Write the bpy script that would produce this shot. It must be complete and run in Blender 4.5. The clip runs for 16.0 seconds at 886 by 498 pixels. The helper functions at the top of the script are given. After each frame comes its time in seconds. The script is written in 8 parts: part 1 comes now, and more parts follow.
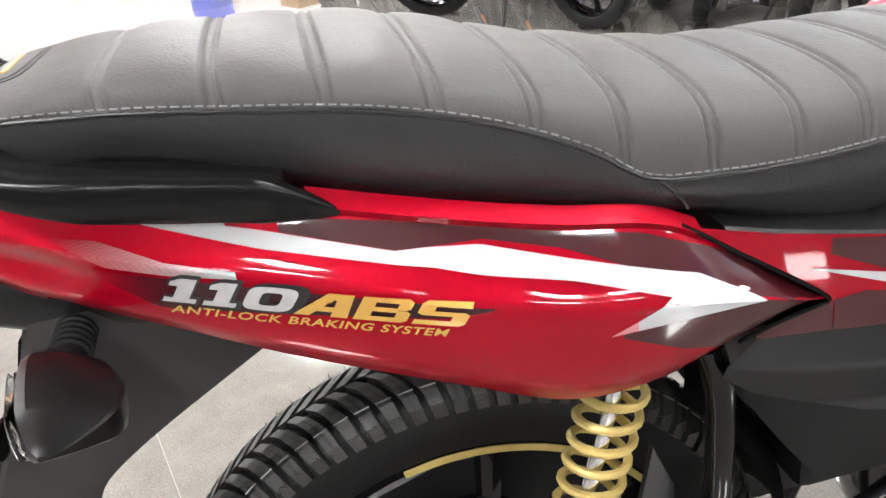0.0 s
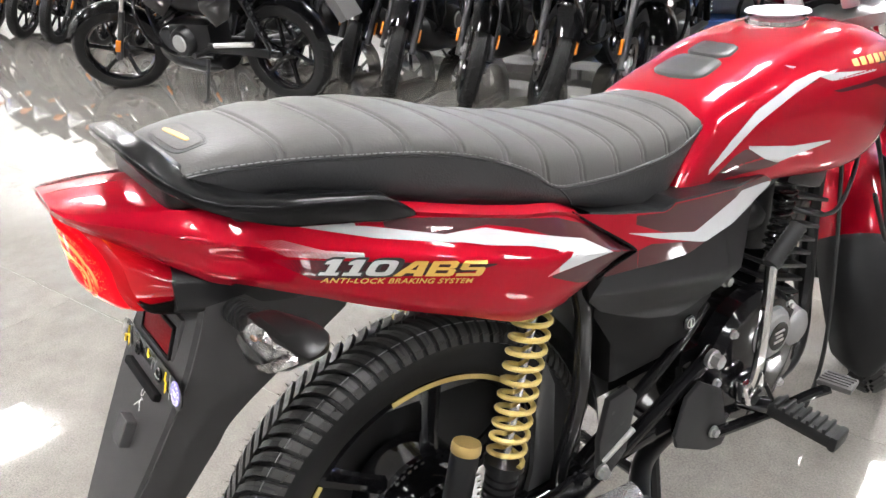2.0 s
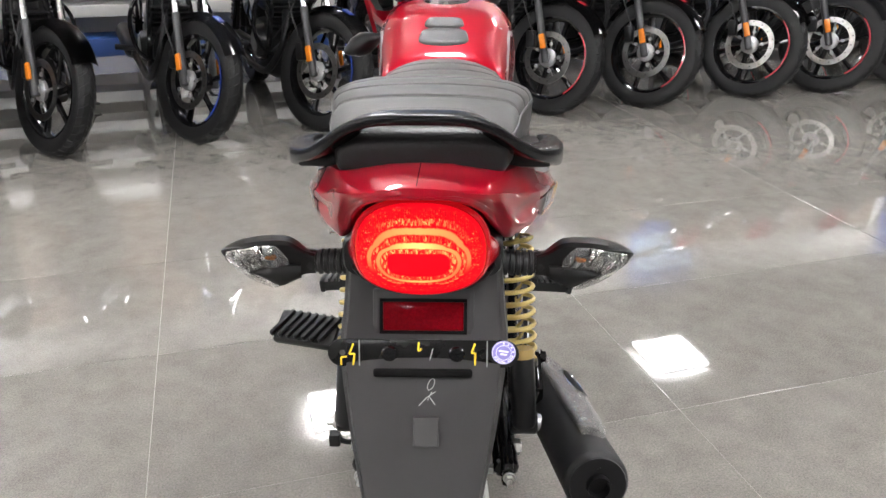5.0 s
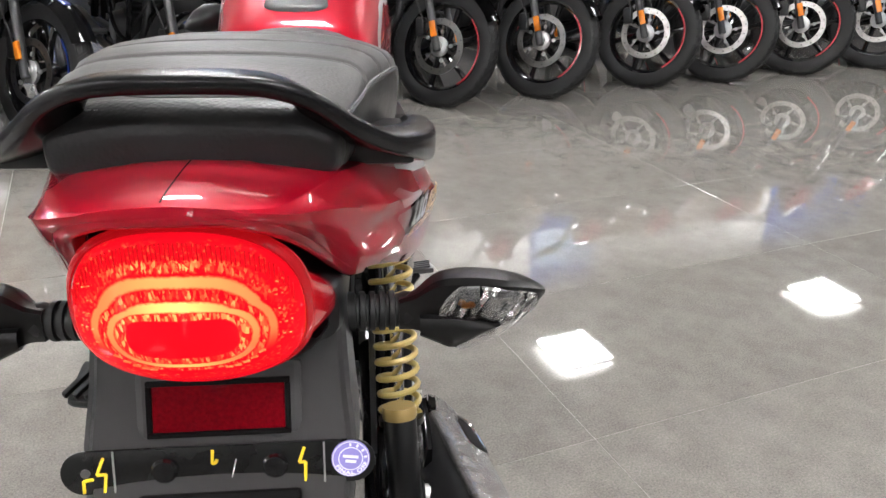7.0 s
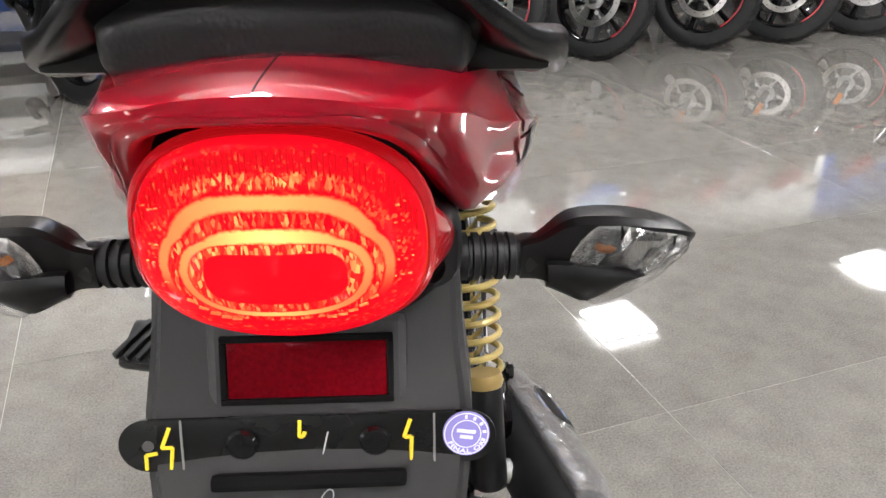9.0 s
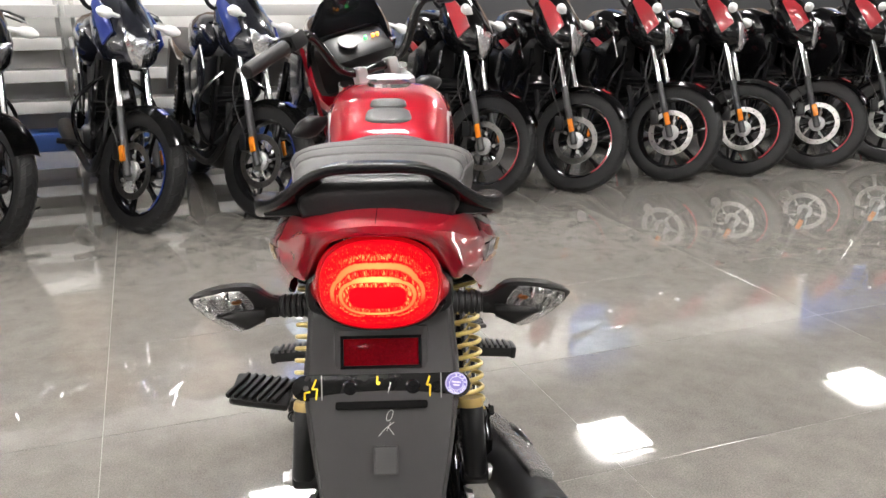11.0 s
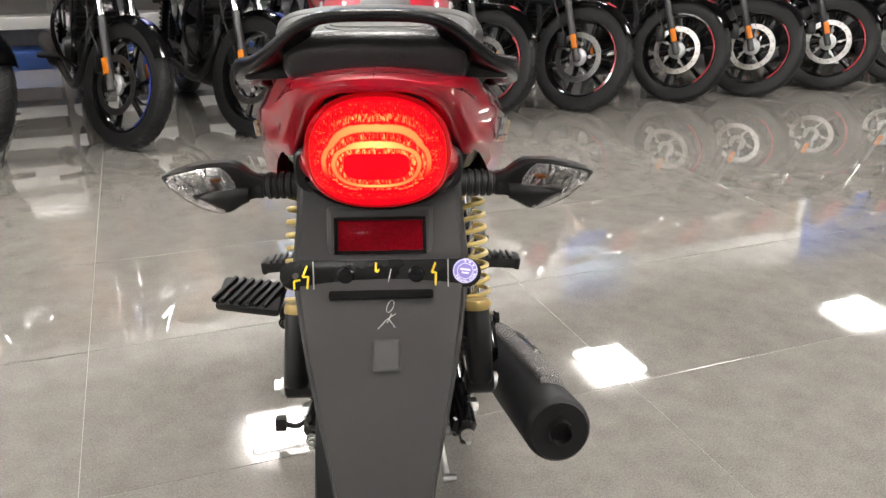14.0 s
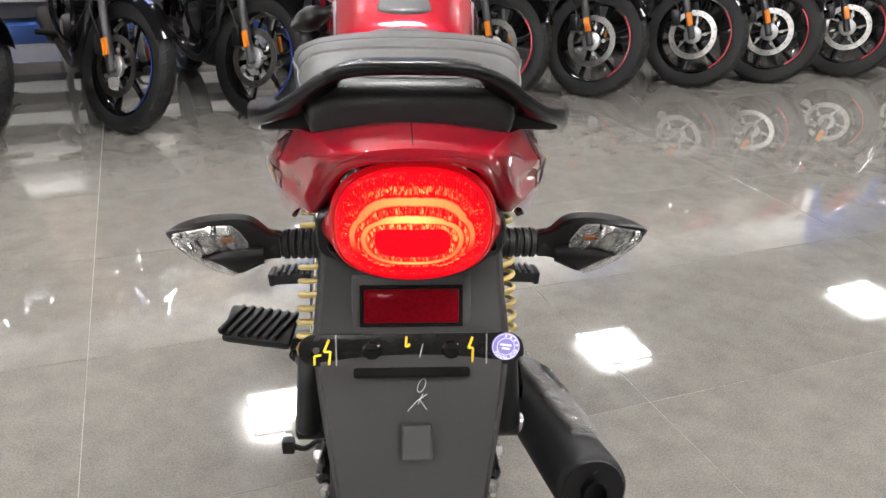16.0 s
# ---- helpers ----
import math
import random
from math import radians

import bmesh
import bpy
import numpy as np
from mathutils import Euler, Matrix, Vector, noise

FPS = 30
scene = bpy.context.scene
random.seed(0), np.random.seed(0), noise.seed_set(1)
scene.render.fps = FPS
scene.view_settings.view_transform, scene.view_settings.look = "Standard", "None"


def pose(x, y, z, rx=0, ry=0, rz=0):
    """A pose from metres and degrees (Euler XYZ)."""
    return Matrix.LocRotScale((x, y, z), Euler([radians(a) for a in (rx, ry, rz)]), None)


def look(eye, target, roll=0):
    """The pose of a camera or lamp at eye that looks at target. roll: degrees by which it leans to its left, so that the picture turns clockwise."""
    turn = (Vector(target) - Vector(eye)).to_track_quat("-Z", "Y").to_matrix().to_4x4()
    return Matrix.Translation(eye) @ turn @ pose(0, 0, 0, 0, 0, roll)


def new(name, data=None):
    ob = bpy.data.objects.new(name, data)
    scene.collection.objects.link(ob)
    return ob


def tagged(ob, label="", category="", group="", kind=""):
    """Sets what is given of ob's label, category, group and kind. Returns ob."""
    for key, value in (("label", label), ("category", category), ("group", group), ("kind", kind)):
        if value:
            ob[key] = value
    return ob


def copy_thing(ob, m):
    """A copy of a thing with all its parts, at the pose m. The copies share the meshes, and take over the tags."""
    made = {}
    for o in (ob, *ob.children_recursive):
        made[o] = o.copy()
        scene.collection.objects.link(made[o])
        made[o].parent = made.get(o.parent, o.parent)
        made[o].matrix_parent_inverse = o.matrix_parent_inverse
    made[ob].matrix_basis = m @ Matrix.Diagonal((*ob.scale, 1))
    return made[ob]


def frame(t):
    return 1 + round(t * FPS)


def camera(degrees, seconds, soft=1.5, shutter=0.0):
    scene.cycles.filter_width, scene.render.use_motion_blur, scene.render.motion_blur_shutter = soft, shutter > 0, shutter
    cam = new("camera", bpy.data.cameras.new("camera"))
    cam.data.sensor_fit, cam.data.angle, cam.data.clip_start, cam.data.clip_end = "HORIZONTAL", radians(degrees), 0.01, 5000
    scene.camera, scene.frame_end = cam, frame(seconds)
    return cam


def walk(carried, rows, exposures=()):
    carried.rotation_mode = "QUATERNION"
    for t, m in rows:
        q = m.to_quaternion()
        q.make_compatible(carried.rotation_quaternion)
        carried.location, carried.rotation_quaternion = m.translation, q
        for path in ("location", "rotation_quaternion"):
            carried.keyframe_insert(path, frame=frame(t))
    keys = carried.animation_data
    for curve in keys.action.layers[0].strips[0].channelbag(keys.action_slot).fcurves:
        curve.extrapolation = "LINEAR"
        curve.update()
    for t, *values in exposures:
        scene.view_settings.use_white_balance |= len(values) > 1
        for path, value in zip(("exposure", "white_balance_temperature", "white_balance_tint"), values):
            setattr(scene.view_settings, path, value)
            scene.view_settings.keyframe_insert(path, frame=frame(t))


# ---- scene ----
cam = camera(58.2, 16.0)
PATH = [
    (0, (0.579, -0.088, 1.012), (-1.188, 0.169, 0.112), -8.4),
    (0.5, (0.615, -0.095, 1.031), (-1.162, 0.289, 0.196), -8.4),
    (1, (0.66, -0.198, 1.052), (-1.047, 0.471, 0.253), -7.3),
    (1.5, (0.727, -0.356, 1.109), (-0.875, 0.542, 0.317), -5.4),
    (2, (0.778, -0.496, 1.129), (-0.719, 0.543, 0.305), -2.7),
    (2.5, (0.773, -0.659, 1.161), (-0.582, 0.54, 0.31), -0.4),
    (3, (0.611, -0.843, 1.146), (-0.517, 0.546, 0.252), 0.4),
    (3.2, (0.517, -0.9, 1.144), (-0.499, 0.565, 0.236), 0.2),
    (5.3, (0.031, -1.117, 1.121), (0.047, 0.716, 0.321), -0.2),
    (5.5, (0.037, -1.183, 1.123), (0.074, 0.658, 0.341), -0.1),
    (6, (0.041, -1.213, 1.128), (0.123, 0.636, 0.369), 0.2),
    (6.5, (0.044, -0.975, 1.094), (0.195, 0.862, 0.318), 0.8),
    (7, (0.097, -0.76, 1.027), (0.287, 1.051, 0.201), 1.0),
    (7.5, (0.153, -0.57, 0.953), (0.34, 1.203, 0.046), 0.9),
    (8, (0.173, -0.51, 0.927), (0.338, 1.243, -0.022), 0.8),
    (8.5, (0.142, -0.558, 0.936), (0.272, 1.196, -0.016), 0.0),
    (9, (0.052, -0.675, 0.965), (0.15, 1.112, 0.071), 0.2),
    (9.5, (0.005, -0.772, 0.995), (0.093, 1.059, 0.197), -0.1),
    (10, (0.014, -0.862, 1.084), (0.105, 1.032, 0.446), -0.2),
    (10.2, (0.027, -0.918, 1.117), (0.116, 0.988, 0.516), -0.4),
    (12.3, (0.027, -1.422, 1.058), (0.152, 0.475, 0.437), 0.8),
    (12.5, (0.029, -1.448, 1.058), (0.154, 0.445, 0.424), 0.9),
    (13, (0.018, -1.459, 1.064), (0.146, 0.423, 0.397), 0.8),
    (13.5, (0.014, -1.318, 1.037), (0.133, 0.551, 0.332), 0.5),
    (14, (0.019, -1.058, 1.008), (0.127, 0.788, 0.246), 0.2),
    (14.5, (0.001, -0.839, 0.945), (0.113, 0.974, 0.107), 0.3),
    (15, (-0.02, -0.712, 0.913), (0.103, 1.079, 0.031), 0.8),
    (15.5, (-0.037, -0.756, 0.942), (0.09, 1.035, 0.061), 1.2),
    (16, (-0.009, -0.942, 1.057), (0.097, 0.875, 0.229), 1.0),
]
walk(cam, [(t, look(eye, target, roll)) for t, eye, target, roll in PATH], [(0.0, 0.54, 6450, 10), (3.2, 0.51, 6400, 10), (5.3, 0.12, 6400, 10), (7.0, 0.13, 6400, 10), (8.0, 0.32, 6400, 10), (9.0, 0.17, 6400, 10), (10.2, 0.18, 6450, 10), (12.3, 0.08, 6950, 10), (14.0, 0.15, 6750, 10), (16.0, 0.12, 6500, 10)])

# ---------- room frame: u along the row of parked bikes, v towards the back wall ----------
ROOM = math.radians(17.3)
UX, UY = math.cos(ROOM), math.sin(ROOM)


def room(u, v):
    return (u * UX - v * UY, u * UY + v * UX)


# ---------- world and light ----------
world = bpy.data.worlds.new("world")
scene.world = world
world.use_nodes = True
world.node_tree.nodes["Background"].inputs[0].default_value = (0.6, 0.62, 0.65, 1)
world.node_tree.nodes["Background"].inputs[1].default_value = 0.06
LAMP_POWER = 93.0
CEILING = 2.95


# ---------- materials ----------
def material(name, color, rough=0.5, metal=0.0, coat=0.0, spec=0.5, bump=0.0, bump_scale=200.0,
             vary=0.0, vary_scale=8.0, rough_vary=0.0, emit=None, emit_power=0.0, trans=0.0, ior=1.45, flakes=0.0):
    m = bpy.data.materials.new(name)
    m.use_nodes = True
    nt = m.node_tree
    b = nt.nodes["Principled BSDF"]
    b.inputs["Base Color"].default_value = (*color, 1)
    b.inputs["Roughness"].default_value = rough
    b.inputs["Metallic"].default_value = metal
    b.inputs["Coat Weight"].default_value = coat
    b.inputs["Coat Roughness"].default_value = 0.025
    b.inputs["Specular IOR Level"].default_value = spec
    b.inputs["Transmission Weight"].default_value = trans
    b.inputs["IOR"].default_value = ior
    if emit:
        b.inputs["Emission Color"].default_value = (*emit, 1)
        b.inputs["Emission Strength"].default_value = emit_power
    tc = nt.nodes.new("ShaderNodeTexCoord")

    def noise_node(scale, detail=4.0):
        n = nt.nodes.new("ShaderNodeTexNoise")
        n.inputs["Scale"].default_value = scale
        n.inputs["Detail"].default_value = detail
        nt.links.new(tc.outputs["Object"], n.inputs["Vector"])
        return n

    if vary:
        n = noise_node(vary_scale)
        r = nt.nodes.new("ShaderNodeMapRange")
        r.inputs["To Min"].default_value = 1 - vary
        r.inputs["To Max"].default_value = 1 + vary
        nt.links.new(n.outputs["Fac"], r.inputs["Value"])
        mx = nt.nodes.new("ShaderNodeVectorMath")
        mx.operation = "SCALE"
        mx.inputs[0].default_value = color
        nt.links.new(r.outputs["Result"], mx.inputs["Scale"])
        nt.links.new(mx.outputs["Vector"], b.inputs["Base Color"])
    if rough_vary:
        n = noise_node(vary_scale * 3)
        r = nt.nodes.new("ShaderNodeMapRange")
        r.inputs["To Min"].default_value = max(0.02, rough - rough_vary)
        r.inputs["To Max"].default_value = rough + rough_vary
        nt.links.new(n.outputs["Fac"], r.inputs["Value"])
        nt.links.new(r.outputs["Result"], b.inputs["Roughness"])
    if bump:
        n = noise_node(bump_scale, 3.0)
        bp = nt.nodes.new("ShaderNodeBump")
        bp.inputs["Strength"].default_value = bump
        bp.inputs["Distance"].default_value = 0.001
        nt.links.new(n.outputs["Fac"], bp.inputs["Height"])
        nt.links.new(bp.outputs["Normal"], b.inputs["Normal"])
    return m


PAINT_RED = material("red_metallic_paint", (0.33, 0.0010, 0.013), 0.36, 0.35, 1.0, spec=0.05, vary=0.03, vary_scale=900)
PAINT_RED.node_tree.nodes["Principled BSDF"].inputs["Coat IOR"].default_value = 1.36
DECAL_MAROON = material("maroon_decal", (0.045, 0.005, 0.008), 0.35, 0.0, 1.0, spec=0.2, vary=0.1, vary_scale=40)
DECAL_WHITE = material("white_decal", (0.46, 0.47, 0.485), 0.35, 0.0, 0.8, vary=0.04, vary_scale=60)
DECAL_WHITE.node_tree.nodes["Principled BSDF"].inputs["Coat IOR"].default_value = 1.3
DECAL_PINK = material("faded_pink_decal", (0.62, 0.22, 0.24), 0.3, 0.0, 1.0)


def fading(name, stops, lo, hi, rough=0.3):
    """A printed film whose colour changes along the bike, with a fine dot screen."""
    m = material(name, stops[0][1], rough, 0.1, 0.8, spec=0.2)
    nt = m.node_tree
    tc = nt.nodes.new("ShaderNodeTexCoord")
    sep = nt.nodes.new("ShaderNodeSeparateXYZ")
    mp = nt.nodes.new("ShaderNodeMapRange")
    mp.inputs["From Min"].default_value, mp.inputs["From Max"].default_value = lo, hi
    dots = nt.nodes.new("ShaderNodeTexVoronoi")
    dots.inputs["Scale"].default_value = 900
    dots.inputs["Randomness"].default_value = 0.15
    wob = nt.nodes.new("ShaderNodeMath")
    wob.operation = "MULTIPLY_ADD"
    wob.inputs[1].default_value, wob.inputs[2].default_value = 0.36, -0.16
    add = nt.nodes.new("ShaderNodeMath")
    add.operation = "ADD"
    ramp = nt.nodes.new("ShaderNodeValToRGB")
    cr = ramp.color_ramp
    cr.elements[0].position, cr.elements[0].color = stops[0][0], (*stops[0][1], 1)
    cr.elements[1].position, cr.elements[1].color = stops[-1][0], (*stops[-1][1], 1)
    for at, c in stops[1:-1]:
        cr.elements.new(at).color = (*c, 1)
    nt.links.new(tc.outputs["Object"], sep.inputs[0])
    nt.links.new(tc.outputs["Object"], dots.inputs["Vector"])
    nt.links.new(sep.outputs["Y"], mp.inputs["Value"])
    nt.links.new(dots.outputs["Distance"], wob.inputs[0])
    nt.links.new(mp.outputs["Result"], add.inputs[0])
    nt.links.new(wob.outputs[0], add.inputs[1])
    nt.links.new(add.outputs[0], ramp.inputs["Fac"])
    nt.links.new(ramp.outputs["Color"], nt.nodes["Principled BSDF"].inputs["Base Color"])
    return m


FADE_RED = (0.30, 0.001, 0.012)
FADE_SILVER = fading("fading_silver_decal", ((0.08, FADE_RED), (0.5, (0.36, 0.16, 0.17)), (0.95, (0.45, 0.455, 0.47))), -0.250, -0.150)
FADE_MAROON = fading("fading_maroon_decal", ((0.1, FADE_RED), (0.6, (0.09, 0.004, 0.010)), (1.0, (0.035, 0.008, 0.011))), -0.240, -0.185)
GOLD_PRINT = material("gold_print", (0.58, 0.33, 0.07), 0.35, 0.2, 0.6)
SILVER_PRINT = material("silver_print", (0.48, 0.48, 0.49), 0.3, 0.3, 0.6, vary=0.25, vary_scale=60)
# black of the printed outline, also painted shade in holes, slots and sipes
BLACK_PRINT_SHADE = material("black_print_and_hole_shade", (0.012, 0.012, 0.013), 0.4)
BLACK_GLOSS = material("gloss_black_paint", (0.004, 0.004, 0.0045), 0.14, 0.0, 0.5, spec=0.2, rough_vary=0.04)
RAIL_BLACK = material("black_rail_paint", (0.004, 0.004, 0.0043), 0.25, 0.0, 0.0, spec=0.24, bump=0.1, bump_scale=900, rough_vary=0.05)
BLACK_SATIN = material("satin_black_plastic", (0.006, 0.006, 0.0065), 0.34, spec=0.32, bump=0.15, bump_scale=900, rough_vary=0.06)
BLACK_MATT = material("matt_black_plastic", (0.011, 0.011, 0.0115), 0.48, spec=0.4, bump=0.3, bump_scale=1400, vary=0.1, vary_scale=12, rough_vary=0.06)
COVER_BLACK = material("satin_black_cover", (0.036, 0.036, 0.037), 0.30, spec=0.7, bump=0.2, bump_scale=1400, rough_vary=0.05)
BRACKET_BLACK = material("black_painted_steel", (0.005, 0.005, 0.005), 0.28, spec=0.3, rough_vary=0.06)
COLLAR_BLACK = material("semi_gloss_black_plastic", (0.0045, 0.0042, 0.0042), 0.30, spec=0.26, bump=0.12, bump_scale=900, rough_vary=0.06)
# black of rims and joints, also painted shade in the recess and panel gap
RIM_SHADE_BLACK = material("dull_black_rim_and_shade", (0.004, 0.004, 0.004), 0.8, spec=0.1, bump=0.2, bump_scale=900)
FENDER_DARK = material("darker_grained_plastic", (0.044, 0.043, 0.043), 0.6, spec=0.3, bump=0.25, bump_scale=1600, vary=0.1, vary_scale=9)
FENDER_GREY = material("dark_grey_grained_plastic", (0.060, 0.058, 0.058), 0.42, bump=0.25, bump_scale=1600, vary=0.10, vary_scale=9, rough_vary=0.06)
RUBBER = material("black_tyre_rubber", (0.0075, 0.0075, 0.0078), 0.48, spec=0.3, bump=0.3, bump_scale=500, vary=0.25, vary_scale=20)
RUBBER_DUST = material("dusty_tyre_tread", (0.075, 0.070, 0.058), 0.75, bump=0.3, bump_scale=500, vary=0.3, vary_scale=25)
# paler than the carcass rubber: lit block tops against shaded grooves, as colour
RUBBER_TREAD_LIT = material("lit_tyre_tread", (0.030, 0.0295, 0.028), 0.42, bump=0.3, bump_scale=500, vary=0.25, vary_scale=20)
RUBBER_SOFT = material("soft_black_rubber", (0.008, 0.008, 0.008), 0.5, spec=0.35, bump=0.2, bump_scale=700)
PAD_GREY = material("grey_rubber_pad", (0.030, 0.030, 0.031), 0.45, bump=0.2, bump_scale=900, vary=0.1)
GOLD_PAINT = material("gold_spring_paint", (0.50, 0.38, 0.13), 0.38, 0.25, 0.3, vary=0.15, vary_scale=60)
CHROME = material("chrome", (0.80, 0.80, 0.80), 0.10, 1.0, rough_vary=0.04)
STEEL = material("zinc_plated_steel", (0.55, 0.55, 0.54), 0.32, 1.0, vary=0.2, vary_scale=90)
ALLOY = material("cast_aluminium", (0.36, 0.36, 0.36), 0.42, 0.9, bump=0.3, bump_scale=600, vary=0.15, vary_scale=40)
YELLOW_MARK = material("yellow_marker_paint", (0.85, 0.62, 0.03), 0.5)
CHALK = material("white_chalk", (0.62, 0.62, 0.60), 0.8)
STICKER_VIOLET = material("violet_paper", (0.23, 0.20, 0.52), 0.5)
STICKER_WHITE = material("white_paper", (0.74, 0.72, 0.80), 0.5)
PLASTIC_WRAP = material("crumpled_clear_wrap", (0.84, 0.83, 0.82), 0.20, 0.85, bump=0.8, bump_scale=30, vary=0.2, vary_scale=30)
PLASTIC_WRAP.node_tree.nodes["Bump"].inputs["Distance"].default_value = 0.006
RED_REFLECTOR = material("red_reflector_plastic", (0.11, 0.001, 0.004), 0.42, spec=0.02, coat=0.05, bump=0.8, bump_scale=420, vary=0.5, vary_scale=420)
LENS_RED_DEEP = material("red_lens_rib", (0.30, 0.003, 0.006), 0.2, spec=0.05, emit=(1.0, 0.006, 0.012), emit_power=0.45)
LED_ORANGE = material("lit_led_bead", (0.9, 0.12, 0.04), 0.2, emit=(1.0, 0.065, 0.02), emit_power=1.05)
LENS_SMOKE = material("lit_red_bezel", (0.12, 0.001, 0.004), 0.25, spec=0.2, coat=0.1, emit=(1.0, 0.01, 0.015), emit_power=0.30)
CLEAR_LENS = material("clear_lens", (0.95, 0.95, 0.96), 0.02, trans=1.0, ior=1.15)
REFLECTOR_CHROME = material("faceted_reflector", (0.92, 0.91, 0.90), 0.13, 1.0, bump=0.6, bump_scale=150, vary=0.5, vary_scale=140)
BULB_AMBER = material("amber_bulb", (0.50, 0.19, 0.06), 0.25, coat=0.3)
AMBER_REFLECTOR = material("amber_reflector", (0.55, 0.16, 0.012), 0.25, coat=0.3, vary=0.15, vary_scale=300)
HEADLAMP_GLASS = material("faceted_headlamp", (0.93, 0.94, 0.97), 0.16, 1.0, bump=1.0, bump_scale=45, vary=0.5, vary_scale=60)
HEADLAMP_GLASS.node_tree.nodes["Bump"].inputs["Distance"].default_value = 0.006
GLASS_DARK = material("smoked_screen", (0.012, 0.013, 0.015), 0.06, coat=1.0)
GOLD_DARK = material("brown_gold_cap", (0.38, 0.27, 0.10), 0.35, 0.4)
WHITE_PLASTIC = material("white_plastic", (0.75, 0.75, 0.75), 0.35, vary=0.05)


def lens_material():
    """Lit tail lamp lens: a dim middle bar, two bands of light round it, red towards the edge."""
    m = bpy.data.materials.new("lit_red_lens")
    m.use_nodes = True
    nt = m.node_tree
    b = nt.nodes["Principled BSDF"]
    b.inputs["Base Color"].default_value = (0.16, 0.001, 0.002, 1)
    b.inputs["Roughness"].default_value = 0.12
    b.inputs["Specular IOR Level"].default_value = 0.03
    tc = nt.nodes.new("ShaderNodeTexCoord")
    sep = nt.nodes.new("ShaderNodeSeparateXYZ")
    nt.links.new(tc.outputs["Object"], sep.inputs[0])

    def calc(op, a, c=None, d=None):
        n = nt.nodes.new("ShaderNodeMath")
        n.operation = op
        for i, v in enumerate((a, c, d)):
            if v is None:
                continue
            if isinstance(v, (int, float)):
                n.inputs[i].default_value = v
            else:
                nt.links.new(v, n.inputs[i])
        return n.outputs[0]
    noise = nt.nodes.new("ShaderNodeTexNoise")
    noise.inputs["Scale"].default_value = 150
    noise.inputs["Detail"].default_value = 3
    nt.links.new(tc.outputs["Object"], noise.inputs["Vector"])
    cell = nt.nodes.new("ShaderNodeTexVoronoi")
    cell.inputs["Scale"].default_value = 620
    nt.links.new(tc.outputs["Object"], cell.inputs["Vector"])
    spl = nt.nodes.new("ShaderNodeSeparateColor")
    nt.links.new(cell.outputs["Color"], spl.inputs[0])
    wob = calc("ADD", calc("MULTIPLY_ADD", noise.outputs["Fac"], 0.03, -0.015), calc("MULTIPLY_ADD", spl.outputs[0], 0.012, -0.006))
    u = calc("DIVIDE", calc("ABSOLUTE", sep.outputs["X"]), 0.0285)
    dz = calc("SUBTRACT", sep.outputs["Z"], 0.8110)
    # the bands stand further apart and broader above the bar
    up = calc("MINIMUM", calc("MULTIPLY_ADD", dz, 50.0, 0.41), calc("MULTIPLY_ADD", dz, 21.0, 0.903))
    down = calc("MULTIPLY_ADD", dz, -46.0, 0.46)
    v = calc("MAXIMUM", calc("MAXIMUM", up, down), 0.0)

    def rounded(p):
        return calc("POWER", calc("ADD", calc("POWER", u, p), calc("POWER", v, p)), 1 / p)
    bar, e = rounded(5.0), rounded(3.2)
    e = calc("ADD", e, calc("MULTIPLY", wob, calc("GREATER_THAN", bar, 1.02)))

    def step(x, lo, hi):
        n = nt.nodes.new("ShaderNodeMapRange")
        n.interpolation_type = "SMOOTHSTEP"
        n.inputs["From Min"].default_value, n.inputs["From Max"].default_value = lo, hi
        nt.links.new(x, n.inputs["Value"])
        return n.outputs["Result"]

    def band(lo, hi, soft):
        return calc("MULTIPLY", step(e, lo - soft, lo + soft), step(e, hi + soft, hi - soft))

    def bell(width):
        return calc("POWER", 2.718, calc("MULTIPLY", calc("POWER", calc("DIVIDE", sep.outputs["X"], width), 2.0), -1.0))
    # tall narrow facets of the optics
    mp = nt.nodes.new("ShaderNodeMapping")
    mp.inputs["Scale"].default_value = (760, 0, 260)
    nt.links.new(tc.outputs["Object"], mp.inputs["Vector"])
    flute = nt.nodes.new("ShaderNodeTexVoronoi")
    flute.inputs["Scale"].default_value = 1.0
    nt.links.new(mp.outputs["Vector"], flute.inputs["Vector"])
    fspl = nt.nodes.new("ShaderNodeSeparateColor")
    nt.links.new(flute.outputs["Color"], fspl.inputs[0])
    # brighter towards the lamp's middle, weaker at the sides and below
    side = calc("MULTIPLY_ADD", bell(0.032), 0.55, 0.45)
    above = calc("MULTIPLY_ADD", step(dz, -0.012, 0.004), 0.4, 0.6)
    over = step(dz, 0.012, 0.026)
    inner = calc("MULTIPLY", band(1.27, 1.395, 0.022), calc("MULTIPLY", calc("MULTIPLY_ADD", bell(0.016), 0.42, 0.60), side))
    outer = calc("MULTIPLY", calc("MULTIPLY", band(1.57, 1.705, 0.022), step(dz, -0.016, 0.002)), calc("MULTIPLY", 0.52, side))
    rim = calc("MULTIPLY", calc("MULTIPLY", step(bar, 1.01, 1.04), step(e, 1.27, 1.22)), calc("MULTIPLY_ADD", calc("POWER", fspl.outputs[1], 3.0), 0.65, 0.01))
    gap = calc("MULTIPLY", band(1.43, 1.54, 0.03), calc("MULTIPLY", calc("POWER", fspl.outputs[2], 3.5), 0.50))
    crown = calc("MULTIPLY", calc("MULTIPLY", band(1.76, 1.90, 0.02), over), calc("MULTIPLY", calc("POWER", fspl.outputs[0], 3.0), calc("MULTIPLY", bell(0.030), 0.70)))
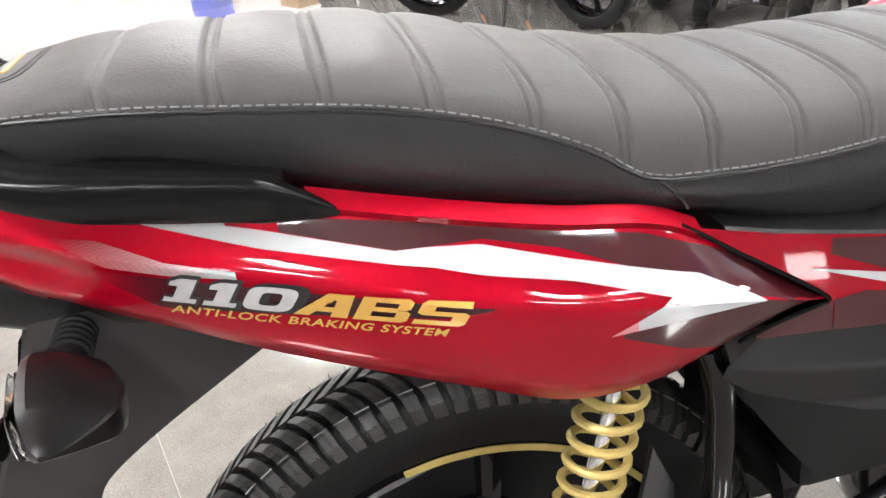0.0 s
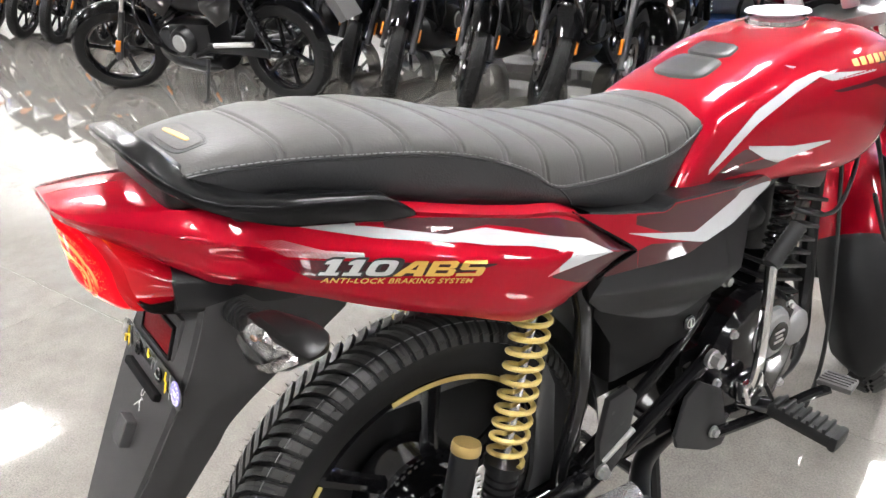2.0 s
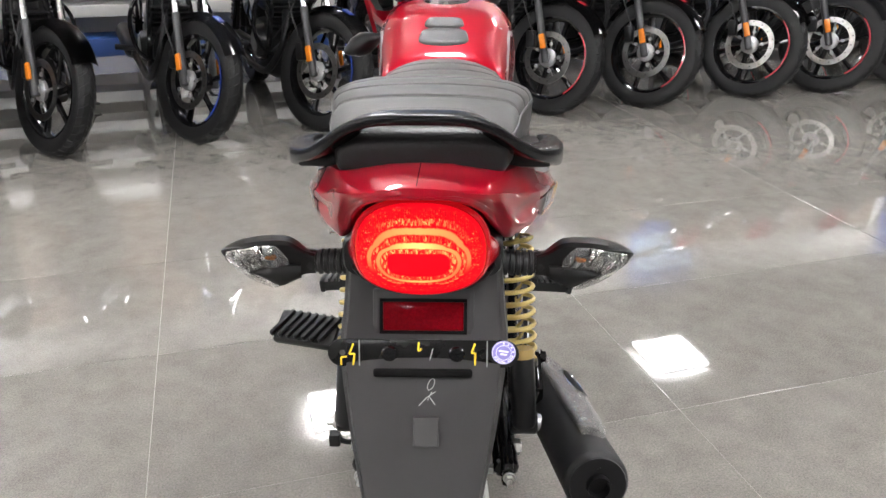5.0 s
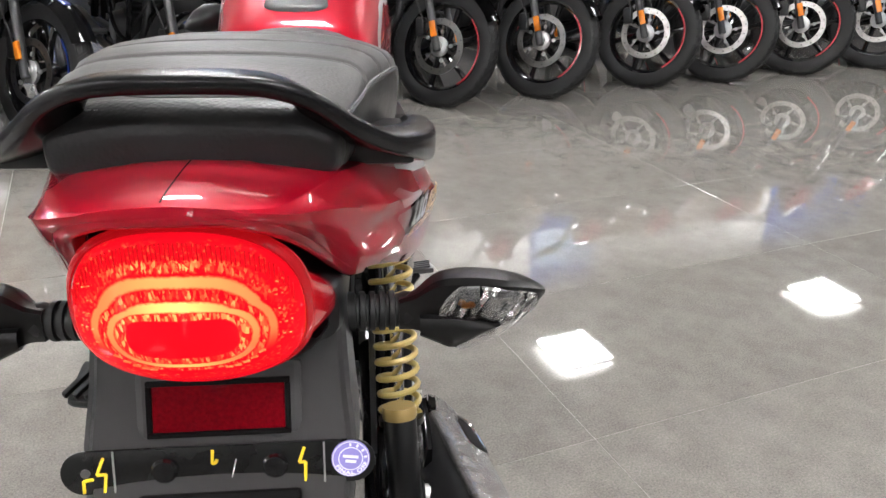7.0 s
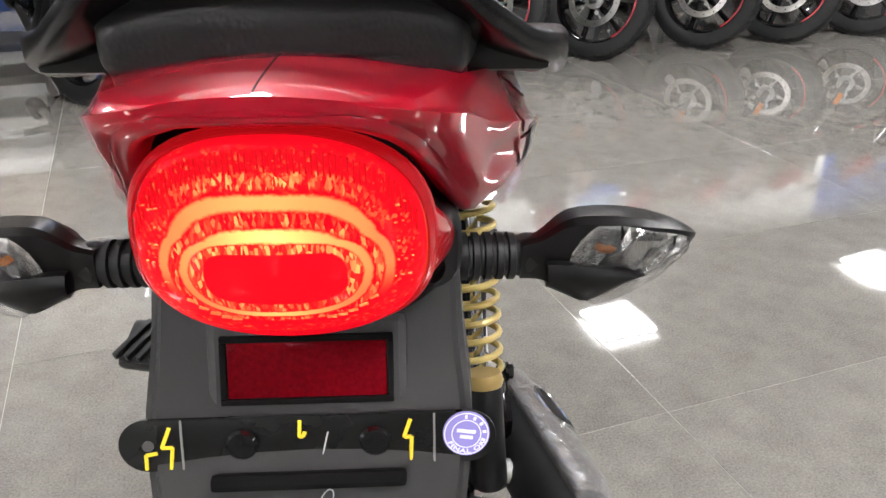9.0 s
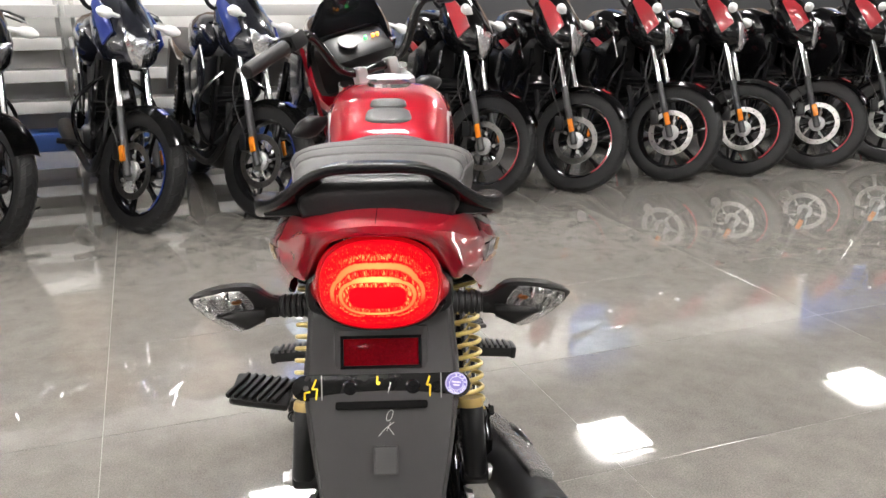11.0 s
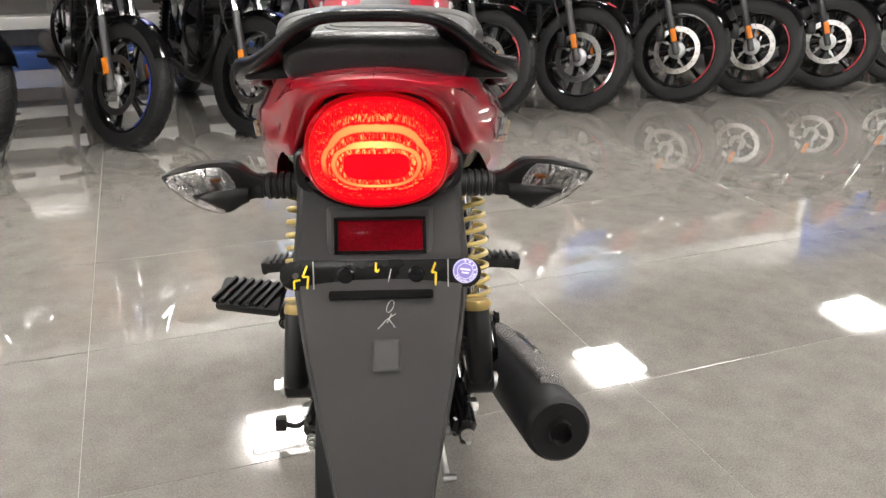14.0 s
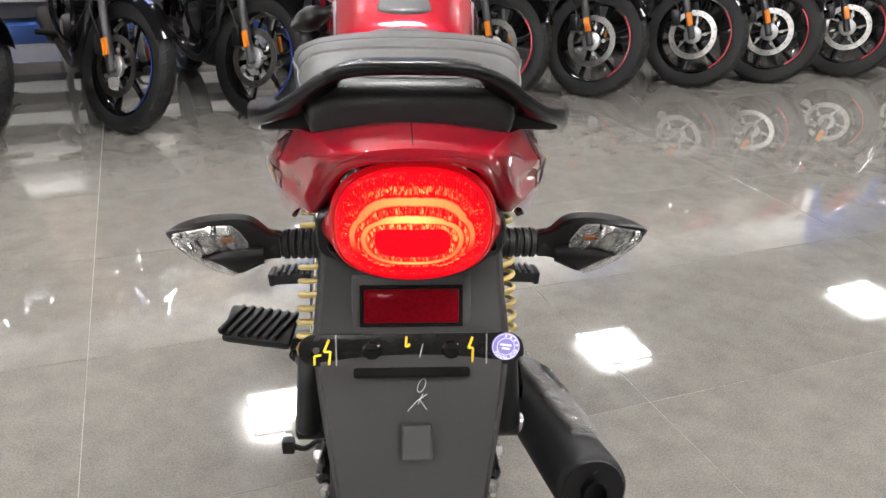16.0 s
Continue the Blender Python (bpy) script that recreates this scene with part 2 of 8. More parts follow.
    field = calc("MULTIPLY", band(1.74, 2.10, 0.05), calc("MULTIPLY", calc("POWER", spl.outputs[2], 11.0), 0.16))
    glow = calc("MULTIPLY", calc("ADD", calc("ADD", inner, outer), calc("ADD", calc("ADD", rim, crown), calc("ADD", gap, field))), above)
    big = nt.nodes.new("ShaderNodeTexNoise")
    big.inputs["Scale"].default_value = 38
    nt.links.new(tc.outputs["Object"], big.inputs["Vector"])
    k = calc("MULTIPLY_ADD", big.outputs["Fac"], 0.4, 0.80)
    green = calc("ADD", glow, 0.003)
    deep = calc("ADD", calc("MULTIPLY", band(1.42, 1.55, 0.03), 0.16), calc("MULTIPLY", step(e, 1.90, 2.15), 0.24))
    red = calc("ADD", calc("SUBTRACT", 1.0, deep), calc("MULTIPLY", glow, 0.8))
    blue = calc("MULTIPLY_ADD", glow, 0.26, 0.012)
    mix = nt.nodes.new("ShaderNodeCombineColor")
    for i, c in enumerate((red, green, blue)):
        nt.links.new(c, mix.inputs[i])
    nt.links.new(mix.outputs["Color"], b.inputs["Emission Color"])
    nt.links.new(k, b.inputs["Emission Strength"])
    return m


def side_lens_material():
    """Wrapped side of the lens: lit near the lamp's back, dark further forward."""
    m = material("red_side_lens", (0.10, 0.001, 0.004), 0.10, spec=0.4, coat=0.6, emit=(1.0, 0.012, 0.02), emit_power=0.1)
    nt = m.node_tree
    b = nt.nodes["Principled BSDF"]
    tc = nt.nodes.new("ShaderNodeTexCoord")
    sep = nt.nodes.new("ShaderNodeSeparateXYZ")
    ramp = nt.nodes.new("ShaderNodeValToRGB")
    mp = nt.nodes.new("ShaderNodeMapRange")
    mp.inputs["From Min"].default_value = -0.385
    mp.inputs["From Max"].default_value = -0.318
    cr = ramp.color_ramp
    cr.elements[0].position, cr.elements[0].color = 0.0, (0.75, 0.02, 0.010, 1)
    cr.elements[1].position, cr.elements[1].color = 1.0, (0.09, 0.001, 0.003, 1)
    for p, c in ((0.22, (0.95, 0.16, 0.02, 1)), (0.34, (0.50, 0.008, 0.010, 1)), (0.52, (0.40, 0.005, 0.008, 1)), (0.75, (0.24, 0.002, 0.006, 1))):
        el = cr.elements.new(p)
        el.color = c
    nt.links.new(tc.outputs["Object"], sep.inputs[0])
    nt.links.new(sep.outputs["Y"], mp.inputs["Value"])
    nt.links.new(mp.outputs["Result"], ramp.inputs["Fac"])
    nt.links.new(ramp.outputs["Color"], b.inputs["Emission Color"])
    b.inputs["Emission Strength"].default_value = 0.8
    return m


LENS_LIT = lens_material()
LENS_SIDE = side_lens_material()


def seat_material(name, color, rough, spec=0.5):
    m = material(name, color, rough, spec=spec, vary=0.12, vary_scale=14, rough_vary=0.05)
    nt = m.node_tree
    b = nt.nodes["Principled BSDF"]
    tc = nt.nodes.new("ShaderNodeTexCoord")
    vo = nt.nodes.new("ShaderNodeTexVoronoi")
    vo.inputs["Scale"].default_value = 420
    vo.feature = "SMOOTH_F1"
    no = nt.nodes.new("ShaderNodeTexNoise")
    no.inputs["Scale"].default_value = 45
    no.inputs["Detail"].default_value = 6
    add = nt.nodes.new("ShaderNodeMath")
    add.operation = "ADD"
    bp = nt.nodes.new("ShaderNodeBump")
    bp.inputs["Strength"].default_value = 0.40
    bp.inputs["Distance"].default_value = 0.0007
    nt.links.new(tc.outputs["Object"], vo.inputs["Vector"])
    nt.links.new(tc.outputs["Object"], no.inputs["Vector"])
    nt.links.new(vo.outputs["Distance"], add.inputs[0])
    nt.links.new(no.outputs["Fac"], add.inputs[1])
    nt.links.new(add.outputs[0], bp.inputs["Height"])
    nt.links.new(bp.outputs["Normal"], b.inputs["Normal"])
    return m


SEAT_VINYL = seat_material("grained_seat_vinyl", (0.080, 0.078, 0.076), 0.46, 0.13)
SEAT_SIDE = seat_material("seat_side_vinyl", (0.026, 0.026, 0.027), 0.34, 0.4)
SEAT_BACK = seat_material("seat_back_vinyl", (0.010, 0.010, 0.0103), 0.38, 0.24)
SEAT_SIDE.node_tree.nodes["Bump.001" if "Bump.001" in SEAT_SIDE.node_tree.nodes else "Bump"].inputs["Strength"].default_value = 0.45
THREAD = material("grey_thread", (0.22, 0.22, 0.22), 0.7)


def floor_material():
    m = bpy.data.materials.new("polished_grey_granite_tile")
    m.use_nodes = True
    nt = m.node_tree
    b = nt.nodes["Principled BSDF"]
    tc = nt.nodes.new("ShaderNodeTexCoord")
    oi = nt.nodes.new("ShaderNodeObjectInfo")

    def tex(scale, detail, rough=0.5):
        n = nt.nodes.new("ShaderNodeTexNoise")
        n.inputs["Scale"].default_value = scale
        n.inputs["Detail"].default_value = detail
        n.inputs["Roughness"].default_value = rough
        nt.links.new(tc.outputs["Object"], n.inputs["Vector"])
        return n

    big, fine = tex(9.0, 7, 0.7), tex(230, 4, 0.7)
    ramp = nt.nodes.new("ShaderNodeValToRGB")
    ramp.color_ramp.elements[0].position, ramp.color_ramp.elements[0].color = 0.32, (0.096, 0.090, 0.081, 1)
    ramp.color_ramp.elements[1].position, ramp.color_ramp.elements[1].color = 0.68, (0.258, 0.242, 0.220, 1)
    mid = nt.nodes.new("ShaderNodeMath")
    mid.operation = "MULTIPLY_ADD"
    mid.inputs[1].default_value = 0.36
    nt.links.new(big.outputs["Fac"], mid.inputs[0])
    half = nt.nodes.new("ShaderNodeMath")
    half.operation = "MULTIPLY"
    half.inputs[1].default_value = 0.64
    nt.links.new(fine.outputs["Fac"], half.inputs[0])
    nt.links.new(half.outputs[0], mid.inputs[2])
    nt.links.new(mid.outputs[0], ramp.inputs["Fac"])
    hsv = nt.nodes.new("ShaderNodeHueSaturation")
    rnd = nt.nodes.new("ShaderNodeMapRange")
    rnd.inputs["To Min"].default_value = 0.93
    rnd.inputs["To Max"].default_value = 1.07
    nt.links.new(oi.outputs["Random"], rnd.inputs["Value"])
    nt.links.new(rnd.outputs["Result"], hsv.inputs["Value"])
    nt.links.new(ramp.outputs["Color"], hsv.inputs["Color"])
    nt.links.new(hsv.outputs["Color"], b.inputs["Base Color"])
    sm = tex(2.5, 4)
    rr = nt.nodes.new("ShaderNodeMapRange")
    rr.inputs["To Min"].default_value = 0.022
    rr.inputs["To Max"].default_value = 0.036
    nt.links.new(sm.outputs["Fac"], rr.inputs["Value"])
    nt.links.new(rr.outputs["Result"], b.inputs["Roughness"])
    b.inputs["Specular IOR Level"].default_value = 0.95
    b.inputs["Coat Weight"].default_value = 0.32
    b.inputs["Coat IOR"].default_value = 1.6
    b.inputs["Coat Roughness"].default_value = 0.024
    wave = tex(7.0, 3)
    bp = nt.nodes.new("ShaderNodeBump")
    bp.inputs["Strength"].default_value = 0.030
    bp.inputs["Distance"].default_value = 0.004
    nt.links.new(wave.outputs["Fac"], bp.inputs["Height"])
    nt.links.new(bp.outputs["Normal"], b.inputs["Normal"])
    nt.links.new(bp.outputs["Normal"], b.inputs["Coat Normal"])
    return m


FLOOR_TILE = floor_material()
GROUT = material("pale_grey_grout", (0.26, 0.246, 0.226), 0.35)
GREY_WALL = material("grey_wall_paint", (0.16, 0.16, 0.16), 0.6, vary=0.05, vary_scale=3)
WALL_PAINT = material("white_wall_paint", (0.72, 0.71, 0.69), 0.6, bump=0.1, bump_scale=60, vary=0.04, vary_scale=3)
CEILING_PAINT = material("white_ceiling_tile", (0.78, 0.765, 0.745), 0.75, vary=0.05, vary_scale=2)
CEILING_GREY = material("grey_ceiling_tile", (0.20, 0.196, 0.190), 0.75, vary=0.05, vary_scale=2)
BLUE_BOARD = material("blue_board", (0.03, 0.11, 0.42), 0.4, vary=0.08, vary_scale=4)
BLUE_PLASTIC = material("blue_plastic", (0.02, 0.06, 0.55), 0.35, vary=0.06)
SHELF_WHITE = material("white_shelf_metal", (0.36, 0.355, 0.345), 0.4, vary=0.05)
CARD = material("brown_cardboard", (0.42, 0.25, 0.10), 0.75, vary=0.15, vary_scale=10)
ORANGE = material("orange_plastic", (0.75, 0.22, 0.03), 0.4)
LAMP_PANEL = material("lit_ceiling_panel", (0.9, 0.9, 0.9), 0.5, emit=(1.0, 0.985, 0.975), emit_power=LAMP_POWER)


# ---------- mesh helpers ----------
def link(name, bm, mat, sharp=35.0, smooth=True):
    me = bpy.data.meshes.new(name)
    bmesh.ops.recalc_face_normals(bm, faces=bm.faces)
    bm.to_mesh(me)
    bm.free()
    me.materials.append(mat)
    if smooth:
        me.shade_smooth()
        me.set_sharp_from_angle(angle=radians(sharp))
    return new(name, me)


def part(name, bm, mat, parent, label="", sharp=35.0, smooth=True):
    ob = link(name, bm, mat, sharp, smooth)
    ob.parent = parent
    if label:
        tagged(ob, label)
    return ob


def empty(name, label, category, group="", kind=""):
    ob = new(name)
    ob.empty_display_size = 0.1
    return tagged(ob, label, category, group, kind)


def box(bm, size, at, rot=(0, 0, 0), bevel=0.0, taper=1.0):
    r = bmesh.ops.create_cube(bm, size=1.0)
    vs = r["verts"]
    for v in vs:
        k = taper if v.co.z > 0 else 1.0
        v.co = Vector((v.co.x * size[0] * k, v.co.y * size[1] * k, v.co.z * size[2]))
    if bevel:
        es = list({e for v in vs for e in v.link_edges})
        out = bmesh.ops.bevel(bm, geom=es, offset=bevel, segments=2, affect="EDGES", profile=0.6)
        vs = list({v for f in out["faces"] for v in f.verts} | {v for v in vs if v.is_valid})
    m = pose(*at, *rot)
    bmesh.ops.transform(bm, matrix=m, verts=vs)
    return vs


def ring_verts(bm, c, ax, r, n, squash=1.0, spin=0.0):
    q = Vector(ax).normalized().to_track_quat("Z", "Y")
    return [bm.verts.new(Vector(c) + q @ Vector((r * math.cos(spin + 2 * math.pi * k / n), r * squash * math.sin(spin + 2 * math.pi * k / n), 0))) for k in range(n)]


def bridge(bm, rows, closed=True):
    for a, b in zip(rows, rows[1:]):
        n = len(a)
        for k in range(n if closed else n - 1):
            bm.faces.new((a[k], a[(k + 1) % n], b[(k + 1) % n], b[k]))


def cyl(bm, p0, p1, r0, r1=None, n=20, bevel=0.0):
    r1 = r0 if r1 is None else r1
    p0, p1 = Vector(p0), Vector(p1)
    d = (p1 - p0)
    u = d.normalized()
    if bevel:
        stops = [(p0, r0 - bevel), (p0 + u * bevel, r0), (p1 - u * bevel, r1), (p1, r1 - bevel)]
    else:
        stops = [(p0, r0), (p1, r1)]
    rows = [ring_verts(bm, c, d, r, n) for c, r in stops]
    bridge(bm, rows)
    bm.faces.new(rows[0][::-1])
    bm.faces.new(rows[-1])


def lathe(bm, c, ax, profile, n=32, closed=False):
    """profile: (distance along the axis, radius)."""
    u = Vector(ax).normalized()
    rows = [ring_verts(bm, Vector(c) + u * a, ax, max(r, 1e-4), n) for a, r in profile]
    bridge(bm, rows)
    if closed:
        bridge(bm, [rows[-1], rows[0]])
    else:
        bm.faces.new(rows[0][::-1])
        bm.faces.new(rows[-1])


def smooth_path(pts, per=8):
    pts = [Vector(p) for p in pts]
    out = []
    for i in range(len(pts) - 1):
        p0, p1, p2, p3 = pts[max(i - 1, 0)], pts[i], pts[i + 1], pts[min(i + 2, len(pts) - 1)]
        for k in range(per):
            t = k / per
            out.append(0.5 * ((2 * p1) + (p2 - p0) * t + (2 * p0 - 5 * p1 + 4 * p2 - p3) * t * t + (3 * p1 - p0 - 3 * p2 + p3) * t ** 3))
    out.append(pts[-1])
    return out


def sweep(bm, pts, r, n=12, squash=1.0, radii=None, flat=None):
    """A tube along points; radii: a radius for each point; flat: (half width, half height) of an oval with its height near z."""
    pts = [Vector(p) for p in pts]
    rows = []
    side = None
    for i, p in enumerate(pts):
        d = (pts[min(i + 1, len(pts) - 1)] - pts[max(i - 1, 0)]).normalized()
        if flat:
            s = d.cross(Vector((0, 0, 1)))
            s = s.normalized() if s.length > 1e-3 else Vector((1, 0, 0))
            w = s.cross(d).normalized()
        else:
            if side is None:
                side = d.orthogonal().normalized()
            s = (side - d * side.dot(d)).normalized()
            side = s
            w = d.cross(s).normalized()
        rr = radii[i] if radii else r
        a, b = (flat[0] * rr, flat[1] * rr) if flat else (rr, rr * squash)
        rows.append([bm.verts.new(p + s * a * math.cos(2 * math.pi * k / n) + w * b * math.sin(2 * math.pi * k / n)) for k in range(n)])
    bridge(bm, rows)
    bm.faces.new(rows[0][::-1])
    bm.faces.new(rows[-1])


def tube(bm, pts, r, n=12, per=8, **kw):
    sweep(bm, smooth_path(pts, per), r, n, **kw)


def plate(bm, outline, axis, at, thick, bevel=0.0):
    """A flat plate: outline in the two other axes, in x, y, z order; it lies between at and at + thick."""
    def place(p, d):
        v = list(p)
        v.insert("xyz".index(axis), d)
        return v
    a = [bm.verts.new(place(p, at)) for p in outline]
    b = [bm.verts.new(place(p, at + thick)) for p in outline]
    fa, fb = bm.faces.new(a), bm.faces.new(b[::-1])
    bridge(bm, [a, b])
    if bevel:
        es = list(fa.edges) + list(fb.edges)
        bmesh.ops.bevel(bm, geom=es, offset=bevel, segments=2, affect="EDGES", profile=0.6)


def interp(table, y):
    """Smooth values between rows of a table whose first column grows."""
    ys = [r[0] for r in table]
    if y <= ys[0]:
        return table[0][1:]
    if y >= ys[-1]:
        return table[-1][1:]
    i = max(k for k in range(len(ys) - 1) if ys[k] <= y)
    t = (y - ys[i]) / (ys[i + 1] - ys[i])
    r0, r1, r2, r3 = table[max(i - 1, 0)], table[i], table[i + 1], table[min(i + 2, len(ys) - 1)]
    out = []
    for c in range(1, len(r1)):
        h = ys[i + 1] - ys[i]
        m1 = (r2[c] - r0[c]) / max(r2[0] - r0[0], 1e-6) * h
        m2 = (r3[c] - r1[c]) / max(r3[0] - r1[0], 1e-6) * h
        out.append((2 * t ** 3 - 3 * t ** 2 + 1) * r1[c] + (t ** 3 - 2 * t ** 2 + t) * m1 + (-2 * t ** 3 + 3 * t ** 2) * r2[c] + (t ** 3 - t ** 2) * m2)
    return out


def loft(bm, rows, closed=False, caps=True):
    vr = [[bm.verts.new(p) for p in row] for row in rows]
    bridge(bm, vr, closed)
    if caps and closed:
        bm.faces.new(vr[0][::-1])
        bm.faces.new(vr[-1])
    return vr


def turned(bm, matrix):
    bmesh.ops.transform(bm, matrix=matrix, verts=bm.verts)
    return bm


def B():
    return bmesh.new()


def bolt(bm, at, ax, r=0.007, h=0.006):
    u = Vector(ax).normalized()
    cyl(bm, at, Vector(at) + u * h * 0.35, r * 1.35, n=16)
    cyl(bm, Vector(at) + u * h * 0.3, Vector(at) + u * h, r, n=6)


# ---------- the showroom ----------
def room_box(bm, u0, u1, v0, v1, z0, z1):
    cs = [room(u, v) for u, v in ((u0, v0), (u1, v0), (u1, v1), (u0, v1))]
    lo = [bm.verts.new((x, y, z0)) for x, y in cs]
    hi = [bm.verts.new((x, y, z1)) for x, y in cs]
    bm.faces.new(lo[::-1])
    bm.faces.new(hi)
    bridge(bm, [lo, hi])


U0, U1, V0, V1 = -9.9, 8.6, -7.0, 5.9


def build_room():
    bm = B()
    room_box(bm, U0, U1, V0, V1, -0.12, -0.0008)
    base = tagged(link("floor", bm, GROUT, smooth=False), "polished grey granite tile floor with thin joints", "floor", kind="structure")
    for name, dims, label in (
        ("wall_north", (U0 - 0.2, U1 + 0.2, V1, V1 + 0.2), "white painted showroom wall behind the parked motorcycles"),
        ("wall_south", (U0 - 0.2, U1 + 0.2, V0 - 0.2, V0), "plain grey painted showroom wall"),
        ("wall_west", (U0 - 0.2, U0, V0, V1), "white painted showroom wall beside the blue drum"),
        ("wall_east", (U1, U1 + 0.2, V0, V1), "plain grey painted showroom wall"),
    ):
        bm = B()
        room_box(bm, *dims, -0.12, CEILING + 0.1)
        tagged(link(name, bm, GREY_WALL if name in ("wall_south", "wall_east") else WALL_PAINT, smooth=False), label, "wall", kind="structure")
    # unseen suspended ceiling: white half brightens the floor's reflections, grey half darkens them
    split = U0 + 0.05 + 0.6 * 17
    for name, ua, ub, mat, label in (
        ("ceiling", U0 - 0.2, split, CEILING_PAINT, "unseen suspended ceiling of square tiles, white to brighten floor reflections"),
        ("ceiling_2", split, U1 + 0.2, CEILING_GREY, "unseen suspended ceiling of square tiles, grey to darken floor reflections"),
    ):
        bm = B()
        room_box(bm, ua, ub, V0 - 0.2, V1 + 0.2, CEILING + 0.1, CEILING + 0.25)
        for i in range(int((U1 - U0) / 0.6)):
            for j in range(int((V1 - V0) / 0.6)):
                u, v = U0 + 0.05 + 0.6 * i, V0 + 0.05 + 0.6 * j
                if ua < u + 0.3 < ub:
                    room_box(bm, u + 0.006, u + 0.594, v + 0.006, v + 0.594, CEILING + 0.085, CEILING + 0.1005)
        tagged(link(name, bm, mat, smooth=False), label, "ceiling", kind="structure")
    # square light panels
    first = None
    for i in range(-3, 3):
        for j in range(-3, 2):
            u, v = 0.43 + 3.18 * i, 4.74 + 3.30 * (j - 0)
            if not (U0 + 0.5 < u < U1 - 0.5 and V0 + 0.5 < v < V1 - 0.4):
                continue
            x, y = room(u, v)
            if first is None:
                first = empty("ceiling_light", "lit square white panel light in the ceiling", "ceiling light", "ceiling lights")
                bm = B()
                box(bm, (0.52, 0.52, 0.012), (0, 0, 0.02))
                part("diffuser", bm, LAMP_PANEL, first, "glowing white diffuser", smooth=False)
                bm = B()
                for s in (-1, 1):
                    box(bm, (0.566, 0.020, 0.034), (0, s * 0.273, 0.022), bevel=0.002)
                    box(bm, (0.020, 0.526, 0.034), (s * 0.273, 0, 0.022), bevel=0.002)
                part("frame", bm, SHELF_WHITE, first)
                first.matrix_basis = pose(x, y, CEILING, 0, 0, 17.3)
            else:
                copy_thing(first, pose(x, y, CEILING, 0, 0, 17.3))
    return base


FLOOR = build_room()


NAVY = material("navy_board", (0.015, 0.045, 0.16), 0.45, vary=0.1, vary_scale=4)


# ---------- display rack behind the row ----------
def display_rack(u0, u1):
    rack = empty("display_rack", "white slatted metal rack with a blue base against the wall", "rack", "wall racks")
    w = u1 - u0
    bm = B()
    box(bm, (w, 0.36, 0.13), (0, 0.03, 0.065), bevel=0.004)
    part("base", bm, NAVY, rack, "blue painted base")
    for k in range(4):
        bm = B()
        box(bm, (w, 0.26, 0.085), (0, 0.05, 0.32 + 0.23 * k), bevel=0.006)
        part("shelf", bm, SHELF_WHITE, rack)
    for s in (-1, 1):
        bm = B()
        box(bm, (0.03, 0.04, 1.16), (s * (w / 2 - 0.03), 0.20, 0.62), bevel=0.004)
        part("upright", bm, SHELF_WHITE, rack)
    x, y = room((u0 + u1) / 2, V1 - 0.28)
    rack.matrix_basis = pose(x, y, 0, 0, 0, 17.3)
    return rack


for _u in (-4.9, -2.85, -0.8):
    display_rack(_u, _u + 2.0)


def wall_poster(u, z0, z1, width, mat, mark=None):
    p = empty("wall_poster", "large printed poster board on the showroom wall", "poster", "wall posters")
    bm = B()
    box(bm, (width, 0.02, z1 - z0), (0, 0, (z0 + z1) / 2), bevel=0.003)
    part("board", bm, mat, p)
    if mark:
        bm = B()
        box(bm, (width * 0.86, 0.008, (z1 - z0) * 0.5), (0, -0.013, (z0 + z1) / 2 - 0.06), bevel=0.002)
        part("print", bm, mark, p)
    x, y = room(u, V1 - 0.02)
    p.matrix_basis = pose(x, y, 0, 0, 0, 17.3)
    return p


BROWN_PRINT = material("brown_print", (0.20, 0.14, 0.10), 0.5, vary=0.7, vary_scale=4)
WARM_PRINT = material("warm_print", (0.36, 0.26, 0.19), 0.5, vary=0.6, vary_scale=5)
PALE_PRINT = material("pale_blue_print", (0.40, 0.55, 0.75), 0.5, vary=0.3, vary_scale=5)
DARK_BOARD = material("dark_grey_board", (0.03, 0.03, 0.032), 0.5, vary=0.2, vary_scale=4)
wall_poster(-6.6, 1.30, 2.4, 2.6, WARM_PRINT)
wall_poster(-3.7, 1.30, 2.4, 2.8, BLUE_BOARD)
wall_poster(-0.9, 1.30, 2.4, 2.6, BROWN_PRINT)
wall_poster(1.40, 1.30, 2.4, 1.8, BLUE_BOARD, PALE_PRINT)
wall_poster(3.35, 1.30, 2.02, 1.9, WARM_PRINT)
wall_poster(4.12, 2.06, 2.92, 0.78, BLUE_BOARD, PALE_PRINT)
wall_poster(5.60, 1.30, 2.4, 2.4, BROWN_PRINT)
wall_poster(7.75, 2.06, 2.92, 1.6, BLUE_BOARD)
wall_poster(7.75, 1.20, 2.02, 1.6, WALL_PAINT)


def plinth(u0, u1):
    p = empty("display_plinth", "low dark grey display board behind the parked motorcycles", "board")
    bm = B()
    box(bm, (u1 - u0, 0.08, 1.16), (0, 0, 0.62), bevel=0.006)
    part("panel", bm, DARK_BOARD, p)
    bm = B()
    box(bm, (u1 - u0, 0.14, 0.04), (0, -0.01, 0.02), bevel=0.004)
    part("foot", bm, DARK_BOARD, p)
    p.matrix_basis = pose(*room((u0 + u1) / 2, V1 - 0.14), 0, 0, 0, 17.3)


plinth(1.28, 8.4)


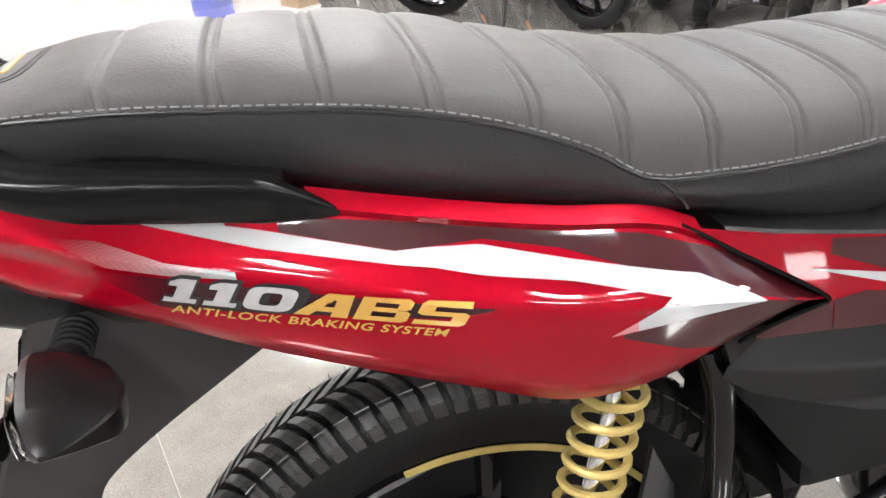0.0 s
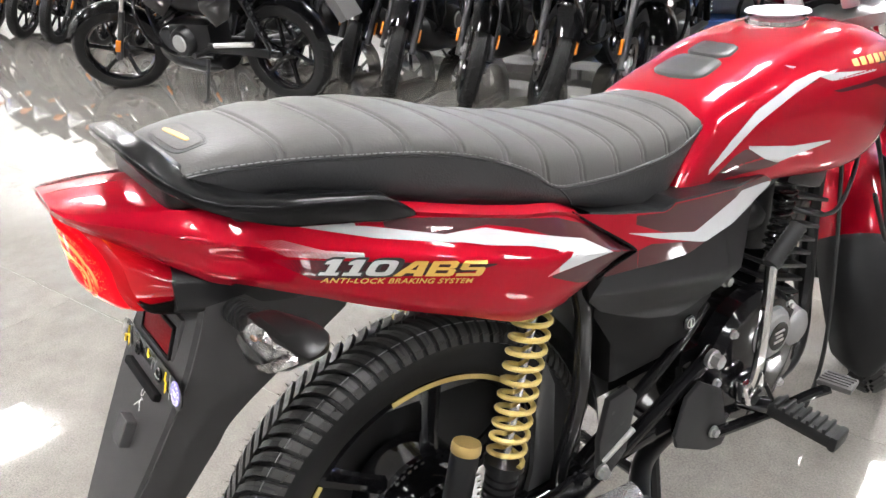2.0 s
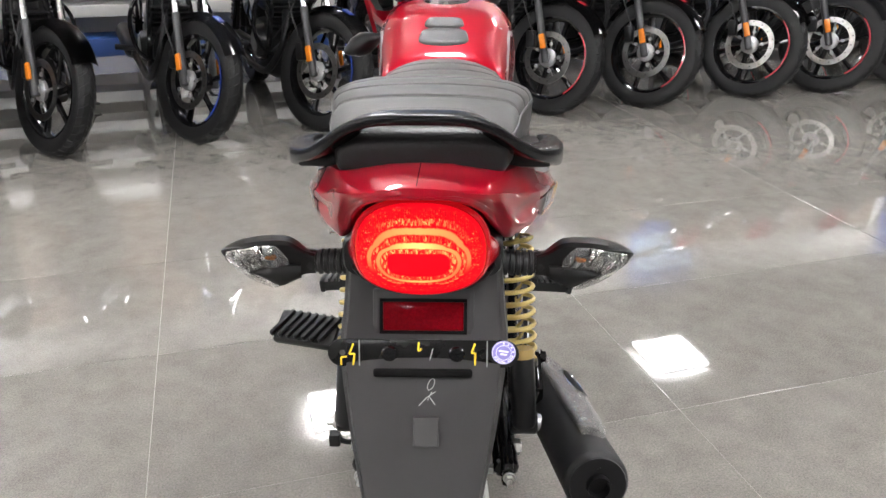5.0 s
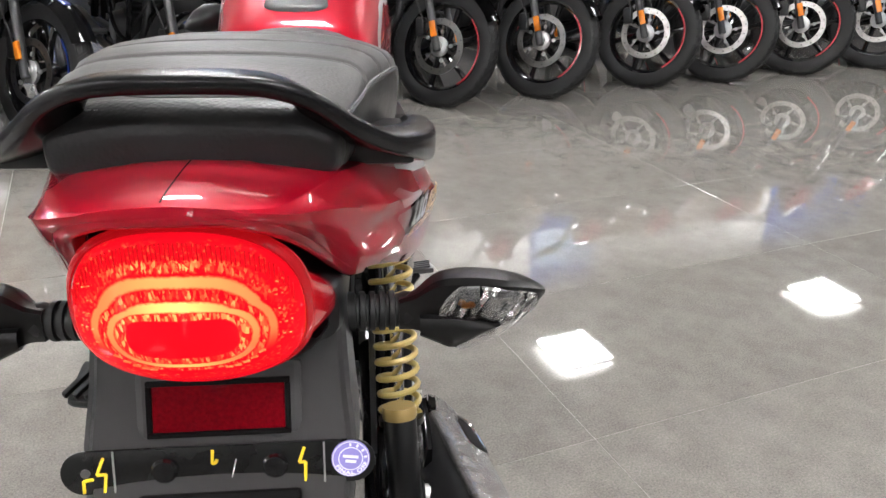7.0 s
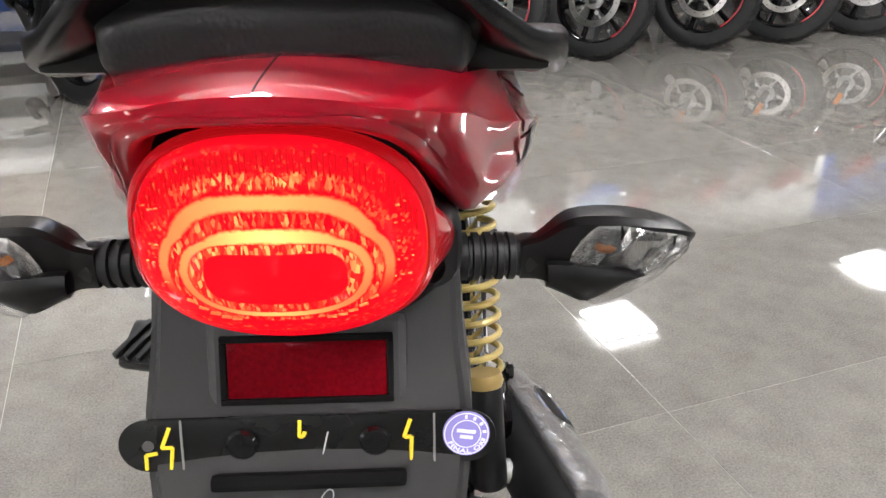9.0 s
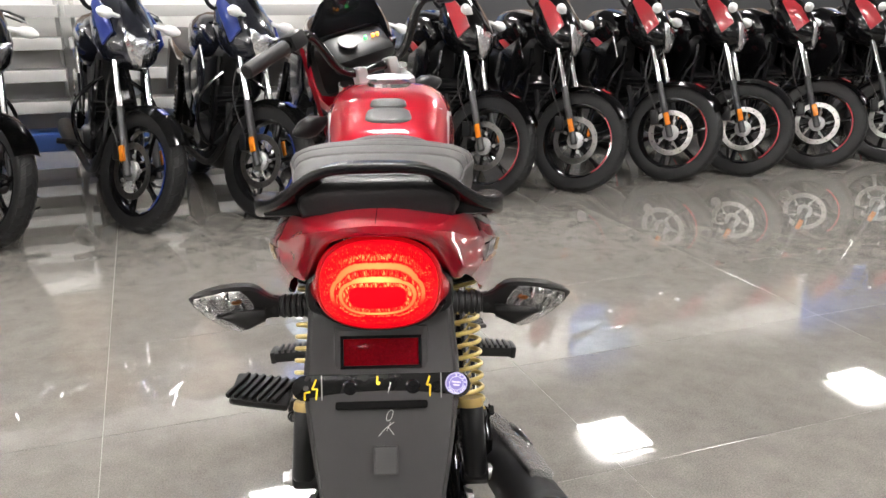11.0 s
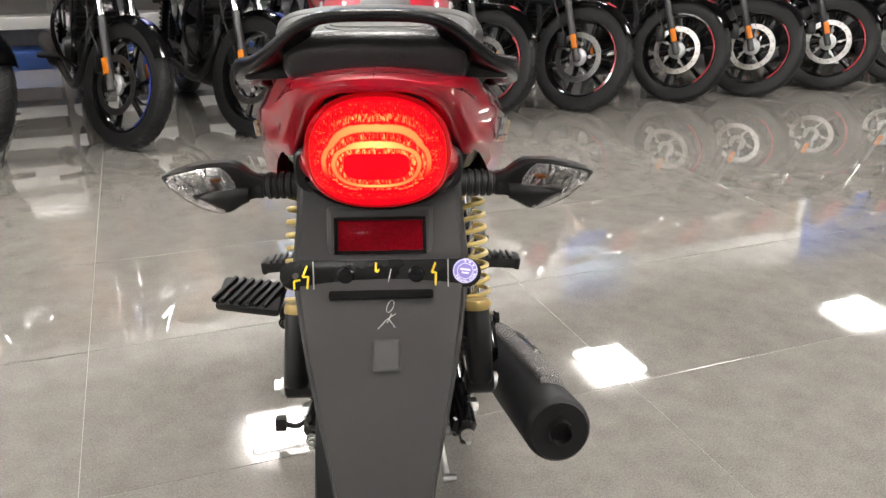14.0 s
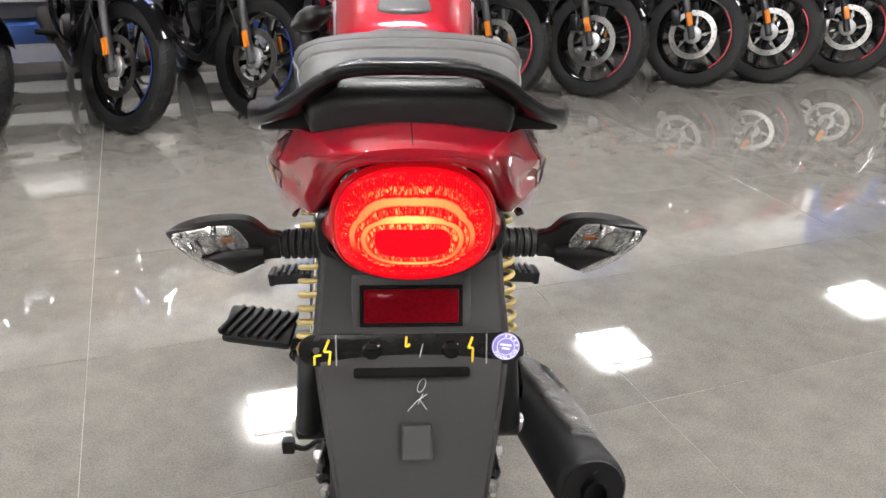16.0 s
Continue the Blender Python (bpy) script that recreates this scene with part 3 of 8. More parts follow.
# ---------- drum and boxes at the far wall ----------
def drum(u, v):
    d = empty("drum", "tall blue plastic drum standing on the tiles by the wall", "drum")
    bm = B()
    lathe(bm, (0, 0, 0), (0, 0, 1), [(0, 0.20), (0.01, 0.22), (0.25, 0.225), (0.27, 0.235), (0.29, 0.225), (0.55, 0.23), (0.57, 0.24), (0.59, 0.23), (0.80, 0.235), (0.82, 0.22)])
    part("body", bm, BLUE_PLASTIC, d)
    bm = B()
    lathe(bm, (0, 0, 0.815), (0, 0, 1), [(0, 0.235), (0.03, 0.24), (0.045, 0.22), (0.05, 0.0)])
    part("lid", bm, BLUE_PLASTIC, d)
    d.matrix_basis = pose(*room(u, v), 0)


drum(-8.9, 1.85)


def carton(u, v, size, mat, label, category="box", turn=0):
    bm = B()
    box(bm, size, (0, 0, size[2] / 2), bevel=0.006)
    c = empty("storage_box", label, category)
    part("body", bm, mat, c)
    bm = B()
    box(bm, (size[0] * 1.02, size[1] * 1.02, 0.02), (0, 0, size[2] + 0.010), bevel=0.004)
    part("lid", bm, mat, c)
    c.matrix_basis = pose(*room(u, v), 0, 0, 0, 17.3 + turn)
    return c


carton(-9.35, 2.5, (0.28, 0.3, 0.24), BLACK_MATT, "small black box on the floor by the wall")
carton(-8.95, 2.62, (0.3, 0.34, 0.16), BLUE_PLASTIC, "blue plastic crate on the floor by the wall", "crate", 8)
carton(-9.3, 3.1, (0.5, 0.5, 0.5), CARD, "brown cardboard carton on the floor by the wall", "box", 5)
_o = empty("helmet_ball", "orange rounded plastic item lying by the wall", "ball")
_bm = B()
lathe(_bm, (0, 0, 0), (0, 0, 1), [(0, 0.04), (0.03, 0.10), (0.10, 0.125), (0.18, 0.09), (0.22, 0.02)])
part("shell", _bm, ORANGE, _o)
_o.matrix_basis = pose(*room(-9.05, 2.85), 0.0)


# ---------- parked motorcycles ----------
def round_rect(hw, hh, p=3.2, n=48):
    out = []
    for k in range(n):
        a = 2 * math.pi * k / n
        c, s = math.cos(a), math.sin(a)
        out.append((hw * math.copysign(abs(c) ** (2 / p), c), hh * math.copysign(abs(s) ** (2 / p), s)))
    return out


def wheel_parts(parent, c, r, tyre_w, spokes, stripe=None, disc_side=0, disc_mat=None, rot=None, name="front_wheel", detail=40):
    """A cast wheel with its axle along x."""
    w = part(name, rim_mesh(c, r, tyre_w, spokes, detail, rot), BLACK_GLOSS, parent)
    wheel_spokes(w, c, r, spokes, rot)
    bm = B()
    ri = r - 0.078
    prof = [(-tyre_w * 0.40, ri), (-tyre_w * 0.5, ri + 0.03), (-tyre_w * 0.46, r - 0.022), (-tyre_w * 0.28, r - 0.005), (0, r), (tyre_w * 0.28, r - 0.005), (tyre_w * 0.46, r - 0.022), (tyre_w * 0.5, ri + 0.03), (tyre_w * 0.40, ri)]
    lathe(bm, c, (1, 0, 0), prof, detail, closed=True)
    if rot:
        turned(bm, rot)
    ty = part("tyre", bm, RUBBER, w)
    # slanted tread blocks
    bm = B()
    for k in range(40):
        for s in (-1, 1):
            rt = Matrix.Translation(c) @ Matrix.Rotation(2 * math.pi * (k + (0.5 if s > 0 else 0)) / 40, 4, "X")
            rows = []
            for x, y, z in ((0.06, -0.014, r - 0.0015), (0.26, 0.0, r - 0.004), (0.44, 0.012, r - 0.018)):
                rows.append([rt @ Vector((s * tyre_w * x, y + dy, z + dz)) for dy, dz in ((-0.017, -0.006), (0.017, -0.006), (0.0155, 0.003), (-0.0155, 0.003))])
            loft(bm, rows, closed=True)
    if rot:
        turned(bm, rot)
    tagged(part("tread", bm, RUBBER, ty, smooth=False), kind="stuff")
    if stripe:
        bm = B()
        for s in (-1, 1):
            rows = []
            for k in range(17):
                a = math.radians(-50 + 100 * k / 16)
                rows.append([Vector(c) + Vector((s * (tyre_w * 0.40 + 0.001 + d), q * math.cos(a), q * math.sin(a))) for q, d in ((ri - 0.012, 0), (ri - 0.004, 0), (ri - 0.004, 0.002), (ri - 0.012, 0.002))])
            loft(bm, rows, closed=True)
        if rot:
            turned(bm, rot)
        part("rim_stripe", bm, stripe, w)
    if disc_side:
        bm = B()
        x = disc_side * 0.062
        prof = [(-0.002, 0.108), (-0.002, 0.139), (0.002, 0.139), (0.002, 0.108)]
        lathe(bm, Vector(c) + Vector((x, 0, 0)), (1, 0, 0), prof, 36, closed=True)
        for k in range(5):
            a = 2 * math.pi * k / 5
            cyl(bm, Vector(c) + Vector((x, 0.035 * math.cos(a), 0.035 * math.sin(a))), Vector(c) + Vector((x, 0.104 * math.cos(a + 0.3), 0.104 * math.sin(a + 0.3))), 0.006, n=8)
        if rot:
            turned(bm, rot)
        disc = part("brake_disc", bm, disc_mat or STEEL, w)
        # black discs that stand in for the shade in the drilled holes
        bm = B()
        for k in range(15):
            a = 2 * math.pi * k / 15
            q = 0.1235 + 0.007 * math.sin(k * 2.1)
            cyl(bm, Vector(c) + Vector((x - 0.0030, q * math.cos(a), q * math.sin(a))), Vector(c) + Vector((x + 0.0030, q * math.cos(a), q * math.sin(a))), 0.0042, n=6)
        if rot:
            turned(bm, rot)
        tagged(part("drilled_hole_shade", bm, BLACK_PRINT_SHADE, disc), kind="stuff")
        bm = B()
        lathe(bm, Vector(c) + Vector((x, 0, 0)), (disc_side, 0, 0), [(-0.01, 0.050), (0.004, 0.050), (0.008, 0.044), (0.010, 0.026), (0.022, 0.024), (0.024, 0.012), (0.025, 0.0)], 20)
        for k in range(5):
            a = 2 * math.pi * k / 5 + 0.2
            at = Vector(c) + Vector((x + disc_side * 0.004, 0.074 * math.cos(a), 0.074 * math.sin(a)))
            cyl(bm, at, at + Vector((disc_side * 0.008, 0, 0)), 0.010, n=8)
        if rot:
            turned(bm, rot)
        part("hub_cap", bm, ALLOY, w, "cast silver hub with bolts")
    return w


def rim_mesh(c, r, tyre_w, spokes, detail=40, rot=None):
    bm = B()
    ri = r - 0.072
    w = tyre_w * 0.40
    lathe(bm, c, (1, 0, 0), [(-w, ri), (-w, ri - 0.016), (-w * 0.4, ri - 0.028), (w * 0.4, ri - 0.028), (w, ri - 0.016), (w, ri)], detail, closed=True)
    lathe(bm, c, (1, 0, 0), [(-0.05, 0.028), (-0.046, 0.046), (-0.02, 0.052), (0.02, 0.052), (0.046, 0.046), (0.05, 0.028)], 24)
    cyl(bm, Vector(c) - Vector((0.085, 0, 0)), Vector(c) + Vector((0.085, 0, 0)), 0.010, n=10)
    if rot:
        turned(bm, rot)
    return bm


def wheel_spokes(wheel, c, r, spokes, rot=None):
    ri = r - 0.072
    for k in range(spokes):
        a = 2 * math.pi * (k + 0.25) / spokes
        bm = B()
        p0 = Vector(c) + Vector((0, 0.04 * math.cos(a - 0.2), 0.04 * math.sin(a - 0.2)))
        p1 = Vector(c) + Vector((0, (ri - 0.02) * math.cos(a + 0.1), (ri - 0.02) * math.sin(a + 0.1)))
        sweep(bm, [p0, p0.lerp(p1, 0.5), p1], 0.011, 8, radii=[0.017, 0.0125, 0.016])
        if rot:
            turned(bm, rot)
        part("spoke", bm, BLACK_GLOSS, wheel)


GUNMETAL = material("dark_grey_fork_paint", (0.045, 0.045, 0.047), 0.35, 0.6, vary=0.1, vary_scale=20)


def parked_bike(accent, tank_mat, label, stripe, disc_mat, style="fairing", group="parked motorcycles"):
    """Origin at the front contact; it looks along +y, and leans when its pose does."""
    bike = empty("parked_motorcycle", label, "motorcycle", group)
    head = Vector((0, -0.42, 0.86))
    ax = Vector((0, -0.42, 0.9)).normalized()
    steer = Matrix.Translation(head) @ Matrix.Rotation(radians(31 if style == "fairing" else 38), 4, ax) @ Matrix.Translation(-head)
    R = 0.298
    fw = (0, 0, R)
    wheel_parts(bike, fw, R, 0.09, 6, stripe, 1 if style == "fairing" else 0, disc_mat, steer, "front_wheel")
    wheel_parts(bike, (0, -1.32, R), R, 0.105, 6, stripe, 0, None, None, "rear_wheel")
    up = lambda s: Vector((0, 0, R)) + ax * s  # noqa: E731
    for s in (-1, 1):
        off = Vector((s * 0.088, 0.0, 0))
        bm = B()
        cyl(bm, up(-0.03) + off, up(0.32) + off, 0.020, 0.019, 14, 0.004)
        turned(bm, steer)
        leg = part("fork_leg", bm, GUNMETAL, bike)
        bm = B()
        cyl(bm, up(0.31) + off, up(0.60) + off, 0.016, n=14)
        turned(bm, steer)
        part("stanchion", bm, CHROME, leg)
        bm = B()
        box(bm, (0.014, 0.032, 0.078), up(0.085) + off * 1.30 + Vector((0, 0.012, 0)), (25, 0, 0), 0.005)
        turned(bm, steer)
        part("side_reflector", bm, AMBER_REFLECTOR, leg, "amber fork reflector")
    if style == "fairing":
        bm = B()
        box(bm, (0.035, 0.05, 0.09), up(0.05) + Vector((0.07, -0.10, 0.03)), (15, 0, 0), 0.010)
        turned(bm, steer)
        part("brake_caliper", bm, BLACK_SATIN, bike)
    # front fender
    bm = B()
    rows = []
    for k in range(19):
        a = math.radians(34 + 122 * k / 18)
        w = 0.062 + 0.010 * math.sin(math.pi * k / 18)
        rr = R + 0.030
        row = []
        for j in range(9):
            t = -1 + 2 * j / 8
            q = rr - 0.040 * abs(t) ** 2.2
            row.append(Vector(fw) + Vector((w * t, q * math.cos(a), q * math.sin(a))))
        rows.append(row)
    loft(bm, rows)
    bmesh.ops.solidify(bm, geom=bm.faces, thickness=0.004)
    turned(bm, steer)
    fen = part("front_fender", bm, BLACK_GLOSS, bike)
    if accent:
        bm = B()
        a = math.radians(72)
        box(bm, (0.034, 0.055, 0.006), Vector(fw) + Vector((0.020, (R + 0.029) * math.cos(a), (R + 0.029) * math.sin(a))), (-18, 8, 0), 0.002)
        turned(bm, steer)
        part("fender_stripe", bm, accent, fen)
    # headlamp and cowl
    bm = B()
    rows = []
    for k, (y, hw, z0, z1) in enumerate(((-0.16, 0.055, 0.84, 0.90), (-0.17, 0.10, 0.80, 0.95), (-0.22, 0.135, 0.77, 1.02), (-0.30, 0.15, 0.77, 1.10), (-0.38, 0.14, 0.80, 1.16), (-0.44, 0.12, 0.86, 1.18))):
        row = []
        for j in range(20):
            a = 2 * math.pi * j / 20
            ca, sa = math.cos(a), math.sin(a)
            row.append(Vector((hw * math.copysign(abs(ca) ** 0.75, ca), y, (z0 + z1) / 2 + (z1 - z0) / 2 * math.copysign(abs(sa) ** 0.8, sa))))
        rows.append(row)
    loft(bm, rows, closed=True)
    turned(bm, steer)
    cowl = part("headlamp_cowl", bm, tank_mat if style == "fairing" else BLACK_GLOSS, bike)
    bm = B()
    shield = [(-0.092, 0.945), (-0.040, 0.928), (0.0, 0.938), (0.040, 0.928), (0.092, 0.945), (0.096, 0.90), (0.070, 0.845), (0.034, 0.800), (0.0, 0.786), (-0.034, 0.800), (-0.070, 0.845), (-0.096, 0.90)]
    rows = [[(x * k, y - 0.06 * abs(x), 0.872 + (z - 0.872) * k) for x, z in shield] for k, y in ((1.04, -0.19), (1.0, -0.158), (0.86, -0.150), (0.5, -0.143), (0.12, -0.140))]
    loft(bm, rows, closed=True)
    turned(bm, steer)
    part("headlamp", bm, HEADLAMP_GLASS, cowl, "clear headlamp glass")
    bm = B()
    rows = []
    for k in range(7):
        t = k / 6
        y, z, hw = -0.20 - 0.20 * t, 0.985 + 0.235 * t, 0.105 - 0.035 * t * t
        rows.append([Vector((hw * s, y - 0.05 * s * s, z + 0.01 - 0.02 * s * s)) for s in (-1, -0.6, -0.2, 0.2, 0.6, 1)])
    loft(bm, rows)
    bmesh.ops.solidify(bm, geom=bm.faces, thickness=0.004)
    turned(bm, steer)
    part("fly_screen", bm, GLASS_DARK, cowl)
    if accent:
        for s in (-1, 1):
            bm = B()
            plate(bm, [(-0.20, 0.93), (-0.27, 1.02), (-0.39, 1.10), (-0.40, 1.04), (-0.33, 0.95), (-0.26, 0.86)], "x", s * 0.147 - 0.006, 0.012, 0.004)
            turned(bm, steer)
            part("cowl_stripe", bm, accent, cowl)
    for s in (-1, 1):
        bm = B()
        lathe(bm, (s * 0.10, -0.24, 0.80 if style != "fairing" else 1.03 - 0.02), (s, 0.25, 0), [(0, 0.010), (0.05, 0.012), (0.07, 0.026), (0.11, 0.028), (0.14, 0.012), (0.145, 0.0)], 14)
        turned(bm, steer)
        part("front_indicator", bm, WHITE_PLASTIC if style == "fairing" else BULB_AMBER, bike, "clear turn indicator")
    # handlebar
    bm = B()
    for s in (-1, 1):
        tube(bm, [(0, -0.46, 1.02), (s * 0.12, -0.47, 1.03), (s * 0.20, -0.50, 1.09), (s * 0.37, -0.60, 1.08)], 0.011, 10, 5)
    turned(bm, steer)
    bar = part("handlebar", bm, BLACK_SATIN, bike)
    for s in (-1, 1):
        bm = B()
        cyl(bm, (s * 0.25, -0.528, 1.088), (s * 0.375, -0.602, 1.08), 0.017, n=12, bevel=0.003)
        turned(bm, steer)
        part("grip", bm, RUBBER_SOFT, bar)
        bm = B()
        tube(bm, [(s * 0.21, -0.49, 1.085), (s * 0.27, -0.47, 1.075), (s * 0.36, -0.53, 1.065)], 0.006, 8, 4)
        turned(bm, steer)
        part("lever", bm, STEEL, bar)
    # tank
    bm = B()
    rows = []
    for y, hw, z0, z1 in ((-0.46, 0.07, 0.82, 0.92), (-0.50, 0.12, 0.78, 0.99), (-0.60, 0.155, 0.74, 1.03), (-0.72, 0.15, 0.74, 1.02), (-0.84, 0.11, 0.75, 0.95), (-0.93, 0.08, 0.76, 0.86)):
        row = []
        for j in range(20):
            a = 2 * math.pi * j / 20
            ca, sa = math.cos(a), math.sin(a)
            row.append(Vector((hw * math.copysign(abs(ca) ** 0.7, ca), y, (z0 + z1) / 2 + (z1 - z0) / 2 * math.copysign(abs(sa) ** 0.7, sa))))
        rows.append(row)
    loft(bm, rows, closed=True)
    tank = part("fuel_tank", bm, tank_mat, bike)
    if accent:
        for s in (-1, 1):
            bm = B()
            plate(bm, [(-0.47, 0.80), (-0.58, 0.845), (-0.64, 0.835), (-0.56, 0.79), (-0.46, 0.74)], "x", s * 0.158 - 0.003, 0.008, 0.001)
            part("tank_shroud", bm, accent, tank)
    bm = B()
    rows = []
    for y, hw, z0, z1 in ((-0.88, 0.07, 0.76, 0.82), (-0.98, 0.11, 0.75, 0.82), (-1.15, 0.125, 0.78, 0.84), (-1.35, 0.12, 0.82, 0.90), (-1.55, 0.10, 0.86, 0.92), (-1.62, 0.06, 0.88, 0.91)):
        rows.append([Vector((hw * math.cos(2 * math.pi * j / 16), y, (z0 + z1) / 2 + (z1 - z0) / 2 * math.sin(2 * math.pi * j / 16))) for j in range(16)])
    loft(bm, rows, closed=True)
    part("seat", bm, SEAT_SIDE, bike)
    bm = B()
    rows = []
    for y, hw, z0, z1 in ((-1.05, 0.10, 0.66, 0.77), (-1.25, 0.12, 0.70, 0.82), (-1.5, 0.10, 0.78, 0.87), (-1.68, 0.06, 0.84, 0.90), (-1.76, 0.03, 0.88, 0.905)):
        rows.append([Vector((hw * math.cos(2 * math.pi * j / 14), y, (z0 + z1) / 2 + (z1 - z0) / 2 * math.sin(2 * math.pi * j / 14))) for j in range(14)])
    loft(bm, rows, closed=True)
    part("tail_cowl", bm, tank_mat, bike)
    bm = B()
    plate(bm, [(-1.66, 0.84), (-1.60, 0.80), (-1.78, 0.50), (-1.83, 0.52)], "x", -0.08, 0.16, 0.006)
    part("rear_mudflap", bm, FENDER_GREY, bike)
    for s in (-1, 1):
        bm = B()
        cyl(bm, (s * 0.115, -1.30, 0.34), (s * 0.115, -1.12, 0.70), 0.022, n=12)
        for k in range(9):
            c = Vector((s * 0.115, -1.29 + 0.014 * k, 0.40 + 0.028 * k))
            lathe(bm, c, (0, 0.447, 0.894), [(-0.005, 0.024), (0, 0.032), (0.005, 0.024)], 12)
        part("rear_shock", bm, BLACK_GLOSS, bike)
    # side panels and belly cowl
    for s in (-1, 1):
        bm = B()
        plate(bm, [(-0.84, 0.76), (-1.02, 0.77), (-1.10, 0.70), (-1.04, 0.52), (-0.92, 0.46), (-0.82, 0.56)], "x", s * 0.115 - 0.008, 0.016, 0.005)
        part("side_panel", bm, tank_mat, bike)
        bm = B()
        plate(bm, [(-0.40, 0.86), (-0.62, 0.76), (-0.66, 0.62), (-0.56, 0.52), (-0.42, 0.60), (-0.34, 0.74)], "x", s * 0.158 - 0.006, 0.012, 0.004)
        part("radiator_shroud", bm, tank_mat, bike)
    bm = B()
    rows = []
    for y, hw, z0, z1 in ((-0.34, 0.04, 0.24, 0.40), (-0.38, 0.09, 0.20, 0.42), (-0.50, 0.12, 0.16, 0.36), (-0.72, 0.12, 0.15, 0.28), (-0.86, 0.09, 0.17, 0.24)):
        rows.append([Vector((hw * math.cos(2 * math.pi * j / 14), y, (z0 + z1) / 2 + (z1 - z0) / 2 * math.sin(2 * math.pi * j / 14))) for j in range(14)])
    loft(bm, rows, closed=True)
    part("belly_cowl", bm, BLACK_SATIN, bike)
    # engine, frame, exhaust, stand
    bm = B()
    box(bm, (0.20, 0.34, 0.22), (0, -0.66, 0.36), (0, 0, 0), 0.04)
    for s in (-1, 1):
        cyl(bm, (s * 0.07, -0.62, 0.36), (s * 0.15, -0.62, 0.36), 0.10, 0.085, 20, 0.012)
    box(bm, (0.11, 0.10, 0.19), (0, -0.46, 0.55), (-25, 0, 0), 0.01)
    eng = part("engine", bm, BLACK_SATIN, bike)
    bm = B()
    rows = []
    for y, hw, z0, z1 in ((-0.42, 0.04, 0.66, 0.84), (-0.46, 0.07, 0.58, 0.86), (-0.58, 0.085, 0.52, 0.84), (-0.80, 0.085, 0.50, 0.80), (-0.98, 0.08, 0.52, 0.78)):
        rows.append([Vector((x, y, (z0 + z1) / 2 + z)) for x, z in round_rect(hw, (z1 - z0) / 2, 3.5, 20)])
    loft(bm, rows, closed=True)
    part("frame_cover", bm, BLACK_SATIN, bike)
    for k in range(7):
        bm = B()
        box(bm, (0.19, 0.15, 0.010), (0, -0.50 + 0.013 * k, 0.47 + 0.026 * k), (-25, 0, 0), 0.003)
        part("cooling_fin", bm, BLACK_SATIN, eng)
    for s in (-1, 1):
        bm = B()
        cyl(bm, (s * 0.146, -0.62, 0.36), (s * 0.158, -0.62, 0.36), 0.055, 0.05, 18, 0.003)
        part("engine_cover", bm, ALLOY, bike)
        bm = B()
        tube(bm, [(s * 0.06, -0.40, 0.80), (s * 0.10, -0.38, 0.55), (s * 0.12, -0.48, 0.30), (s * 0.13, -0.86, 0.28)], 0.014, 8, 5)
        part("frame_tube", bm, BLACK_GLOSS, bike)
        bm = B()
        cyl(bm, (s * 0.10, -0.80, 0.32), (s * 0.10, -1.34, 0.31), 0.022, n=10)
        part("swingarm", bm, BLACK_SATIN, bike)
        bm = B()
        cyl(bm, (s * 0.14, -0.82, 0.32), (s * 0.27, -0.84, 0.33), 0.016, n=10, bevel=0.003)
        part("footpeg", bm, RUBBER_SOFT, bike)
    bm = B()
    tube(bm, [(0.03, -0.36, 0.55), (0.07, -0.28, 0.40), (0.12, -0.50, 0.22), (0.15, -0.85, 0.24), (0.17, -1.0, 0.28)], 0.019, 10, 6)
    pipe = part("exhaust_pipe", bm, BLACK_SATIN, bike)
    bm = B()
    lathe(bm, (0.17, -0.95, 0.27), (0.06, -1, 0.16), [(0, 0.02), (0.06, 0.045), (0.40, 0.052), (0.46, 0.045), (0.47, 0.02)], 18)
    part("muffler", bm, BLACK_SATIN, pipe)
    bm = B()
    tube(bm, [(-0.10, -0.78, 0.27), (-0.17, -0.80, 0.14), (-0.235, -0.82, 0.042)], 0.010, 8, 4)
    box(bm, (0.06, 0.035, 0.008), (-0.24, -0.82, 0.045), (0, -9, 0), 0.003)
    part("side_stand", bm, BLACK_SATIN, bike)
    for s in (-1, 1):
        bm = B()
        tube(bm, [(s * 0.05, -0.38, 0.72), (s * 0.17, -0.36, 0.62), (s * 0.20, -0.37, 0.50), (s * 0.16, -0.40, 0.36), (s * 0.05, -0.44, 0.30)], 0.010, 8, 5)
        part("crash_guard", bm, BLACK_GLOSS, bike)
    for k, (x0, x1) in enumerate(((0.05, 0.09), (-0.06, -0.10), (0.02, 0.06))):
        bm = B()
        tube(bm, [(x0, -0.30, 0.98), (x1, -0.24, 0.80), (x1 * 1.2, -0.22, 0.60), (x1, -0.10 - 0.12 * k, 0.40)], 0.0045, 6, 6)
        turned(bm, steer)
        part("brake_hose", bm, RUBBER_SOFT, bike)
    if style != "fairing":
        bm = B()
        box(bm, (0.02, 0.46, 0.05), (-0.125, -1.06, 0.33), (3, 0, 0), 0.008)
        part("chain_cover", bm, BLACK_SATIN, bike)
        bm = B()
        cyl(bm, (-0.15, -0.90, 0.36), (-0.15, -1.20, 0.38), 0.016, n=12, bevel=0.004)
        part("swingarm_trim", bm, STEEL, bike)
        bm = B()
        rows = []
        for k in range(13):
            a = math.radians(20 + 130 * k / 12)
            rows.append([Vector((0.07 * t, -1.32 - (R + 0.035 - 0.03 * t * t) * math.cos(a), R + (R + 0.035 - 0.03 * t * t) * math.sin(a))) for t in (-1, -0.5, 0, 0.5, 1)])
        loft(bm, rows)
        bmesh.ops.solidify(bm, geom=bm.faces, thickness=0.004)
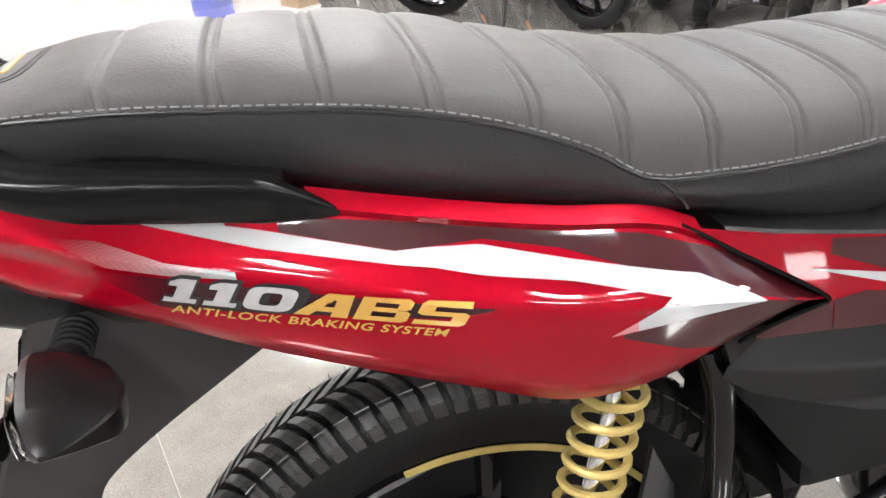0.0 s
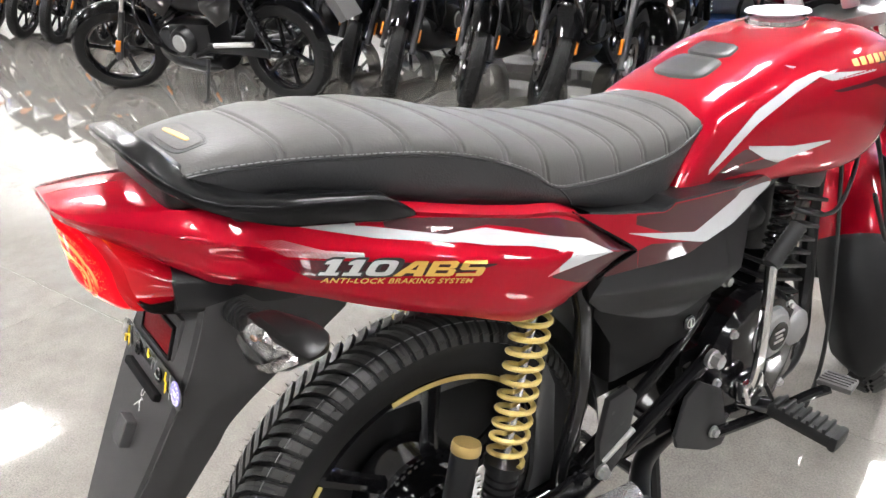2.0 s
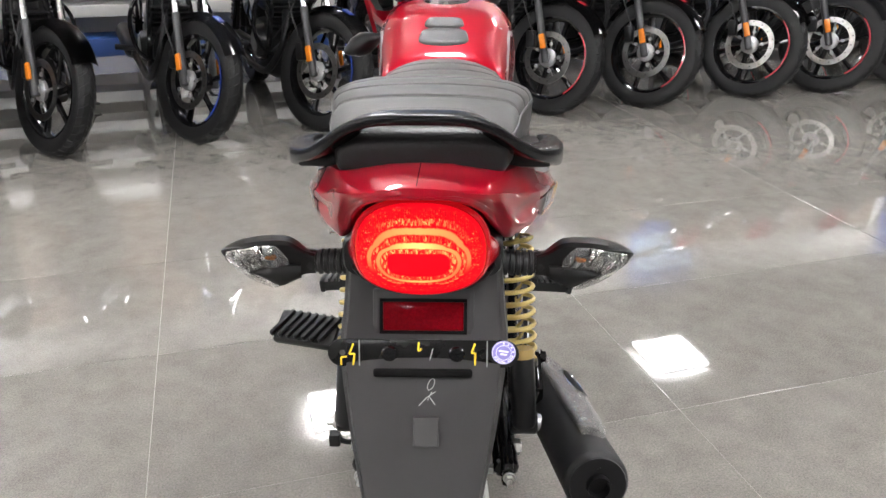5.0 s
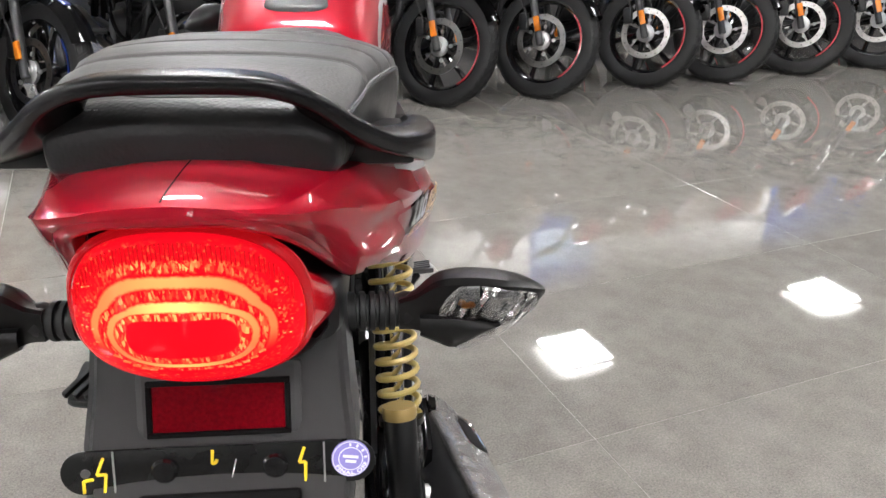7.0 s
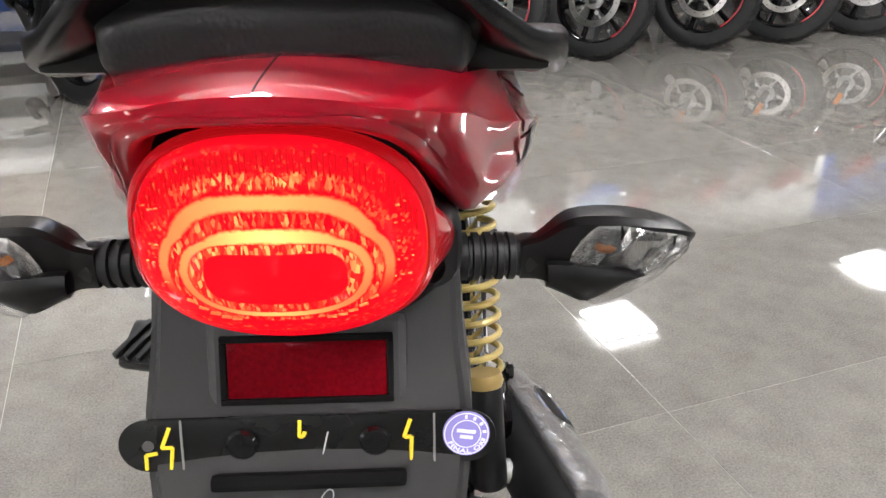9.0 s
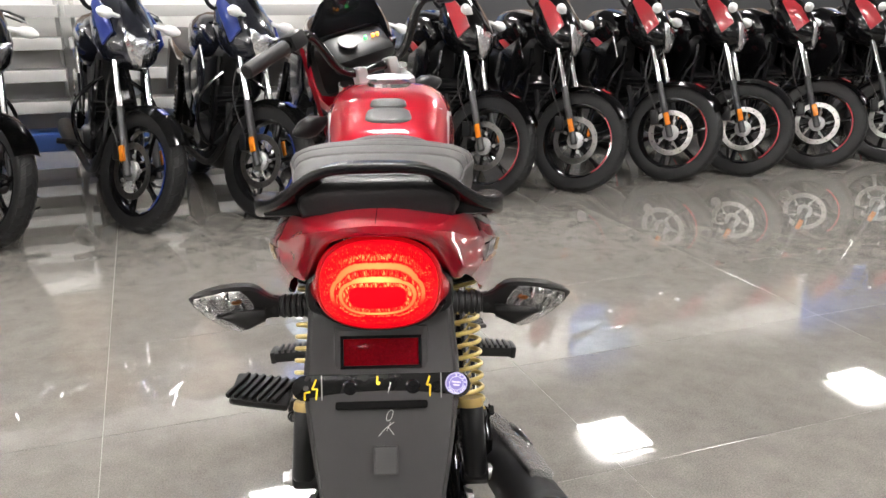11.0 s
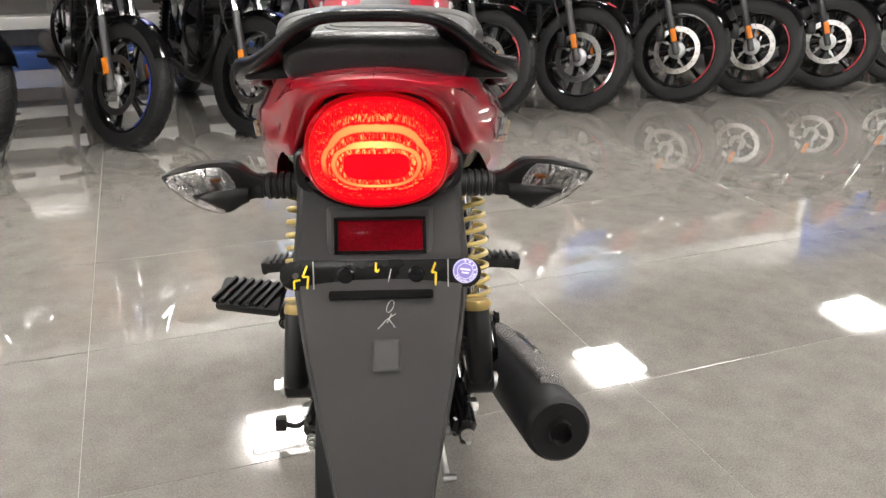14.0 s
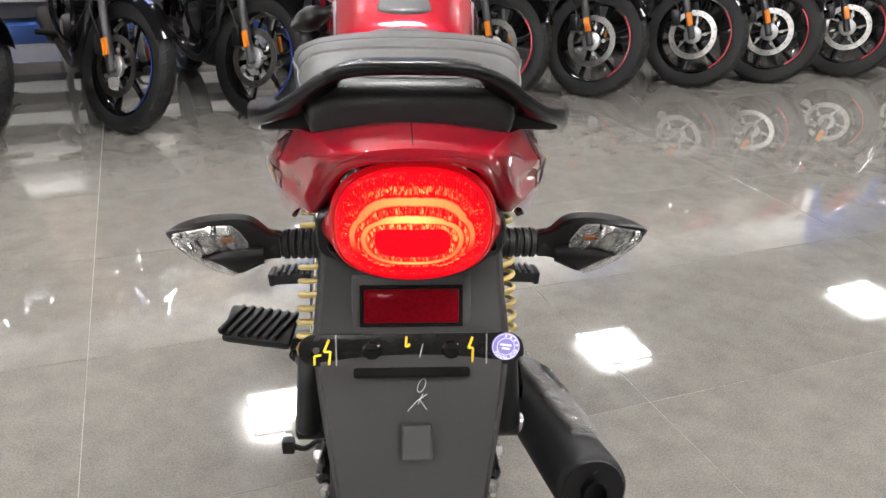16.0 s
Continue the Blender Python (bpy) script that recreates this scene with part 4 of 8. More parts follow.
        part("rear_fender", bm, BLACK_GLOSS, bike)
    return bike


BLUE_PAINT = material("blue_accent_paint", (0.005, 0.020, 0.16), 0.3, coat=0.5)
RED_ACCENT = material("red_accent_paint", (0.30, 0.004, 0.012), 0.3, coat=0.5)
DARK_BLUE = material("black_blue_paint", (0.008, 0.009, 0.014), 0.2, coat=1.0)
DISC_BRIGHT = material("bright_disc_steel", (0.30, 0.29, 0.278), 0.30, 1.0, vary=0.45, vary_scale=45)
DISC_DARK = material("dark_disc_steel", (0.13, 0.127, 0.122), 0.35, 1.0)


def row_pose(u, v, lean=-3.0, turn=0.0):
    x, y = room(u, v)
    return pose(x, y, 0.0, 0, lean, 17.3 + 180 + turn)


_black = parked_bike(None, BLACK_GLOSS, "black faired motorcycle parked leaning on its side stand", None, DISC_DARK)
_black.matrix_basis = row_pose(-2.63, 2.95, -3.0, 7.0)
for _u in (-2.07, -1.62, -1.09):
    copy_thing(_black, row_pose(_u, 2.98 + 0.03 * math.sin(7 * _u), -3 + math.sin(5 * _u), 7 + 2 * math.sin(11 * _u)))
_blue = parked_bike(BLUE_PAINT, DARK_BLUE, "black and blue motorcycle parked leaning on its side stand", BLUE_PAINT, DISC_DARK)
_blue.matrix_basis = row_pose(-0.45, 2.98, -3.0, 7.0)
for _u in (0.17, 0.78):
    copy_thing(_blue, row_pose(_u, 2.98 + 0.03 * math.sin(7 * _u), -3 + math.sin(5 * _u), 7 + 2 * math.sin(11 * _u)))
_red = parked_bike(RED_ACCENT, BLACK_GLOSS, "black and red motorcycle parked leaning on its side stand", RED_ACCENT, DISC_DARK)
_red.matrix_basis = row_pose(1.40, 3.0, -3.0, 7.0)
copy_thing(_red, row_pose(1.98, 2.99, -3.3, 6.0))
_disc = parked_bike(RED_ACCENT, BLACK_GLOSS, "black and red motorcycle with a bright front brake disc", RED_ACCENT, DISC_BRIGHT)
_disc.matrix_basis = row_pose(2.67, 3.02, -2.0, 6.0)
for _u in (3.19, 3.80, 4.45, 5.08, 5.7):
    copy_thing(_disc, row_pose(_u, 3.0 + 0.03 * math.sin(5 * _u), -3 + math.sin(3 * _u), 7 + 2 * math.sin(9 * _u)))
_dark = parked_bike(None, BLACK_GLOSS, "black commuter motorcycle parked on its side stand", None, None, "plain")
_dark.matrix_basis = row_pose(-8.62, 3.1)
for _u in (-8.04, -7.42, -6.75, -6.1, -5.5, -4.9, -4.3, -3.7, -3.15):
    copy_thing(_dark, row_pose(_u, 3.12 + 0.03 * math.sin(5 * _u)))
_side = parked_bike(None, BLACK_GLOSS, "black commuter motorcycle parked across the row on its side stand", None, None, "plain")
_side.matrix_basis = pose(-4.82, 0.96, 0, 0, -7, math.degrees(math.atan2(-0.60, -1.20)) - 90)


# ---------- the red motorcycle ----------
BIKE = empty("motorcycle", "glossy red commuter motorcycle with black ribbed seat on its centre stand", "motorcycle")
AXLE = Vector((0, -0.02, 0.317))
FRONT = Vector((0, 1.260, 0.296))
HEAD = Vector((0, 0.90, 0.84))
RAKE = Vector((0, -0.46, 0.89)).normalized()
STEER = Matrix.Translation(HEAD) @ Matrix.Rotation(radians(32), 4, RAKE) @ Matrix.Translation(-HEAD)

# y, half width, lower edge, side top, centre top
TAIL = [
    (-0.402, 0.038, 0.8825, 0.8868, 0.8890),
    (-0.396, 0.055, 0.8770, 0.8845, 0.8895),
    (-0.383, 0.066, 0.8680, 0.8825, 0.8895),
    (-0.360, 0.077, 0.8520, 0.8805, 0.8885),
    (-0.335, 0.0855, 0.8335, 0.8775, 0.8870),
    (-0.310, 0.0945, 0.8140, 0.8735, 0.8842),
    (-0.288, 0.1035, 0.7985, 0.8690, 0.8800),
    (-0.262, 0.1150, 0.7890, 0.8640, 0.8740),
    (-0.235, 0.1230, 0.7770, 0.8580, 0.8670),
    (-0.195, 0.1325, 0.7590, 0.8500, 0.8580),
    (-0.126, 0.1470, 0.7270, 0.8360, 0.8400),
    (-0.020, 0.1655, 0.6840, 0.8080, 0.8100),
    (0.052, 0.1690, 0.6540, 0.7890, 0.7900),
    (0.120, 0.1680, 0.6540, 0.7730, 0.7730),
    (0.180, 0.1625, 0.6715, 0.7375, 0.7375),
    (0.220, 0.1565, 0.6855, 0.7075, 0.7075),
    (0.242, 0.1525, 0.6900, 0.6925, 0.6925),
]
SIDE = [(0.0, 0.87), (0.12, 0.932), (0.3, 0.968), (0.56, 0.994), (0.61, 1.0), (0.635, 0.986), (0.72, 0.952), (0.9, 0.895), (1.0, 0.86)]


def tail_x(y, z):
    w, z0, z1, _ = interp(TAIL, y)
    s = min(max((z - z0) / max(z1 - z0, 1e-4), 0), 1)
    w *= 1 - 0.065 * math.exp(-((y + 0.268) / 0.034) ** 2 - ((s - 0.36) / 0.15) ** 2)
    for (s0, f0), (s1, f1) in zip(SIDE, SIDE[1:]):
        if s <= s1:
            return w * (f0 + (f1 - f0) * (s - s0) / (s1 - s0))
    return w * SIDE[-1][1]


def cover_x(y, z):
    return 0.133 + 0.012 * math.sin(min(max((y - 0.13) / 0.42, 0), 1) * math.pi) - 0.25 * max(0, 0.60 - z) ** 1.5 - 0.02 * max(0, (y - 0.45) / 0.12)


def build_tail():
    for s in (-1, 1):
        bm = B()
        rows = []
        for k in range(81):
            y = -0.402 + 0.644 * k / 80
            w, z0, z1, zc = interp(TAIL, y)
            row = []
            for j in range(19):
                t = j / 18
                z = z0 + (z1 - z0) * t
                row.append((s * tail_x(y, z), y, z))
            top = row[-1]
            if y < -0.23:
                for t in (0.2, 0.4, 0.6, 0.8, 1.0):
                    row.append((top[0] * (1 - t), y, top[2] + (zc - top[2]) * math.sin(t * math.pi / 2)))
            else:
                for t in (0.1, 0.2, 0.25, 0.28, 0.30):
                    row.append((top[0] * (1 - t), y, top[2] - 0.006 * t))
            rows.append(row)
        vr = loft(bm, rows)
        bm.faces.new(vr[0] + [bm.verts.new((0, -0.402, rows[0][0][2] + 0.002))])
        bmesh.ops.recalc_face_normals(bm, faces=bm.faces)
        panel = part("tail_panel", bm, PAINT_RED, BIKE, "glossy red tail side panel", sharp=50)
        side_decals(panel, s)
    # underside of the visor over the lamp
    bm = B()
    rows = []
    for k in range(17):
        y = -0.4025 + 0.105 * max(k - 1, 0) / 15
        w, z0, z1, zc = interp(TAIL, y)
        row = []
        for j in range(21):
            t = -1 + j / 10
            if k:
                row.append((w * 0.872 * t, y, z0 + (zc - 0.010 - z0) * max(0, 1 - t * t) ** 0.5 * min(1, 0.25 + 0.06 * k)))
        if k:
            rows.append(row)
    loft(bm, rows)
    part("visor_lip", bm, PAINT_RED, BIKE, "red visor over the tail lamp", sharp=60)
    for s in (-1, 1):
        bm = B()
        rows = []
        for k in range(31):
            if k < 5:
                y = -0.402
                x, z0 = 0.038 * 0.87 * k / 5, 0.8828
            else:
                y = -0.402 + 0.130 * (k - 5) / 25
                w, z0, z1, zc = interp(TAIL, y)
                x = w * 0.87
            inn = 0.006 * min(1, k / 6)
            rows.append([(s * (x + 0.0008 * min(1, k / 6)), y + 0.0005, z0 + 0.0025), (s * (x - inn * 0.35), y - 0.0004, z0 - 0.0030), (s * (x - inn), y + 0.002, z0 - 0.0055), (s * (x - inn * 2), y + 0.012, z0 - 0.0050)])
        loft(bm, rows)
        part("visor_wall", bm, PAINT_RED, BIKE, "deep red inner edge of the visor", sharp=60)
    # joint between the two halves on top
    bm = B()
    rows = []
    for k in range(15):
        y = -0.397 + 0.080 * k / 14
        z = interp(TAIL, y)[3]
        rows.append([(-0.0004, y, z + 0.0002), (0.0004, y, z + 0.0002), (0.0004, y, z - 0.003), (-0.0004, y, z - 0.003)])
    loft(bm, rows, closed=True)
    part("tail_joint", bm, RIM_SHADE_BLACK, BIKE, "fine dark joint", smooth=False)
    # strip between seat and panel
    for s in (-1, 1):
        bm = B()
        rows = []
        for k in range(30):
            y = -0.10 + 0.25 * k / 29
            w, z0, z1, _ = interp(TAIL, y)
            x = w * 0.86
            rows.append([(s * x, y, z1 - 0.004), (s * (x + 0.004), y, z1 + 0.003), (s * (x - 0.012), y, z1 + 0.010), (s * (x - 0.02), y, z1)])
        loft(bm, rows, closed=True)
        part("tail_trim", bm, PAINT_RED, BIKE)
        # black strip that stands in for the shade in the panel gap
        bm = B()
        pts = []
        edge = [(0.134, 0.771), (0.154, 0.7565), (0.176, 0.7405), (0.210, 0.717), (0.232, 0.7010), (0.2425, 0.691), (0.232, 0.687), (0.205, 0.680), (0.176, 0.669)]
        for y, z in edge:
            pts.append((s * (max(tail_x(min(y, 0.242), z), cover_x(y, z) + 0.0095) + 0.0012), y, z))
        sweep(bm, smooth_path(pts, 5), 0.0016, 8)
        part("panel_gap_shade", bm, RIM_SHADE_BLACK, BIKE)


def skin(outline, surface, lift, s, bm, steps=28, cols=6):
    """Fills an outline of (y, upper z, lower z) rows on a side surface."""
    rows = []
    y0, y1 = outline[0][0], outline[-1][0]
    for k in range(steps + 1):
        y = y0 + (y1 - y0) * k / steps
        i = max(n for n in range(len(outline) - 1) if outline[n][0] <= y + 1e-9)
        t = (y - outline[i][0]) / (outline[i + 1][0] - outline[i][0])
        za = outline[i][1] + (outline[i + 1][1] - outline[i][1]) * t
        zb = outline[i][2] + (outline[i + 1][2] - outline[i][2]) * t
        rows.append([(s * (surface(y, za + (zb - za) * j / cols) + lift), y, za + (zb - za) * j / cols) for j in range(cols + 1)])
    loft(bm, rows)


def writing(body, size, shear, spacing, extrude=0.0):
    cu = bpy.data.curves.new("writing", "FONT")
    cu.body, cu.size, cu.shear, cu.space_character, cu.offset, cu.resolution_u = body, size, shear, spacing, 0.0, 4
    return cu


def lettering(name, body, parent, mat, place, size, width, shear=0.25, spacing=1.0, fat=0.0, label=""):
    """Letters as a mesh, laid on a surface by place(u, v)."""
    cu = writing(body, size, shear, spacing)
    cu.offset = fat
    ob = bpy.data.objects.new("writing", cu)
    scene.collection.objects.link(ob)
    me = bpy.data.meshes.new_from_object(ob.evaluated_get(bpy.context.evaluated_depsgraph_get()))
    bpy.data.objects.remove(ob)
    bm = B()
    bm.from_mesh(me)
    bmesh.ops.subdivide_edges(bm, edges=[e for e in bm.edges if e.calc_length() > size * 0.25], cuts=2)
    bmesh.ops.triangulate(bm, faces=bm.faces)
    xs = [v.co.x for v in bm.verts]
    k = width / (max(xs) - min(xs))
    x0 = min(xs)
    for v in bm.verts:
        v.co = Vector(place((v.co.x - x0) * k, v.co.y))
    return part(name, bm, mat, parent, label, smooth=False)


def on_panel(y0, z0, y1, z1, s, lift):
    n = math.hypot(y1 - y0, z1 - z0)
    dy, dz = (y1 - y0) / n, (z1 - z0) / n

    def place(u, v):
        y, z = (y0 + dy * u - dz * v, z0 + dz * u + dy * v) if s > 0 else (y1 - dy * u - dz * v, z1 - dz * u + dy * v)
        return (s * (tail_x(y, z) + lift), y, z)
    return place


ONE = [(0.05, 0.0), (0.80, 0.0), (0.80, 0.19), (0.62, 0.19), (0.62, 1.0), (0.24, 1.0), (0.04, 0.84), (0.04, 0.68), (0.25, 0.68), (0.25, 0.19), (0.05, 0.19)]


def number(parent, place, height, mat, grow, label="", stretch=1.40):
    """The number 110 in slanted block figures."""
    bm = B()

    def spot(x, z):
        return bm.verts.new(place((x + 0.25 * z) * height * stretch, z * height))
    for x0 in (0.0, 0.92):
        pts = [(x0 + 0.42 + (x - 0.42) * (1 + 1.6 * grow), 0.5 + (z - 0.5) * (1 + 2 * grow) if z in (0.0, 1.0) else z + (grow if z > 0.5 and z != 0.68 else -grow if z == 0.68 else grow)) for x, z in ONE]
        bm.faces.new([spot(x, z) for x, z in pts])
    a = [spot(1.84 + 0.58 + x, 0.5 + z) for x, z in round_rect(0.58 + grow, 0.5 + grow, 4.0, 32)]
    b = [spot(1.84 + 0.58 + x, 0.5 + z) for x, z in round_rect(0.24 - grow, 0.27 - grow, 4.0, 32)]
    bridge(bm, [a, b])
    bmesh.ops.triangulate(bm, faces=bm.faces)
    part("lettering", bm, mat, parent, label, smooth=False)


BLOCK = {
    "A": [[(0, 0), (0.28, 0), (0.60, 0.72), (0.44, 1)], [(0.66, 0), (0.96, 0), (0.90, 1), (0.44, 1), (0.60, 0.72), (0.64, 0.72)], [(0.37, 0.20), (0.658, 0.20), (0.652, 0.42), (0.466, 0.42)]],
    "B": [[(0, 0), (0.27, 0), (0.27, 1), (0, 1)], [(0.27, 0), (0.70, 0), (0.70, 0.20), (0.27, 0.20)], [(0.27, 0.41), (0.70, 0.41), (0.70, 0.60), (0.27, 0.60)], [(0.27, 0.80), (0.68, 0.80), (0.68, 1), (0.27, 1)], [(0.70, 0), (0.86, 0), (0.95, 0.10), (0.95, 0.42), (0.86, 0.50), (0.70, 0.50)], [(0.68, 0.52), (0.84, 0.52), (0.92, 0.60), (0.92, 0.90), (0.83, 1), (0.68, 1)]],
    "S": [[(0, 0), (0.86, 0), (0.95, 0.10), (0.95, 0.20), (0, 0.20)], [(0.66, 0.20), (0.95, 0.20), (0.95, 0.50), (0.86, 0.60), (0.66, 0.60)], [(0.10, 0.41), (0.66, 0.41), (0.66, 0.60), (0, 0.60), (0, 0.50)], [(0, 0.60), (0.28, 0.60), (0.28, 0.80), (0, 0.80)], [(0, 0.80), (0.93, 0.80), (0.93, 1), (0.10, 1), (0, 0.90)]],
}


def block_letters(word, parent, place, height, width, mat, label="", grow=0.0):
    """Wide slanted block letters."""
    bm = B()
    k = width / (1.06 * len(word) - 0.1)
    for i, ch in enumerate(word):
        for poly in BLOCK[ch]:
            cx, cz = sum(p[0] for p in poly) / len(poly), sum(p[1] for p in poly) / len(poly)
            bm.faces.new([bm.verts.new(place((1.06 * i + x + math.copysign(grow, x - cx) * 0.6) * k + 0.30 * z * height, (z + math.copysign(grow, z - cz)) * height)) for x, z in poly])
    bmesh.ops.triangulate(bm, faces=bm.faces)
    part("lettering", bm, mat, parent, label, smooth=False)


def side_decals(panel, s):
    bm = B()
    skin([(-0.12, 0.8285, 0.820), (-0.055, 0.815, 0.798), (0.0, 0.801, 0.794), (0.05, 0.787, 0.777), (0.104, 0.774, 0.750), (0.150, 0.753, 0.732), (0.180, 0.7365, 0.711), (0.215, 0.710, 0.698), (0.238, 0.694, 0.691)], tail_x, 0.0006, s, bm, 60)
    part("stripe", bm, DECAL_MAROON, panel, "dark maroon stripe")
    bm = B()
    skin([(0.082, 0.7125, 0.7095), (0.13, 0.7120, 0.685), (0.170, 0.7110, 0.6715), (0.190, 0.7090, 0.6755), (0.215, 0.699, 0.6845), (0.238, 0.692, 0.690)], tail_x, 0.0006, s, bm, 30)
    part("stripe", bm, DECAL_MAROON, panel, "dark maroon stripe")
    bm = B()
    skin([(-0.240, 0.8545, 0.8535), (-0.20, 0.8445, 0.839), (-0.15, 0.831, 0.820)], tail_x, 0.0009, s, bm, 30)
    part("stripe", bm, FADE_SILVER, panel, "silver stripe fading to red")
    bm = B()
    skin([(-0.250, 0.837, 0.836), (-0.225, 0.832, 0.816), (-0.189, 0.8145, 0.806), (-0.15, 0.803, 0.7985)], tail_x, 0.0009, s, bm, 30)
    part("stripe", bm, FADE_SILVER, panel, "silver stripe fading to red")
    bm = B()
    skin([(-0.205, 0.844, 0.8395), (-0.133, 0.824, 0.813), (-0.055, 0.798, 0.790), (-0.035, 0.7965, 0.785), (-0.003, 0.792, 0.7735), (0.054, 0.770, 0.7565), (0.117, 0.7480, 0.732)], tail_x, 0.0012, s, bm, 60)
    part("stripe", bm, DECAL_WHITE, panel, "white lightning stripe")
    bm = B()
    skin([(0.092, 0.7210, 0.7133), (0.117, 0.732, 0.7128)], tail_x, 0.0012, s, bm, 12)
    part("stripe", bm, DECAL_WHITE, panel, "white lightning stripe")
    bm = B()
    skin([(0.117, 0.7480, 0.7128), (0.140, 0.740, 0.7122), (0.175, 0.718, 0.7105), (0.187, 0.7105, 0.7095)], tail_x, 0.0012, s, bm, 24)
    part("stripe", bm, DECAL_WHITE, panel, "white lightning stripe")
    bm = B()
    skin([(0.074, 0.7140, 0.7133), (0.092, 0.7210, 0.7133)], tail_x, 0.0011, s, bm, 12)
    part("stripe", bm, DECAL_PINK, panel, "stripe end fading to pink")
    bm = B()
    skin([(-0.236, 0.8155, 0.8120), (-0.20, 0.807, 0.7835), (-0.12, 0.786, 0.7685), (-0.03, 0.7625, 0.7525), (-0.002, 0.7545, 0.7535)], tail_x, 0.0014, s, bm, 40)
    part("stripe", bm, FADE_MAROON, panel, "dark maroon stripe")
    if s > 0:
        number(panel, on_panel(-0.1985, 0.7900, -0.123, 0.7710, s, 0.0022), 0.0192, BLACK_PRINT_SHADE, 0.08)
        number(panel, on_panel(-0.1985, 0.7900, -0.123, 0.7710, s, 0.0030), 0.0182, SILVER_PRINT, 0.0, "silver number 110")
        block_letters("ABS", panel, on_panel(-0.1225, 0.7706, -0.018, 0.7445, s, 0.0030), 0.0178, 0.1035, GOLD_PRINT, "gold letters ABS")
        lettering("lettering", "ANTI-LOCK BRAKING SYSTEM", panel, GOLD_PRINT, on_panel(-0.195, 0.7800, -0.028, 0.7380, s, 0.0022), 0.0083, 0.168, 0.2, 1.1, 0.00015, "small gold words")
    else:
        number(panel, on_panel(-0.098, 0.7645, -0.023, 0.7455, s, 0.0030), 0.0182, SILVER_PRINT, 0.0, "silver number 110")
        block_letters("ABS", panel, on_panel(-0.205, 0.7920, -0.1015, 0.7660, s, 0.0030), 0.0178, 0.1035, GOLD_PRINT, "gold letters ABS")


build_tail()


# ---------- tail lamp ----------
LAMP_C = Vector((0.001, -0.389, 0.8140))


def lamp_point(x, z, out=0.0):
    """A point of the lens's rear face; z from the lamp's middle."""
    k = z / 0.051
    y = LAMP_C.y + (-0.004 * k if k > 0 else 0.034 * k * k) + 0.020 * (x / 0.06) ** 2 - out
    z = z * 1.15 if z > 0 else z
    return (LAMP_C.x + x, y, LAMP_C.z + z)


def lens_outline(hw, hh):
    """Rounded outline of the lens: rounder at the top than at the bottom."""
    return [(x, z) for x, z in ((hw * math.copysign(abs(math.cos(a)) ** (2 / p), math.cos(a)), hh * math.copysign(abs(math.sin(a)) ** (2 / p), math.sin(a))) for a, p in ((2 * math.pi * k / 56, 2.2 if 0 < k < 28 else 2.5) for k in range(56)))]


